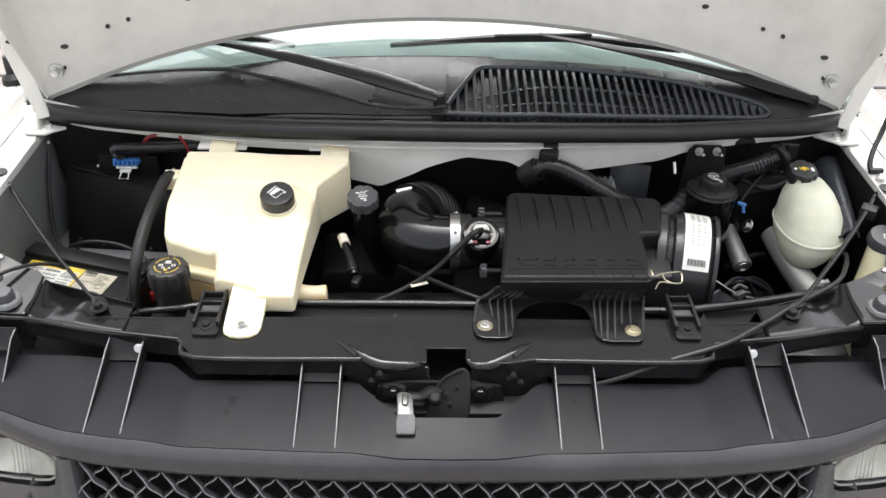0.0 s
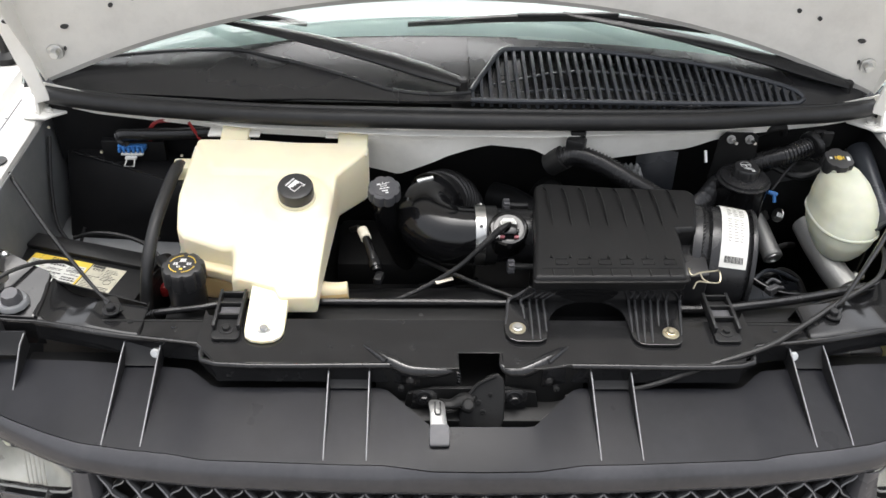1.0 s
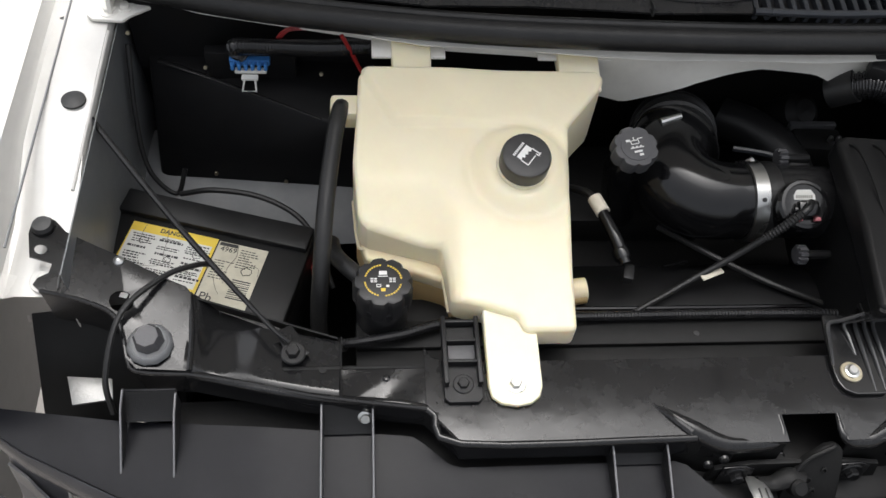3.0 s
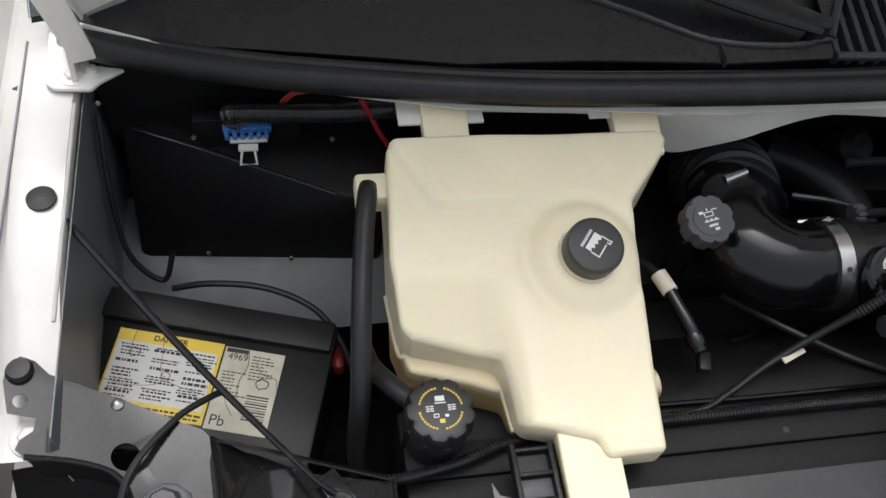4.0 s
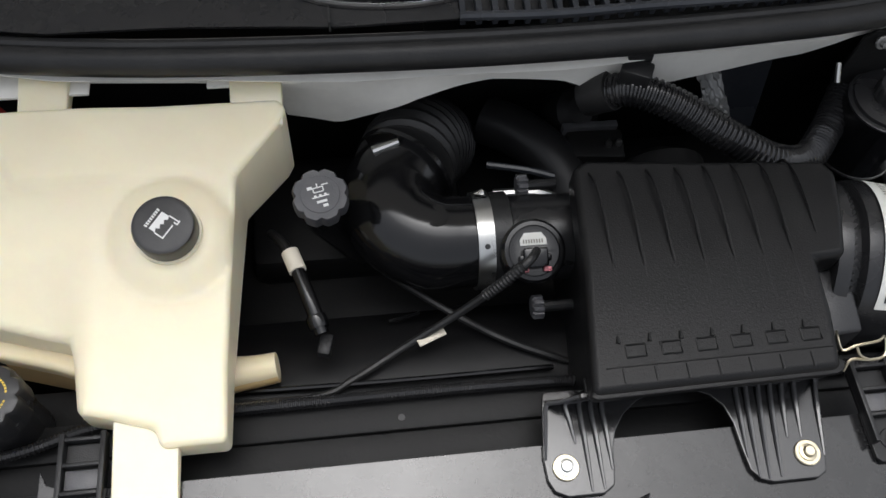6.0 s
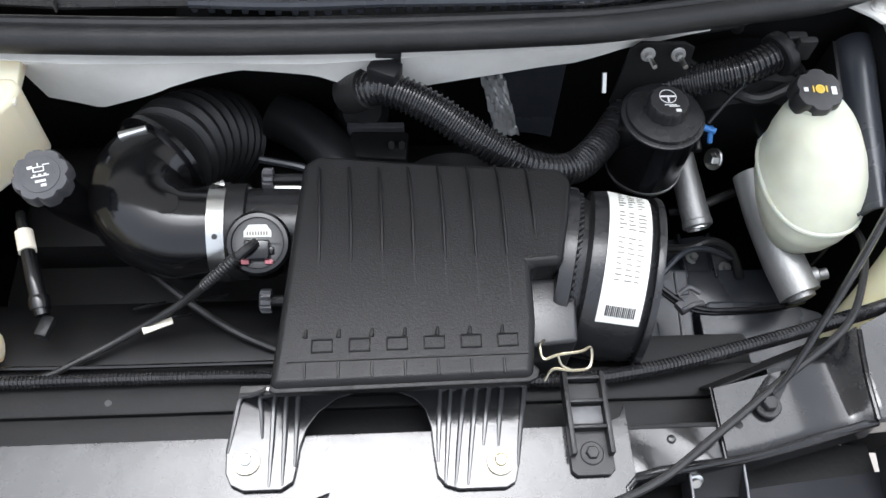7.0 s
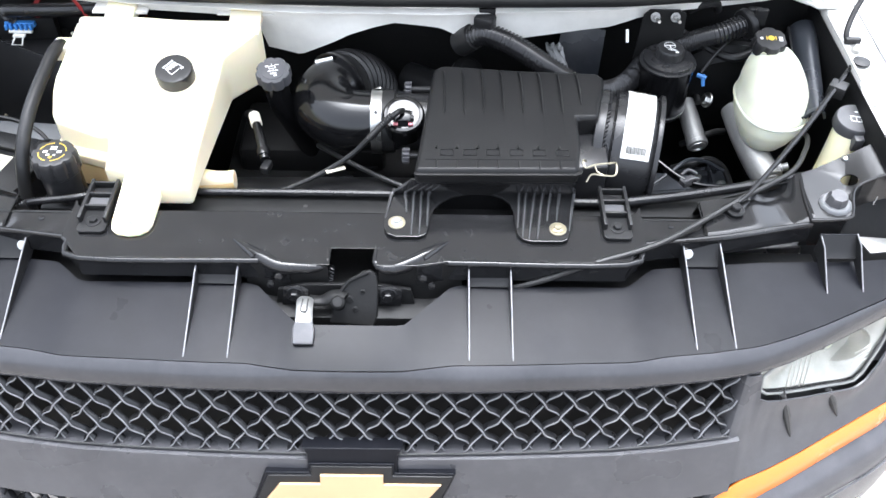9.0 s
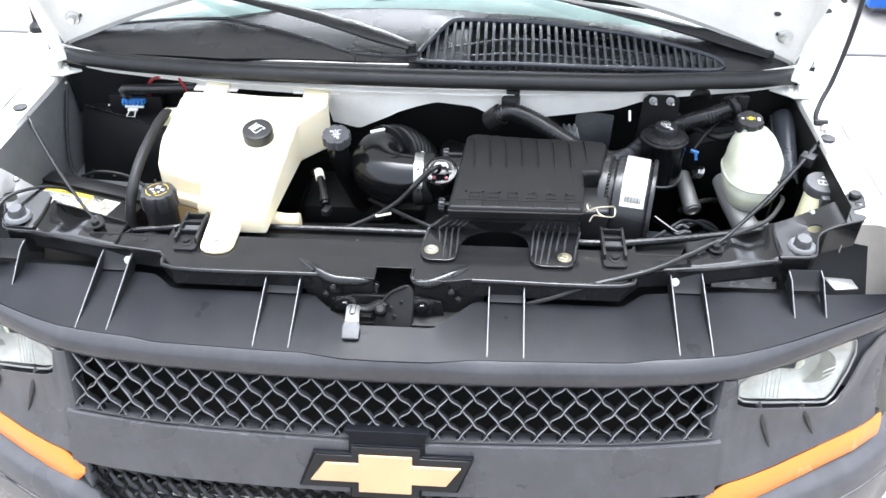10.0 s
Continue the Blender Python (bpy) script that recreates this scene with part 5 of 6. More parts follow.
part("cable", tube([(-0.735, 1.315, 0.975), (-0.69, 1.308, 0.992), (-0.63, 1.296, 0.994), (-0.58, 1.272, 0.985), (-0.552, 1.24, 0.965), (-0.53, 1.19, 0.93)], 0.0038, 8), RUBBER, bt)
part("terminal_boot", box(-0.562, -0.546, 1.215, 1.245, 0.915, 0.940, 0.006), RED, bt, "dark red terminal boot")

# relay housing in the corner behind the battery
rh = root("relay_housing", (-0.65, 1.46, 0.92), "black plastic relay housing under the cowl", "relay housing")
b = bmesh.new()
for p in ((-0.785, 1.405, 0.90), (-0.49, 1.375, 0.90), (-0.47, 1.50, 0.90), (-0.79, 1.525, 0.90), (-0.785, 1.494, 1.052), (-0.545, 1.379, 1.0545), (-0.485, 1.362, 1.052), (-0.47, 1.50, 1.062), (-0.79, 1.525, 1.056)):
    b.verts.new(p)
bmesh.ops.convex_hull(b, input=b.verts[:])
soften(b, 0.004)
part("housing_body", b, DEEP, rh)
part("ridge", tube([(-0.770, 1.488, 1.055), (-0.70, 1.454, 1.0575), (-0.62, 1.414, 1.058), (-0.545, 1.378, 1.056)], [0.0052, 0.0036, 0.0026, 0.0018], 10, n=5, flat=0.6), FOOT, rh)
part("back_wall", sheet(lambda u, v: Vector((-0.80 + 0.33 * u, 1.505 - 0.02 * u, 1.03 + 0.12 * v)), 6, 3, 0.004), DEEP, rh)
for x, y, z in ((-0.70, 1.452, 1.078), (-0.795, 1.47, 1.12), (-0.545, 1.44, 1.08), (-0.60, 1.375, 0.93), (-0.70, 1.39, 0.93)):
    hexbolt((x, y, z), (0, -1, 0.4), 0.0030, 0.004, BRASS, rh, washer=False)
cn = root("wire_connector", (-0.641, 1.445, 1.08), "blue wire connector with a white lock on a black loom", "connector")
part("socket", box(-0.667, -0.613, 1.446, 1.462, 1.086, 1.096, 0.002), BLUE, cn)
part("white_strip", box(-0.660, -0.618, 1.438, 1.446, 1.079, 1.084, 0.001), LABEL, cn)
b = bmesh.new()
for k in range(6):
    box(-0.665 + k * 0.0088, -0.660 + k * 0.0088, 1.438, 1.448, 1.0845, 1.0945, 0.0015, None, b)
part("pins", b, BLUE, cn)
part("lock_clip", merge(box(-0.651, -0.629, 1.428, 1.437, 1.076, 1.080, 0.001), tube([(-0.647, 1.430, 1.077), (-0.649, 1.414, 1.071), (-0.631, 1.414, 1.071), (-0.633, 1.430, 1.077)], 0.0016, 6, n=1)), LABEL, cn)
part("plate", box(-0.70, -0.58, 1.455, 1.472, 1.05, 1.10, 0.002), DEEP, cn)
part("loom", tube([(-0.650, 1.456, 1.098), (-0.657, 1.452, 1.110), (-0.650, 1.446, 1.121), (-0.60, 1.44, 1.126), (-0.54, 1.43, 1.134), (-0.47, 1.43, 1.138), (-0.40, 1.44, 1.12)], 0.0120, 14, ribs=0.0015, pitch=0.0044), LOOM, cn)
for o in (0.0, 0.004):
    part("red_wire", tube([(-0.606 + o, 1.452, 1.105), (-0.602 + o, 1.45, 1.128), (-0.591 + o, 1.45, 1.144), (-0.573, 1.45, 1.152 - o), (-0.548, 1.45, 1.153 - o), (-0.525, 1.455, 1.145)], 0.0022, 6), RED, cn)
part("red_lead", tube([(-0.516, 1.42, 1.165), (-0.505, 1.42, 1.14), (-0.495, 1.418, 1.115), (-0.482, 1.415, 1.09)], 0.0028, 6), RED, cn)

# oil filler
of = root("oil_filler", (-0.153, 1.272, 0.95), "grey lobed oil filler cap on a black tube", "oil cap")
T_ = Matrix.Translation((-0.153, 1.272, 1.104)) @ Matrix.Rotation(radians(14), 4, "X") @ Matrix.Diagonal((0.88, 0.88, 0.88, 1))
part("filler_tube", tube([(-0.153, 1.276, 1.108), (-0.153, 1.285, 1.06), (-0.13, 1.31, 0.97), (-0.10, 1.33, 0.88)], 0.022, 16), PLASTIC_GLOSS, of)
oc = part("cap", lathe([(0.0, 0.006), (0.029, 0.006), (0.033, 0.010), (0.033, 0.028), (0.031, 0.032), (0.0, 0.032)], 64, T_, lobes=8, depth=0.0035), CAP, of)
part("cap_disc", lathe([(0.0225, 0.0315), (0.0225, 0.0330), (0.0218, 0.0333), (0.0, 0.0333)], 36, T_), CAP, oc)
b = bmesh.new()
K_ = T_ @ Matrix.Rotation(radians(12), 4, "Z")
for x, y, w, h in ((-0.001, 0.0085, 0.013, 0.0012), (-0.001, 0.003, 0.011, 0.0012), (-0.0065, 0.006, 0.0012, 0.006), (0.005, 0.006, 0.0012, 0.006), (0.008, 0.0105, 0.008, 0.0012), (-0.010, 0.0095, 0.006, 0.0035), (-0.001, 0.0115, 0.0015, 0.004), (0, -0.003, 0.020, 0.0014), (-0.006, -0.0018, 0.003, 0.003), (0.0, -0.0018, 0.003, 0.003), (0.006, -0.0018, 0.003, 0.003), (0, -0.009, 0.012, 0.003), (0.003, -0.0145, 0.006, 0.0035)):
    box(x - w / 2, x + w / 2, y - h / 2, y + h / 2, 0.0333, 0.0337, 0, K_, b)
part("cap_symbol", b, PRINT_WHITE, oc, smooth=0)

# dipstick
ds = root("dipstick", (-0.175, 1.19, 1.0), "black dipstick handle with a band of cream tape", "dipstick")
part("tube", tube([(-0.215, 1.29, 1.02), (-0.20, 1.262, 1.045), (-0.190, 1.242, 1.052)], 0.0055, 10), PLASTIC, ds)
part("tape_band", tube([(-0.192, 1.246, 1.0525), (-0.184, 1.222, 1.052)], 0.0095, 14), TAPE, ds)
part("handle", tube([(-0.185, 1.225, 1.052), (-0.172, 1.185, 1.045), (-0.163, 1.155, 1.035)], [0.0075, 0.0085, 0.008], 12), PLASTIC_GLOSS, ds)
part("collar", lathe([(0.0105, -0.006), (0.0115, 0.0), (0.0105, 0.008)], 14, axis_pose((-0.167, 1.168, 1.039), (0.2, -0.8, -0.2))), PLASTIC_GLOSS, ds)
part("plug", box(-0.007, 0.007, -0.012, 0.012, -0.007, 0.007, 0.003, Matrix.Translation((-0.160, 1.144, 1.028)) @ Matrix.Rotation(radians(-15), 4, "Z")), PLASTIC, ds)

# intake duct
ind = root("intake_duct", (0, 1.28, 0.98), "gloss black intake elbow with a bellows and hose clamps", "intake duct")
part("elbow", tube([(0.035, 1.248, 1.043), (0.0, 1.248, 1.043), (-0.040, 1.252, 1.043), (-0.072, 1.278, 1.043), (-0.078, 1.318, 1.043), (-0.055, 1.352, 1.040)], [0.050, 0.051, 0.054, 0.056, 0.055, 0.054], 28), PLASTIC_GLOSS, ind)
part("moulded_boss", lathe([(0.014, 0), (0.013, 0.003), (0.0, 0.003)], 20, Matrix.Translation((-0.035, 1.252, 1.0925))), PLASTIC_GLOSS, ind)
part("bellows", tube([(-0.060, 1.348, 1.039), (-0.048, 1.385, 1.020), (-0.032, 1.422, 0.988), (-0.015, 1.455, 0.945)], [0.059, 0.062, 0.063, 0.062], 28, ribs=0.007, pitch=0.017), RUBBER, ind)
part("bead", lathe([(0.058, -0.004), (0.0625, -0.003), (0.0625, 0.003), (0.058, 0.004)], 36, axis_pose((-0.0595, 1.3465, 1.0405), (-0.55, -0.75, 0.1))), PLASTIC_GLOSS, ind)
part("rear_duct", tube([(0.06, 1.47, 0.97), (0.10, 1.44, 0.975), (0.14, 1.39, 0.97), (0.16, 1.32, 0.94)], 0.032, 18), PLASTIC, ind)
cl = part("clamp", lathe([(0.0525, -0.009), (0.0545, -0.009), (0.0545, 0.009), (0.0525, 0.009)], 44, axis_pose((0.016, 1.248, 1.043), (1, 0, 0))), STEEL, ind, "bright steel band clamp")
part("clamp_screw", tube([(0.010, 1.282, 1.080), (0.021, 1.286, 1.082)], 0.0046, 10), STEEL, cl)
part("clamp_hole", lathe([(0.003, 0), (0.003, 0.0012)], 10, axis_pose((0.016, 1.2153, 1.0866), (0, -0.6, 0.8))), INK, cl)
part("rear_clamp_screw", tube([(-0.095, 1.343, 1.092), (-0.066, 1.351, 1.096)], [0.0055, 0.0055, 0.004], 10), STEEL, ind, "bright clamp screw")

# air flow sensor
ms = root("air_flow_sensor", (0.06, 1.22, 1.0), "black air flow sensor body with round electronics cover", "sensor")
part("body_tube", tube([(0.030, 1.248, 1.043), (0.118, 1.246, 1.043)], 0.048, 28), PLASTIC_SATIN, ms)
part("rubber_cuff", lathe([(0.0515, -0.010), (0.0530, -0.006), (0.0530, 0.012), (0.049, 0.014)], 36, axis_pose((0.033, 1.248, 1.043), (1, 0, 0))), RUBBER, ms)
SD = Matrix.Translation((0.062, 1.207, 1.083)) @ Matrix.Rotation(radians(24), 4, "X")
cov = part("round_cover", lathe([(0.034, -0.03), (0.034, 0.010), (0.031, 0.0135), (0.027, 0.014), (0.026, 0.0125), (0.0, 0.0125)], 44, SD), PLASTIC_GLOSS, ms)
part("cover_label", prism([(-0.014, 0.006), (0.014, 0.006), (0.014, 0.012), (0.009, 0.019), (-0.009, 0.019), (-0.014, 0.012)], 0.0126, 0.0131, 0, m=SD), LABEL, cov, smooth=0)
b = bmesh.new()
for k in range(8):
    box(-0.011 + k * 0.0028, -0.0095 + k * 0.0028, 0.008, 0.012, 0.0131, 0.0133, 0, SD, b)
part("label_print", b, INK_GREY, cov, smooth=0)
part("plug", merge(box(-0.013, 0.013, -0.018, 0.003, 0.010, 0.024, 0.003, SD), box(-0.017, 0.017, -0.012, -0.004, 0.012, 0.019, 0.002, SD)), PLASTIC_GLOSS, cov)
part("red_seal", merge(box(-0.016, -0.008, -0.0225, -0.0175, 0.0125, 0.0185, 0.001, SD), box(0.008, 0.016, -0.0225, -0.0175, 0.0125, 0.0185, 0.001, SD)), PINK, cov)
for y, z in ((1.297, 1.073), (1.163, 1.040)):
    kb = part("thumb_knob", lathe([(0.013, -0.004), (0.013, 0.006), (0.010, 0.008)], 40, axis_pose((0.068, y, z), (-1, 0, 0)), lobes=10, depth=0.003), CAP, ms)
    part("knob_stem", tube([(0.068, y, z), (0.105, y, z)], 0.006, 10), PLASTIC, kb)
part("lead", tube([(0.062, 1.195, 1.108), (0.050, 1.180, 1.112), (0.022, 1.168, 1.09), (-0.02, 1.160, 1.045), (-0.075, 1.142, 1.015), (-0.13, 1.115, 1.005), (-0.17, 1.100, 1.0), (-0.25, 1.098, 1.0)], [0.0045, 0.005, 0.0045, 0.0042, 0.004, 0.004, 0.004, 0.004], 10), RUBBER, ms)
part("lead_sleeve", tube([(0.045, 1.176, 1.112), (0.026, 1.169, 1.094), (0.008, 1.165, 1.074)], 0.0062, 10, ribs=0.001, pitch=0.004), RUBBER, ms)
part("lead_tag", box(-0.016, 0.016, -0.004, 0.004, -0.001, 0.001, 0.0005, Matrix.Translation((-0.048, 1.146, 1.022)) @ Matrix.Rotation(radians(22), 4, "Z")), TAPE, ms, "small cream paper tag")
thing("ground_cable", tube([(-0.09, 1.245, 0.99), (-0.03, 1.19, 1.0), (0.03, 1.145, 1.005), (0.09, 1.118, 1.0), (0.14, 1.108, 0.98)], 0.0042, 8), RUBBER, "thin black cable crossing below the intake duct", "cable")

# air cleaner
ac = root("air_cleaner", (0.22, 1.15, 0.95), "black ribbed plastic air cleaner box bolted to the support", "air cleaner")


def lid_z(x, y):
    return 1.127 + 0.085 * (y - 1.03) - 0.35 * max(0, y - 1.235)


LID = [(0.084, 1.030), (0.326, 1.034), (0.333, 1.090), (0.334, 1.146), (0.366, 1.148), (0.378, 1.20), (0.386, 1.245), (0.378, 1.262), (0.25, 1.274), (0.125, 1.287), (0.110, 1.276), (0.098, 1.15)]
part("lid", prism(LID, 1.098, 1.13, 0.008, top=lid_z, seg=4), LID_BLACK, ac)
part("lid_flange", prism([(0.083, 1.030), (0.088, 1.0265), (0.322, 1.0305), (0.330, 1.034), (0.333, 1.042), (0.328, 1.048), (0.09, 1.044)], 1.116, 1.122, 0.002), LID_BLACK, ac)
part("box_body", prism([(0.092, 1.060), (0.320, 1.062), (0.325, 1.146), (0.37, 1.155), (0.38, 1.25), (0.12, 1.272), (0.104, 1.15)], 0.93, 1.10, 0.005), LID_BLACK, ac)
part("slot_floor", box(0.088, 0.325, 1.044, 1.062, 1.080, 1.086, 0.001), LID_BLACK, ac)
for x in (0.091, 0.168, 0.247, 0.320):
    part("slot_divider", box(x - 0.0012, x + 0.0012, 1.040, 1.06, 1.086, 1.118, 0), LID_BLACK, ac, smooth=0)
for k in range(8):
    x = 0.128 + k * 0.0305
    b = tube([(x, 1.10 if k < 7 else 1.175, lid_z(x, 1.10 if k < 7 else 1.175) - 0.0014), (x, 1.165 if k < 7 else 1.19, lid_z(x, 1.165 if k < 7 else 1.19) - 0.0011), (x, 1.205, lid_z(x, 1.205) + 0.0002), (x - 0.001, 1.245, lid_z(x, 1.245) + 0.0004), (x - 0.002, 1.268, lid_z(x, 1.268) - 0.004), (x - 0.002, 1.274, lid_z(x, 1.274) - 0.014)], 0.0016, 6)
    part("lid_rib", b, LID_BLACK, ac)
    if k < 7:
        part("front_rib", tube([(x - 0.012, 1.052, lid_z(x, 1.052)), (x - 0.012, 1.038, lid_z(x, 1.038) - 0.0003)], 0.0014, 6), LID_BLACK, ac)
        part("rib_end", tube([(x - 0.012, 1.076, lid_z(x, 1.076) + 0.0001), (x - 0.011, 1.084, lid_z(x, 1.084) + 0.0001)], [0.0024, 0.0012], 6), LID_BLACK, ac)
part("lid_line", tube([(0.100, 1.0535, lid_z(0, 1.0535) - 0.0002), (0.322, 1.056, lid_z(0, 1.056) - 0.0002)], 0.0012, 6), LID_BLACK, ac)
# raised maker's mark: six plain embossed blocks
for k in range(6):
    x = 0.122 + k * 0.0345
    b = bmesh.new()
    y0 = 1.062 + 0.0003 * k
    pts = [(x, y0 + 0.012), (x + 0.019, y0 + 0.012), (x + 0.019, y0), (x, y0), (x, y0 + 0.012)]
    part("embossed_mark", tube([(p, q, lid_z(p, q) + 0.0002) for p, q in pts], 0.0011, 5, n=1, bm=b), LID_BLACK, ac)
RIBS = [(0.051, 1.049, 0.042, 0.991), (0.07, 1.049, 0.073, 1.004), (0.084, 1.051, 0.081, 0.958), (0.095, 1.05, 0.093, 0.959), (0.106, 1.05, 0.104, 0.976), (0.243, 1.051, 0.237, 0.975), (0.253, 1.05, 0.243, 0.955), (0.266, 1.05, 0.252, 0.952), (0.278, 1.05, 0.264, 0.953), (0.29, 1.049, 0.281, 0.99), (0.303, 1.049, 0.295, 0.989), (0.325, 1.048, 0.312, 0.969)]
# mounting feet with the arch between them
FEET = [(0.050, 1.058), (0.047, 1.045), (0.040, 0.995), (0.041, 0.972), (0.046, 0.961), (0.058, 0.955), (0.092, 0.955), (0.103, 0.962), (0.1065, 0.979), (0.1085, 0.995), (0.114, 1.012), (0.125, 1.028), (0.142, 1.041), (0.160, 1.047), (0.180, 1.049), (0.200, 1.047), (0.216, 1.040), (0.227, 1.028), (0.232, 1.010), (0.2335, 0.985), (0.236, 0.963), (0.244, 0.953), (0.256, 0.949), (0.300, 0.949), (0.309, 0.954), (0.314, 0.972), (0.329, 1.052), (0.329, 1.058)]
part("mounting_foot", prism(FEET, 1.0615, 1.0665, 0.0014), FOOT, ac)
part("foot_riser", sheet(lambda u, v: Vector((0.049 + 0.280 * u + (0.030 - 0.034 * u) * v, 1.050 - 0.009 * math.sin(v * 1.57), 1.0655 + 0.036 * v)), 20, 6, 0.0035), FOOT, ac)
for x0, y0, x1, y1 in RIBS:
    top_x = x0 + 0.030 - 0.034 * (x0 - 0.049) / 0.28
    # rib colour carries the highlight along each rib
    part("foot_rib", tube([(top_x, 1.0395, 1.100), (x0 + 0.4 * (top_x - x0), 1.0415, 1.082), (x0, y0 - 0.006, 1.0705), (x0 + (x1 - x0) * 0.5, y0 + (y1 - y0) * 0.5, 1.0682), (x1, y1, 1.0662)], [0.0022, 0.0025, 0.0026, 0.0023, 0.0014], 6, n=4), FOOT_RIB, ac)
for x, y in ((0.0595, 0.982), (0.2955, 0.973)):
    part("flange_washer", lathe([(0.0128, 0), (0.0128, 0.0018), (0.0120, 0.0024), (0.0, 0.0024)], 28, Matrix.Translation((x, y, 1.0665))), BRASS, ac, "yellow zinc flange washer")
    part("bolt", lathe([(0.0085, 0.002), (0.0085, 0.004), (0.0058, 0.0045), (0.0055, 0.0075), (0.0045, 0.0085)], 18, Matrix.Translation((x, y, 1.0665))), STEEL if x < 0.1 else BRASS, ac)
# filter canister
AX = axis_pose((0.358, 1.170, 1.028), (1, 0, 0))
part("canister", lathe([(0.082, -0.03), (0.082, 0.014), (0.104, 0.016), (0.106, 0.022), (0.106, 0.030), (0.096, 0.034), (0.094, 0.042), (0.105, 0.046), (0.107, 0.060), (0.104, 0.100), (0.100, 0.112), (0.090, 0.120), (0.0, 0.122)], 64, AX), PLASTIC_SATIN, ac)
part("canister_rib", lathe([(0.108, 0.112), (0.109, 0.116), (0.108, 0.119)], 64, AX), PLASTIC_SATIN, ac)


def on_can(a, x, r=0.1072):
    return Vector((0.358 + x, 1.170 - r * math.sin(a), 1.030 + r * math.cos(a)))


part("paper_label", sheet(lambda u, v: on_can(radians(-46 + 106 * u), 0.060 + 0.044 * v, 0.1074 - 0.0027 * v), 24, 2, 0.0004), LABEL, ac, "white paper filter label")
b = bmesh.new()
for k in range(22):
    a = radians(-40 + k * 3.4)
    if k in (6, 12):
        continue
    for j in range(3):
        w = random.uniform(0.004, 0.008)
        q = on_can(a, 0.070 + j * 0.0100, 0.1078 - 0.0028 * (0.1 + 0.3 * j))
        box(-0.0007, 0.0007, 0, w, 0, 0.0003, 0, Matrix.Translation(q) @ Matrix.Rotation(a, 4, "X") @ Matrix.Rotation(radians(-90), 4, "Z"), b)
part("label_print", b, INK_GREY, ac, smooth=0)["kind"] = "stuff"
b = bmesh.new()
for k in range(16):
    q = on_can(radians(50), 0.068 + k * 0.0019, 0.1076 - 0.00014 * k)
    box(-0.0005, 0.0005 if k % 3 else 0.0009, -0.009, 0.004, 0, 0.0003, 0, Matrix.Translation(q) @ Matrix.Rotation(radians(50), 4, "X"), b)
part("bar_code", b, INK, ac, smooth=0)["kind"] = "stuff"
for k in range(26):
    a = radians(-40 + k * 5)
    q = on_can(a, 0.032, 0.0985)
    part("collar_tooth", box(-0.004, 0.004, -0.0018, 0.0018, -0.003, 0.003, 0.0006, Matrix.Translation(q) @ Matrix.Rotation(a, 4, "X") @ Matrix.Rotation(radians(45), 4, "Z")), PLASTIC, ac, smooth=0)
part("inlet_stub", prism([(0.328, 1.078), (0.380, 1.082), (0.384, 1.150), (0.328, 1.150)], 1.0, 1.09, 0.004, seg=3, top=lambda x, y: 1.104 - 0.35 * max(0, 1.11 - y)), PLASTIC_SATIN, ac)
clip = [(0.343, 1.078, 1.108), (0.336, 1.068, 1.118), (0.339, 1.056, 1.114), (0.352, 1.058, 1.118), (0.374, 1.060, 1.120), (0.386, 1.066, 1.114), (0.384, 1.050, 1.106), (0.366, 1.046, 1.108), (0.348, 1.048, 1.108), (0.340, 1.040, 1.100)]
part("wire_clip", merge(tube(clip, 0.0015, 6, n=4), tube([(0.352, 1.058, 1.118), (0.356, 1.050, 1.112), (0.366, 1.046, 1.108)], 0.0013, 6)), BRASS, ac, "brass-coloured spring wire clip")

# the canister's axis turns a little to the front
CT = Matrix.Translation((0.358, 1.196, 1.044)) @ Matrix.Rotation(radians(-12), 4, "Z") @ Matrix.Diagonal((1, 0.87, 0.87, 1)) @ Matrix.Translation((-0.358, -1.170, -1.028))
for ob in ac.children:
    if ob.name.split(".")[0] in ("canister", "canister_rib", "paper_label", "label_print", "bar_code", "collar_tooth"):
        ob.matrix_basis = CT

# radiator mounts
for s in (-1, 1):
    rm = root("radiator_mount", (s * 0.384, 1.0, 1.06), "black plastic radiator mount bolted to the support", "bracket", "radiator mounts")
    c = s * 0.384
    part("base", prism([(c - 0.021, 0.962), (c - 0.016, 0.957), (c + 0.016, 0.957), (c + 0.021, 0.962), (c + 0.021, 1.05), (c - 0.021, 1.05)], 1.0605, 1.066, 0.0015), PLASTIC, rm)
    for x in (-0.0185, 0.0185):
        part("side_wall", box(c + x - 0.0025, c + x + 0.0025, 0.975, 1.058, 1.064, 1.077, 0.001), PLASTIC, rm)
    for y in (1.002, 1.028, 1.052):
        part("cross_wall", box(c - 0.017, c + 0.017, y - 0.002, y + 0.002, 1.064, 1.076, 0.001), PLASTIC, rm)
    part("pad", box(c - 0.015, c + 0.015, 1.006, 1.024, 1.065, 1.070, 0.001), CAP, rm)
    hexbolt((c, 0.978, 1.066), (0, 0, 1), 0.0065, 0.006, PLASTIC, rm)

# ribbed loom along the ledge
thing("wire_loom", tube([(-0.56, 1.065, 0.99), (-0.52, 1.049, 1.03), (-0.45, 1.058, 1.035), (-0.374, 1.079, 1.03), (-0.223, 1.083, 1.028), (0.057, 1.083, 1.028), (0.345, 1.068, 1.03), (0.456, 1.073, 1.035), (0.578, 1.098, 1.035), (0.705, 1.130, 1.035), (0.76, 1.15, 1.02)], [0.0065, 0.0065, 0.007, 0.007, 0.007, 0.0066, 0.0078, 0.0085, 0.0085, 0.0085, 0.0085], 10, ribs=0.0013, pitch=0.0042), LOOM, "black ribbed wire loom lying along the support", "wire loom")
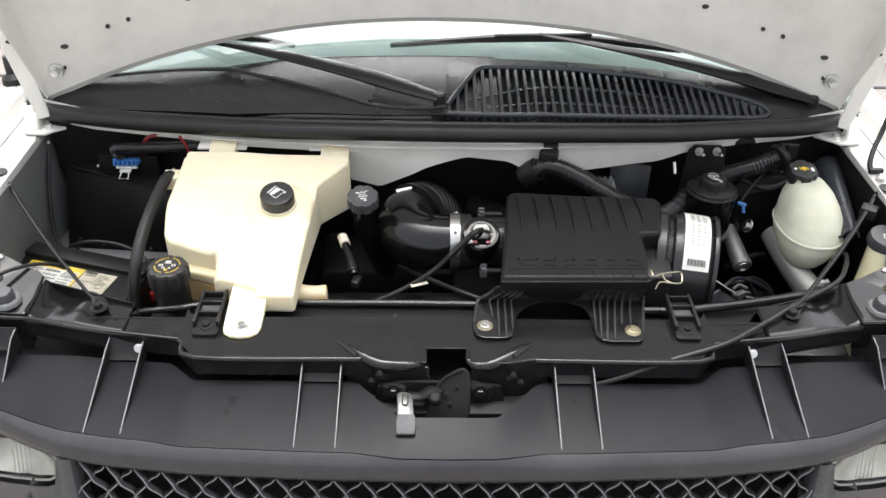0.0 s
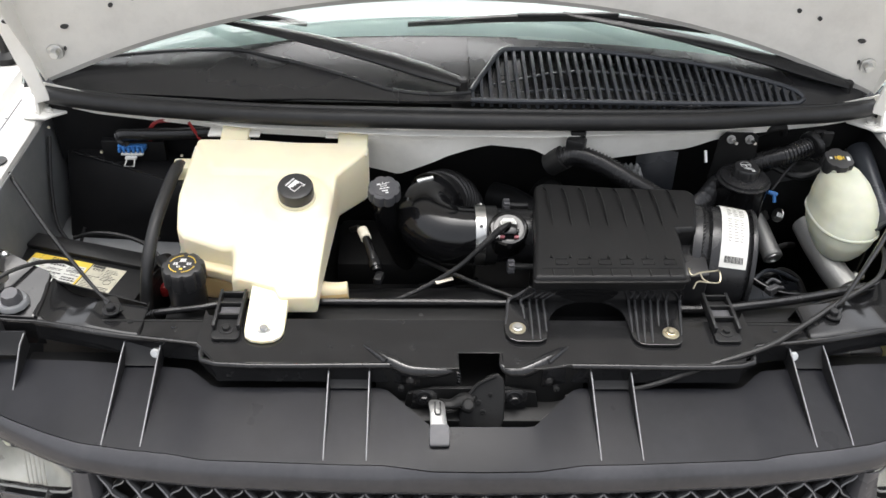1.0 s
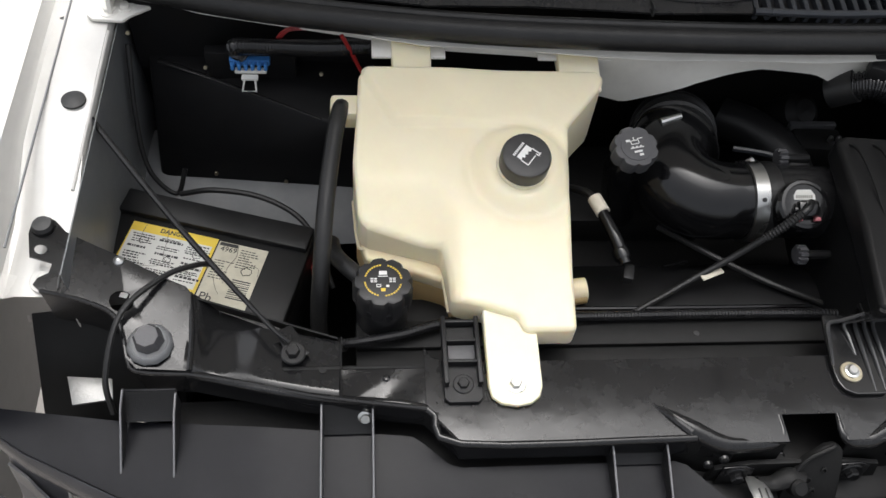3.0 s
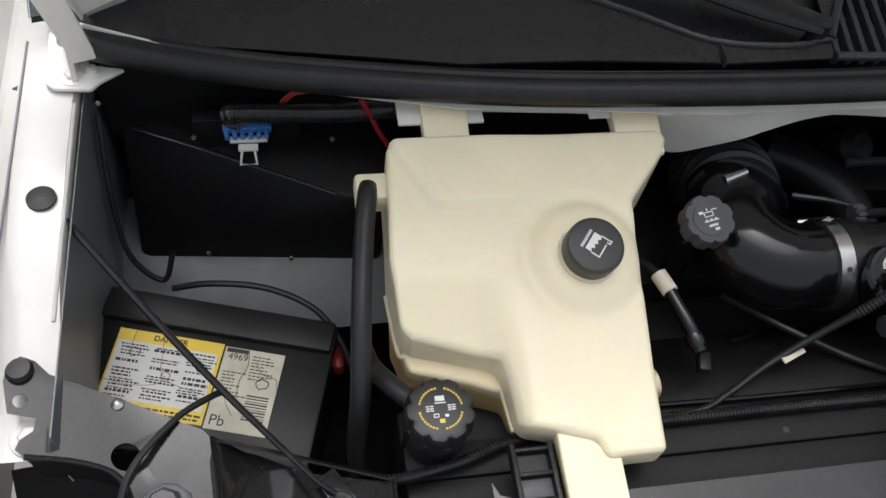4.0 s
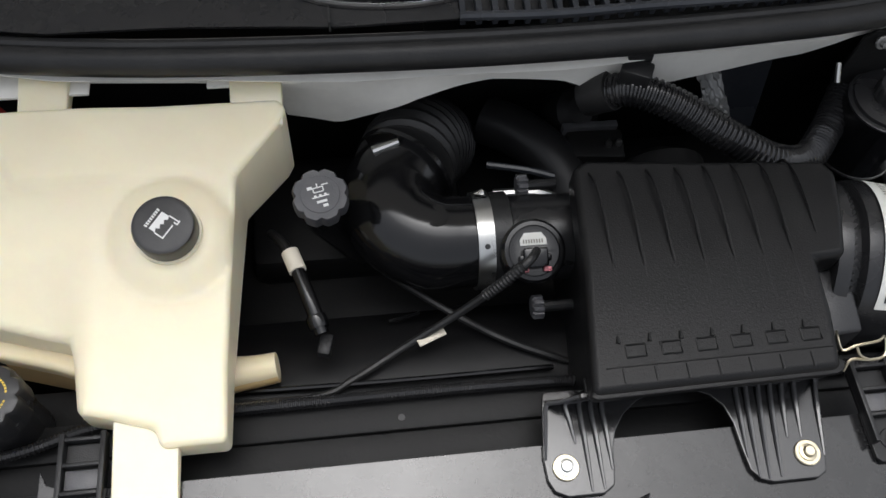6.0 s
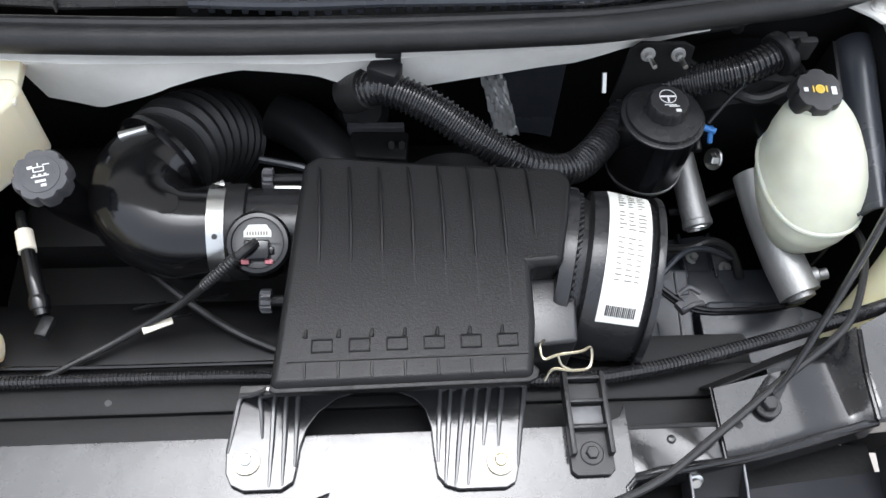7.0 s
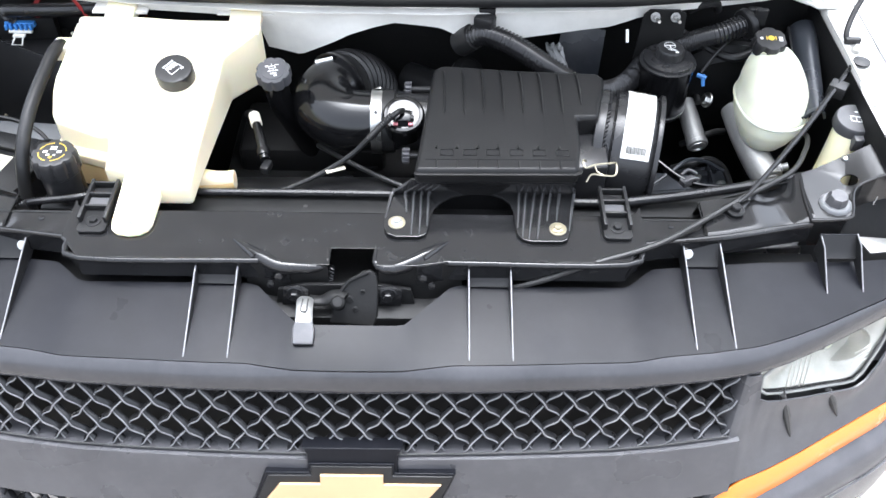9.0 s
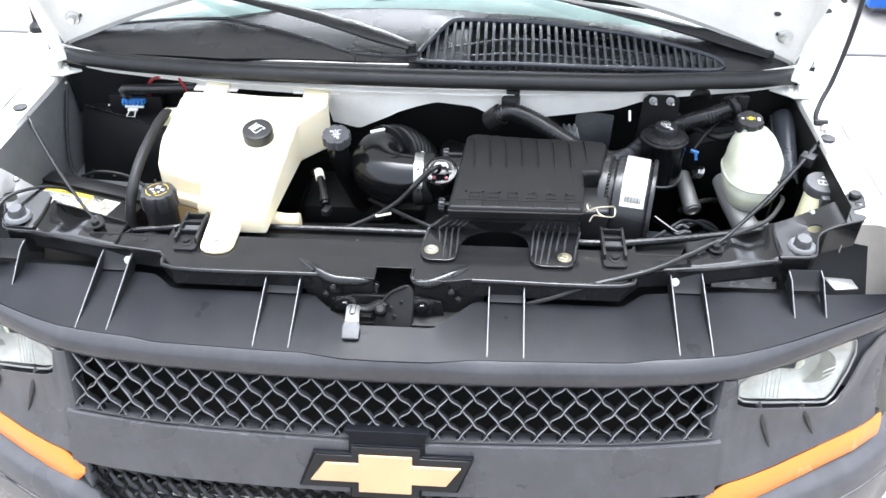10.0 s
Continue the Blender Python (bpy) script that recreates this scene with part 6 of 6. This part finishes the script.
part("tape_wrap", tube([(-0.532, 1.052, 1.022), (-0.512, 1.048, 1.031)], 0.0075, 10), RUBBER, bpy.data.objects["wire_loom"])
# fan shroud
fs = root("fan_shroud", (0, 1.15, 0.8), "gloss black plastic fan shroud behind the radiator", "fan shroud")
part("shroud", sheet(lambda u, v: Vector((-0.34 + 0.80 * u, 1.100 + 0.12 * v, 0.992 - 0.06 * v * v + 0.012 * math.sin(3.14 * u) * math.sin(3.14 * v))), 24, 8, 0.003), DEEP, fs)
part("shroud_ridge", tube([(-0.30, 1.115, 0.994), (-0.1, 1.108, 1.004), (0.08, 1.108, 1.004)], 0.003, 8), PLASTIC_GLOSS, fs)
for x, y in ((-0.09, 1.19), (-0.06, 1.175), (-0.105, 1.155), (-0.02, 1.20)):
    part("shroud_rib", tube([(x, y, 0.975), (x + 0.035, y + 0.008, 0.975)], 0.0022, 6), PLASTIC_GLOSS, fs)
# engine
en = root("engine", (0.1, 1.4, 0.55), "dark oily engine block under the intake", "engine")
part("block", box(-0.28, 0.45, 1.24, 1.50, 0.55, 0.88, 0.02), BAY_BLACK, en)
part("valve_cover", box(-0.25, 0.02, 1.30, 1.45, 0.86, 0.93, 0.015), BAY_BLACK, en)
part("alternator", lathe([(0.05, -0.05), (0.06, -0.04), (0.06, 0.03), (0.03, 0.05)], 28, axis_pose((0.28, 1.36, 0.94), (0, 1, 0.1))), BAY_BLACK, en)
part("coil_block", prism([(0.152, 1.386), (0.224, 1.380), (0.228, 1.424), (0.156, 1.430)], 0.93, 0.995, 0.004), BAY_BLACK, en)
part("coil_lip", box(0.150, 0.222, 1.424, 1.434, 0.985, 1.002, 0.002), CAP, en)
for x in (0.205, 0.218):
    part("coil_stud", lathe([(0.004, 0), (0.004, 0.006), (0.002, 0.009)], 10, Matrix.Translation((x, 1.40, 0.995))), STEEL, en)
part("thermostat_housing", lathe([(0.030, -0.05), (0.032, 0.0), (0.030, 0.02), (0.018, 0.03), (0.0, 0.031)], 24, axis_pose((0.170, 1.462, 0.985), (0.2, -0.5, 0.8))), BAY_BLACK, en)
part("lifting_tab", prism([(0.258, 1.368), (0.300, 1.366), (0.304, 1.388), (0.285, 1.396), (0.262, 1.390)], 0.975, 0.981, 0.0015), CAST, en, "dusty cast lifting tab")
part("throttle_rod", tube([(0.045, 1.375, 1.005), (0.09, 1.362, 1.008), (0.125, 1.352, 1.004)], 0.0045, 8), MODULE, en)
part("fuel_rail", tube([(0.06, 1.30, 0.98), (0.10, 1.295, 0.985), (0.15, 1.30, 0.98)], 0.007, 10), CAP, en)
part("pipe", tube([(0.05, 1.345, 0.985), (0.10, 1.34, 0.99), (0.13, 1.335, 0.98)], 0.006, 8), STEEL, en)
part("heat_foil", sheet(lambda u, v: Vector((0.315 + 0.03 * u + 0.02 * v, 1.46 - 0.055 * v, 1.06 - 0.05 * v + 0.004 * math.sin(17 * u + 9 * v) * math.cos(23 * v))), 10, 16, 0.001), ALU, en, "crumpled heat shield foil")
part("grey_panel", sheet(lambda u, v: Vector((0.345 + 0.085 * u - 0.012 * v, 1.49 - 0.05 * v + 0.01 * math.sin(3 * u), 1.07 - 0.11 * v)), 8, 6, 0.002), MODULE, en)

# big ribbed hose
bh = root("air_hose", (0.4, 1.36, 1.05), "large black ribbed hose across the firewall", "hose")
part("hose", tube([(0.17, 1.385, 1.12), (0.20, 1.372, 1.135), (0.245, 1.352, 1.128), (0.30, 1.322, 1.108), (0.355, 1.302, 1.085), (0.41, 1.315, 1.062), (0.455, 1.36, 1.05), (0.50, 1.415, 1.06), (0.55, 1.418, 1.09), (0.61, 1.412, 1.117), (0.665, 1.43, 1.13)], 0.0195, 18, ribs=0.0024, pitch=0.0064), LOOM, bh)
part("front_clip", merge(box(-0.017, 0.017, -0.012, 0.012, -0.01, 0.012, 0.003, Matrix.Translation((0.196, 1.378, 1.155)) @ Matrix.Rotation(radians(-25), 4, "Z")), box(0.186, 0.214, 1.386, 1.402, 1.155, 1.175, 0.002)), PLASTIC, bh)
part("rear_clip", merge(lathe([(0.025, -0.007), (0.027, -0.005), (0.027, 0.005), (0.025, 0.007)], 28, axis_pose((0.662, 1.428, 1.130), (0.85, 0.45, 0.2))), merge(box(0.668, 0.690, 1.412, 1.422, 1.135, 1.166, 0.003), box(0.660, 0.684, 1.424, 1.436, 1.146, 1.160, 0.003))), PLASTIC, bh)
part("cuff", tube([(0.155, 1.395, 1.10), (0.178, 1.382, 1.125)], 0.023, 16), RUBBER, bh)

# power steering reservoir
ps = root("power_steering_reservoir", (0.515, 1.36, 0.98), "gloss black fluid reservoir with printed cap", "fluid reservoir")
P_ = Matrix.Translation((0.521, 1.369, 0))
part("can", lathe([(0.045, 0.985), (0.047, 0.99), (0.047, 1.085), (0.046, 1.09), (0.0, 1.09)], 44, P_), PLASTIC_GLOSS, ps)
part("rim", lathe([(0.048, 1.086), (0.0495, 1.088), (0.0495, 1.090), (0.045, 1.092)], 44, P_), PLASTIC_SATIN, ps)
part("top", lathe([(0.046, 1.088), (0.044, 1.096), (0.028, 1.100), (0.0, 1.100)], 44, P_), PLASTIC_SATIN, ps)
part("lower_rim", lathe([(0.0475, 0.993), (0.0482, 0.995), (0.0475, 0.997)], 44, P_), STEEL, ps)
pc = part("cap", lathe([(0.0235, 1.098), (0.0245, 1.101), (0.0245, 1.113), (0.022, 1.117), (0.0, 1.117)], 60, P_, lobes=12, depth=0.0012), CAP_BLACK, ps)
b = bmesh.new()
for i in range(24):
    a = 2 * math.pi * i / 24
    box(-0.0014, 0.0014, -0.0004, 0.0004, 1.1170, 1.1174, 0, P_ @ Matrix.Translation((-0.001 + 0.0095 * math.cos(a), 0.006 + 0.0095 * math.sin(a), 0)) @ Matrix.Rotation(a + 1.57, 4, "Z"), b)
for x, y, w, h in ((-0.001, 0.006, 0.018, 0.0022), (-0.001, 0.002, 0.0022, 0.008), (0.000, -0.0065, 0.014, 0.001), (0.004, -0.0085, 0.012, 0.0014), (0.008, -0.0145, 0.006, 0.004)):
    box(x - w / 2, x + w / 2, y - h / 2, y + h / 2, 1.1170, 1.1174, 0, P_, b)
part("cap_symbol", b, PRINT_WHITE, pc, smooth=0)
sb = root("strut_bracket", (0.51, 1.405, 1.14), "black steel bracket with two studs on the firewall", "bracket")
part("plate", prism([(0.470, 1.06), (0.555, 1.06), (0.548, 1.155), (0.535, 1.163), (0.484, 1.163), (0.474, 1.152)], -0.002, 0.002, 0.001, m=Matrix.Translation((0, 1.415, 0)) @ Matrix.Rotation(radians(90), 4, "X")), BAY_BLACK, sb)
for x in (0.492, 0.527):
    hexbolt((x, 1.405, 1.154), (0, -1, 0.35), 0.0048, 0.009, ALU, sb)
    part("stud", tube([(x, 1.412, 1.152), (x + 0.002, 1.380, 1.160)], 0.0028, 8), STEEL, sb)
part("side_stud", tube([(0.445, 1.395, 1.135), (0.4455, 1.380, 1.118)], 0.003, 8), STEEL, sb)

# steel accumulator tube and brake parts
st = root("steering_shaft_tube", (0.585, 1.33, 0.95), "bare steel tube beside the fluid reservoir", "tube")
part("tube", lathe([(0.0, -0.09), (0.017, -0.09), (0.018, -0.004), (0.019, -0.003), (0.019, 0.004), (0.0165, 0.006), (0.0, 0.005)], 28, axis_pose((0.590, 1.303, 0.957), (0.12, -0.75, -0.25))), ALU, st)
part("end_ring", lathe([(0.0145, 0.005), (0.0145, 0.008), (0.011, 0.008), (0.011, 0.006)], 24, axis_pose((0.590, 1.303, 0.957), (0.12, -0.75, -0.25))), STEEL, st)
bk = root("brake_master_cylinder", (0.67, 1.28, 0.97), "cast aluminium brake master cylinder under its reservoir", "master cylinder")
part("casting", tube([(0.655, 1.345, 1.005), (0.664, 1.29, 0.992), (0.675, 1.235, 0.980), (0.688, 1.190, 0.972)], [0.025, 0.026, 0.025, 0.025], 20), CAST, bk)
part("end_plug", lathe([(0.017, -0.002), (0.017, 0.004), (0.010, 0.006), (0.0, 0.006)], 20, axis_pose((0.689, 1.189, 0.971), (0.25, -0.95, -0.2))), ALU, bk)
part("port_boss", lathe([(0.011, 0), (0.011, 0.028), (0.007, 0.03), (0.007, 0.04)], 16, axis_pose((0.682, 1.207, 0.977), (1, 0.1, 0.25))), ALU, bk)
hexbolt((0.609, 1.366, 1.008), (-1, -0.3, 0.5), 0.008, 0.011, STEEL, bk)
for z in (0.0, 0.008):
    part("brake_line", tube([(0.495, 1.215, 0.985 + z), (0.53, 1.185, 0.975 + z), (0.56, 1.172, 0.97 + z), (0.60, 1.172, 0.965 + z), (0.66, 1.18, 0.955 + z), (0.70, 1.19, 0.955)], 0.0032, 8), PLASTIC_GLOSS, bk)
part("line_clip", merge(box(-0.014, 0.014, -0.008, 0.008, -0.006, 0.004, 0.002, Matrix.Translation((0.545, 1.178, 0.98)) @ Matrix.Rotation(radians(30), 4, "Z")), merge(tube([(0.533, 1.186, 0.986), (0.546, 1.194, 0.990), (0.560, 1.188, 0.987)], 0.003, 8), tube([(0.536, 1.168, 0.985), (0.549, 1.172, 0.990), (0.561, 1.176, 0.986)], 0.003, 8))), CAP, bk)

rs = root("brake_fluid_reservoir", (0.69, 1.29, 1.0), "translucent white brake fluid reservoir with a black cap", "fluid reservoir")


def _res(u, v, k=1.0):
    a = 2 * math.pi * u
    # bulb, longer towards the front
    zz = [(0.0, 0.996), (0.32, 0.998), (0.60, 1.005), (0.78, 1.019), (0.93, 1.036), (1.0, 1.052), (1.0, 1.060), (0.95, 1.078), (0.84, 1.096), (0.68, 1.112), (0.50, 1.122), (0.28, 1.127), (0.0, 1.128)]
    q = v * (len(zz) - 1)
    i = min(int(q), len(zz) - 2)
    r_, z = [p + (w - p) * (q - i) for p, w in zip(zz[i], zz[i + 1])]
    cy = 1.300 + 0.55 * (z - 1.05)
    c, s = math.cos(a), math.sin(a)
    ex = abs(c) ** 0.85 * (1 if c > 0 else -1)
    ey = abs(s) ** 0.85 * (1 if s > 0 else -1)
    return Vector((0.694 + 0.25 * min(0.02, z - 1.05) + 0.058 * r_ * ex, cy + 0.079 * r_ * ey, z))


b = sheet(_res, 48, 36, 0)
bmesh.ops.remove_doubles(b, verts=b.verts, dist=0.0003)
part("body", b, WHITE_PLASTIC, rs, smooth=60)
part("seam", tube([_res(k / 48, 0.43) * 1.0 + Vector((0, 0, 0)) for k in range(49)], 0.0028, 6, n=1), WHITE_PLASTIC, rs)
part("neck", lathe([(0.025, 1.09), (0.025, 1.128)], 28, Matrix.Translation((0.687, 1.362, 0))), WHITE_PLASTIC, rs)
R_ = Matrix.Translation((0.686, 1.368, 1.116)) @ Matrix.Rotation(radians(12), 4, "X")
rcp = part("cap", lathe([(0.0, 0.0), (0.026, 0.0), (0.0285, 0.004), (0.0285, 0.022), (0.026, 0.027), (0.0, 0.028)], 48, R_, lobes=6, depth=0.003), CAP_BLACK, rs)
part("cap_symbol", merge(lathe([(0.0055, 0.028), (0.0055, 0.0285), (0.0035, 0.0285), (0.0035, 0.028)], 20, R_), merge(box(-0.0085, -0.007, -0.004, 0.004, 0.028, 0.0285, 0, R_), box(0.007, 0.0085, -0.004, 0.004, 0.028, 0.0285, 0, R_))), PRINT_YEL, rcp, smooth=0)
part("cap_mark", box(-0.019, -0.014, -0.003, 0.002, 0.028, 0.0285, 0, R_), PRINT_WHITE, rcp, smooth=0)
part("cap_mark", box(0.013, 0.019, -0.007, 0.003, 0.028, 0.0285, 0, R_), PRINT_WHITE, rcp, smooth=0)

# blue vacuum tee and thin line
vt = root("vacuum_fitting", (0.59, 1.383, 1.047), "small bright blue plastic vacuum fitting on a thin line", "fitting")
part("tee", merge(tube([(0.584, 1.384, 1.050), (0.600, 1.379, 1.047)], 0.0042, 10), tube([(0.594, 1.383, 1.052), (0.596, 1.372, 1.034)], 0.0034, 8)), BLUE, vt)
part("line", tube([(0.592, 1.388, 1.052), (0.615, 1.405, 1.08), (0.645, 1.42, 1.11)], 0.0028, 8), RUBBER, vt)
for pts in ([(0.55, 1.45, 1.10), (0.60, 1.44, 1.075), (0.65, 1.41, 1.07), (0.70, 1.42, 1.085)], [(0.57, 1.47, 1.13), (0.585, 1.455, 1.15), (0.61, 1.46, 1.15), (0.62, 1.47, 1.13)]):
    thing("vacuum_hose", tube(pts, 0.008, 10), RUBBER, "black rubber vacuum hose near the firewall", "hose", "vacuum hoses")
# brake booster and dark plastic below
bb = root("brake_booster", (0.655, 1.47, 0.9), "black round brake booster on the firewall", "brake booster")
BB = axis_pose((0.655, 1.47, 0.98), (0, -1, -0.2))
part("shell", lathe([(0.03, -0.06), (0.095, -0.05), (0.11, -0.02), (0.11, 0.02), (0.09, 0.04), (0.04, 0.046), (0.0, 0.046)], 40, BB), BAY_BLACK, bb)
part("crimped_rim", lathe([(0.110, -0.006), (0.114, -0.004), (0.114, 0.006), (0.110, 0.008)], 40, BB), BLACK_PAINT, bb)
for a in (-1, 1):
    part("stud", lathe([(0.006, 0), (0.006, 0.02), (0.0, 0.021)], 10, BB @ Matrix.Translation((a * 0.045, 0, 0.042))), STEEL, bb)
# sloping plastic covers below the filter
for pts, z0, lab, mark in (([(0.470, 1.09), (0.565, 1.09), (0.572, 1.13), (0.578, 1.255), (0.495, 1.262), (0.475, 1.16)], 0.905, "grey-black plastic shroud corner below the air filter", True), ([(0.584, 1.09), (0.745, 1.10), (0.745, 1.195), (0.70, 1.212), (0.60, 1.215), (0.584, 1.20)], 0.900, "glossy dark plastic cover below the brake lines", False), ([(0.565, 1.222), (0.72, 1.222), (0.72, 1.275), (0.565, 1.275)], 0.865, "black plastic cover under the master cylinder", False)):
    mb = root("plastic_module", (sum(p[0] for p in pts) / len(pts), sum(p[1] for p in pts) / len(pts), 0.53), lab, "module", "bay modules")
    part("case", prism(pts, 0.53, 0.9, 0.005, top=lambda x, y: z0 + 0.13 * (y - 1.1)), MODULE, mb)
    if mark:
        q = [(0.497, 1.135), (0.497, 1.165), (0.507, 1.165), (0.507, 1.185), (0.528, 1.185), (0.528, 1.165), (0.538, 1.165), (0.538, 1.135), (0.525, 1.135), (0.525, 1.142), (0.510, 1.142), (0.510, 1.135), (0.497, 1.135)]
        part("moulded_outline", tube([(x, y, z0 + 0.13 * (y - 1.1)) for x, y in q], 0.0013, 5, n=1), MODULE, mb)
        part("moulded_rib", tube([(x, y, z0 + 0.13 * (y - 1.1)) for x, y in ((0.492, 1.21), (0.50, 1.215), (0.572, 1.222))], 0.0022, 6, n=2), MODULE, mb)
        part("edge_rib", tube([(x, y, z0 + 0.13 * (y - 1.1)) for x, y in ((0.553, 1.095), (0.556, 1.15), (0.560, 1.25))], 0.0022, 6, n=2), MODULE, mb)
# lines and brackets low in the bay
thing("steel_line", tube([(0.495, 1.205, 0.945), (0.53, 1.232, 0.95), (0.565, 1.262, 0.952), (0.60, 1.275, 0.94), (0.64, 1.272, 0.92)], 0.0036, 8), MODULE, "thin dull steel line low in the engine bay", "pipe")
for pts in ([(0.555, 1.30, 0.90), (0.585, 1.285, 0.925), (0.615, 1.292, 0.93), (0.645, 1.285, 0.915), (0.66, 1.26, 0.89)], [(0.575, 1.345, 0.92), (0.60, 1.335, 0.945), (0.63, 1.345, 0.95), (0.655, 1.36, 0.94)], ):
    thing("low_hose", tube(pts, 0.0060, 10), RUBBER, "thin black hose low beside the engine", "hose", "low hoses")
lb = root("pump_bracket", (0.60, 1.29, 0.53), "dark cast pump bracket below the steel tube", "bracket")
part("casting", prism([(0.545, 1.262), (0.665, 1.258), (0.672, 1.31), (0.63, 1.335), (0.56, 1.33)], 0.53, 0.885, 0.006, top=lambda x, y: 0.875 + 0.10 * (x - 0.6)), MODULE, lb)
for x, y in ((0.565, 1.285), (0.61, 1.30), (0.65, 1.28)):
    hexbolt((x, y, 0.873 + 0.10 * (x - 0.6)), (0, 0, 1), 0.006, 0.007, CAST, lb)
for x in (0.59, 0.63):
    part("web", box(x - 0.002, x + 0.002, 1.262, 1.328, 0.87, 0.892, 0.001), MODULE, lb)
# washer tank neck
wt = root("washer_tank", (0.79, 1.19, 0.9), "pale yellow washer tank neck with a grey flip cap", "washer tank")
part("neck", tube([(0.802, 1.216, 1.072), (0.792, 1.195, 1.02), (0.775, 1.165, 0.95), (0.765, 1.15, 0.86)], [0.026, 0.030, 0.036, 0.04], 24), CREAM_NECK, wt)
W_ = Matrix.Translation((0.803, 1.217, 1.070)) @ Matrix.Rotation(radians(8), 4, "X")
wc = part("cap", lathe([(0.0, 0.0), (0.031, 0.0), (0.0325, 0.003), (0.0325, 0.017), (0.030, 0.021), (0.0, 0.022)], 40, W_), CAP, wt, "grey flip cap with a windscreen symbol")
part("cap_tab", box(-0.009, 0.007, -0.044, -0.028, -0.012, 0.014, 0.002, W_), CAP, wc)
b = bmesh.new()
for x, y, w, h in ((0, 0.002, 0.020, 0.0014), (0, -0.009, 0.014, 0.0014), (-0.0085, -0.0035, 0.0014, 0.011), (0.0085, -0.0035, 0.0014, 0.011), (0, -0.003, 0.0012, 0.010), (0.001, 0.013, 0.005, 0.003)):
    box(x - w / 2, x + w / 2, y - h / 2, y + h / 2, 0.022, 0.0224, 0, W_ @ Matrix.Rotation(radians(-10), 4, "Z"), b)
part("cap_symbol", b, PRINT_WHITE, wc, smooth=0)
# black side flap by the hinge
fl = root("side_flap", (0.77, 1.35, 1.0), "black rubber splash flap along the inner fender", "flap")
part("flap", sheet(lambda u, v: Vector((0.797 - 0.047 * u + (0.027 - 0.008 * u) * math.sin((v - 0.5) * 2.6), 1.495 - 0.255 * u, 1.098 - 0.012 * u + 0.024 * (math.cos((v - 0.5) * 2.6) - 1))), 14, 10, 0.004), MODULE, fl)
part("flap_skirt", sheet(lambda u, v: Vector((0.772 - 0.041 * u - 0.006 * v, 1.495 - 0.255 * u, 1.082 - 0.012 * u - 0.16 * v)), 14, 3, 0.004), RUBBER, fl)
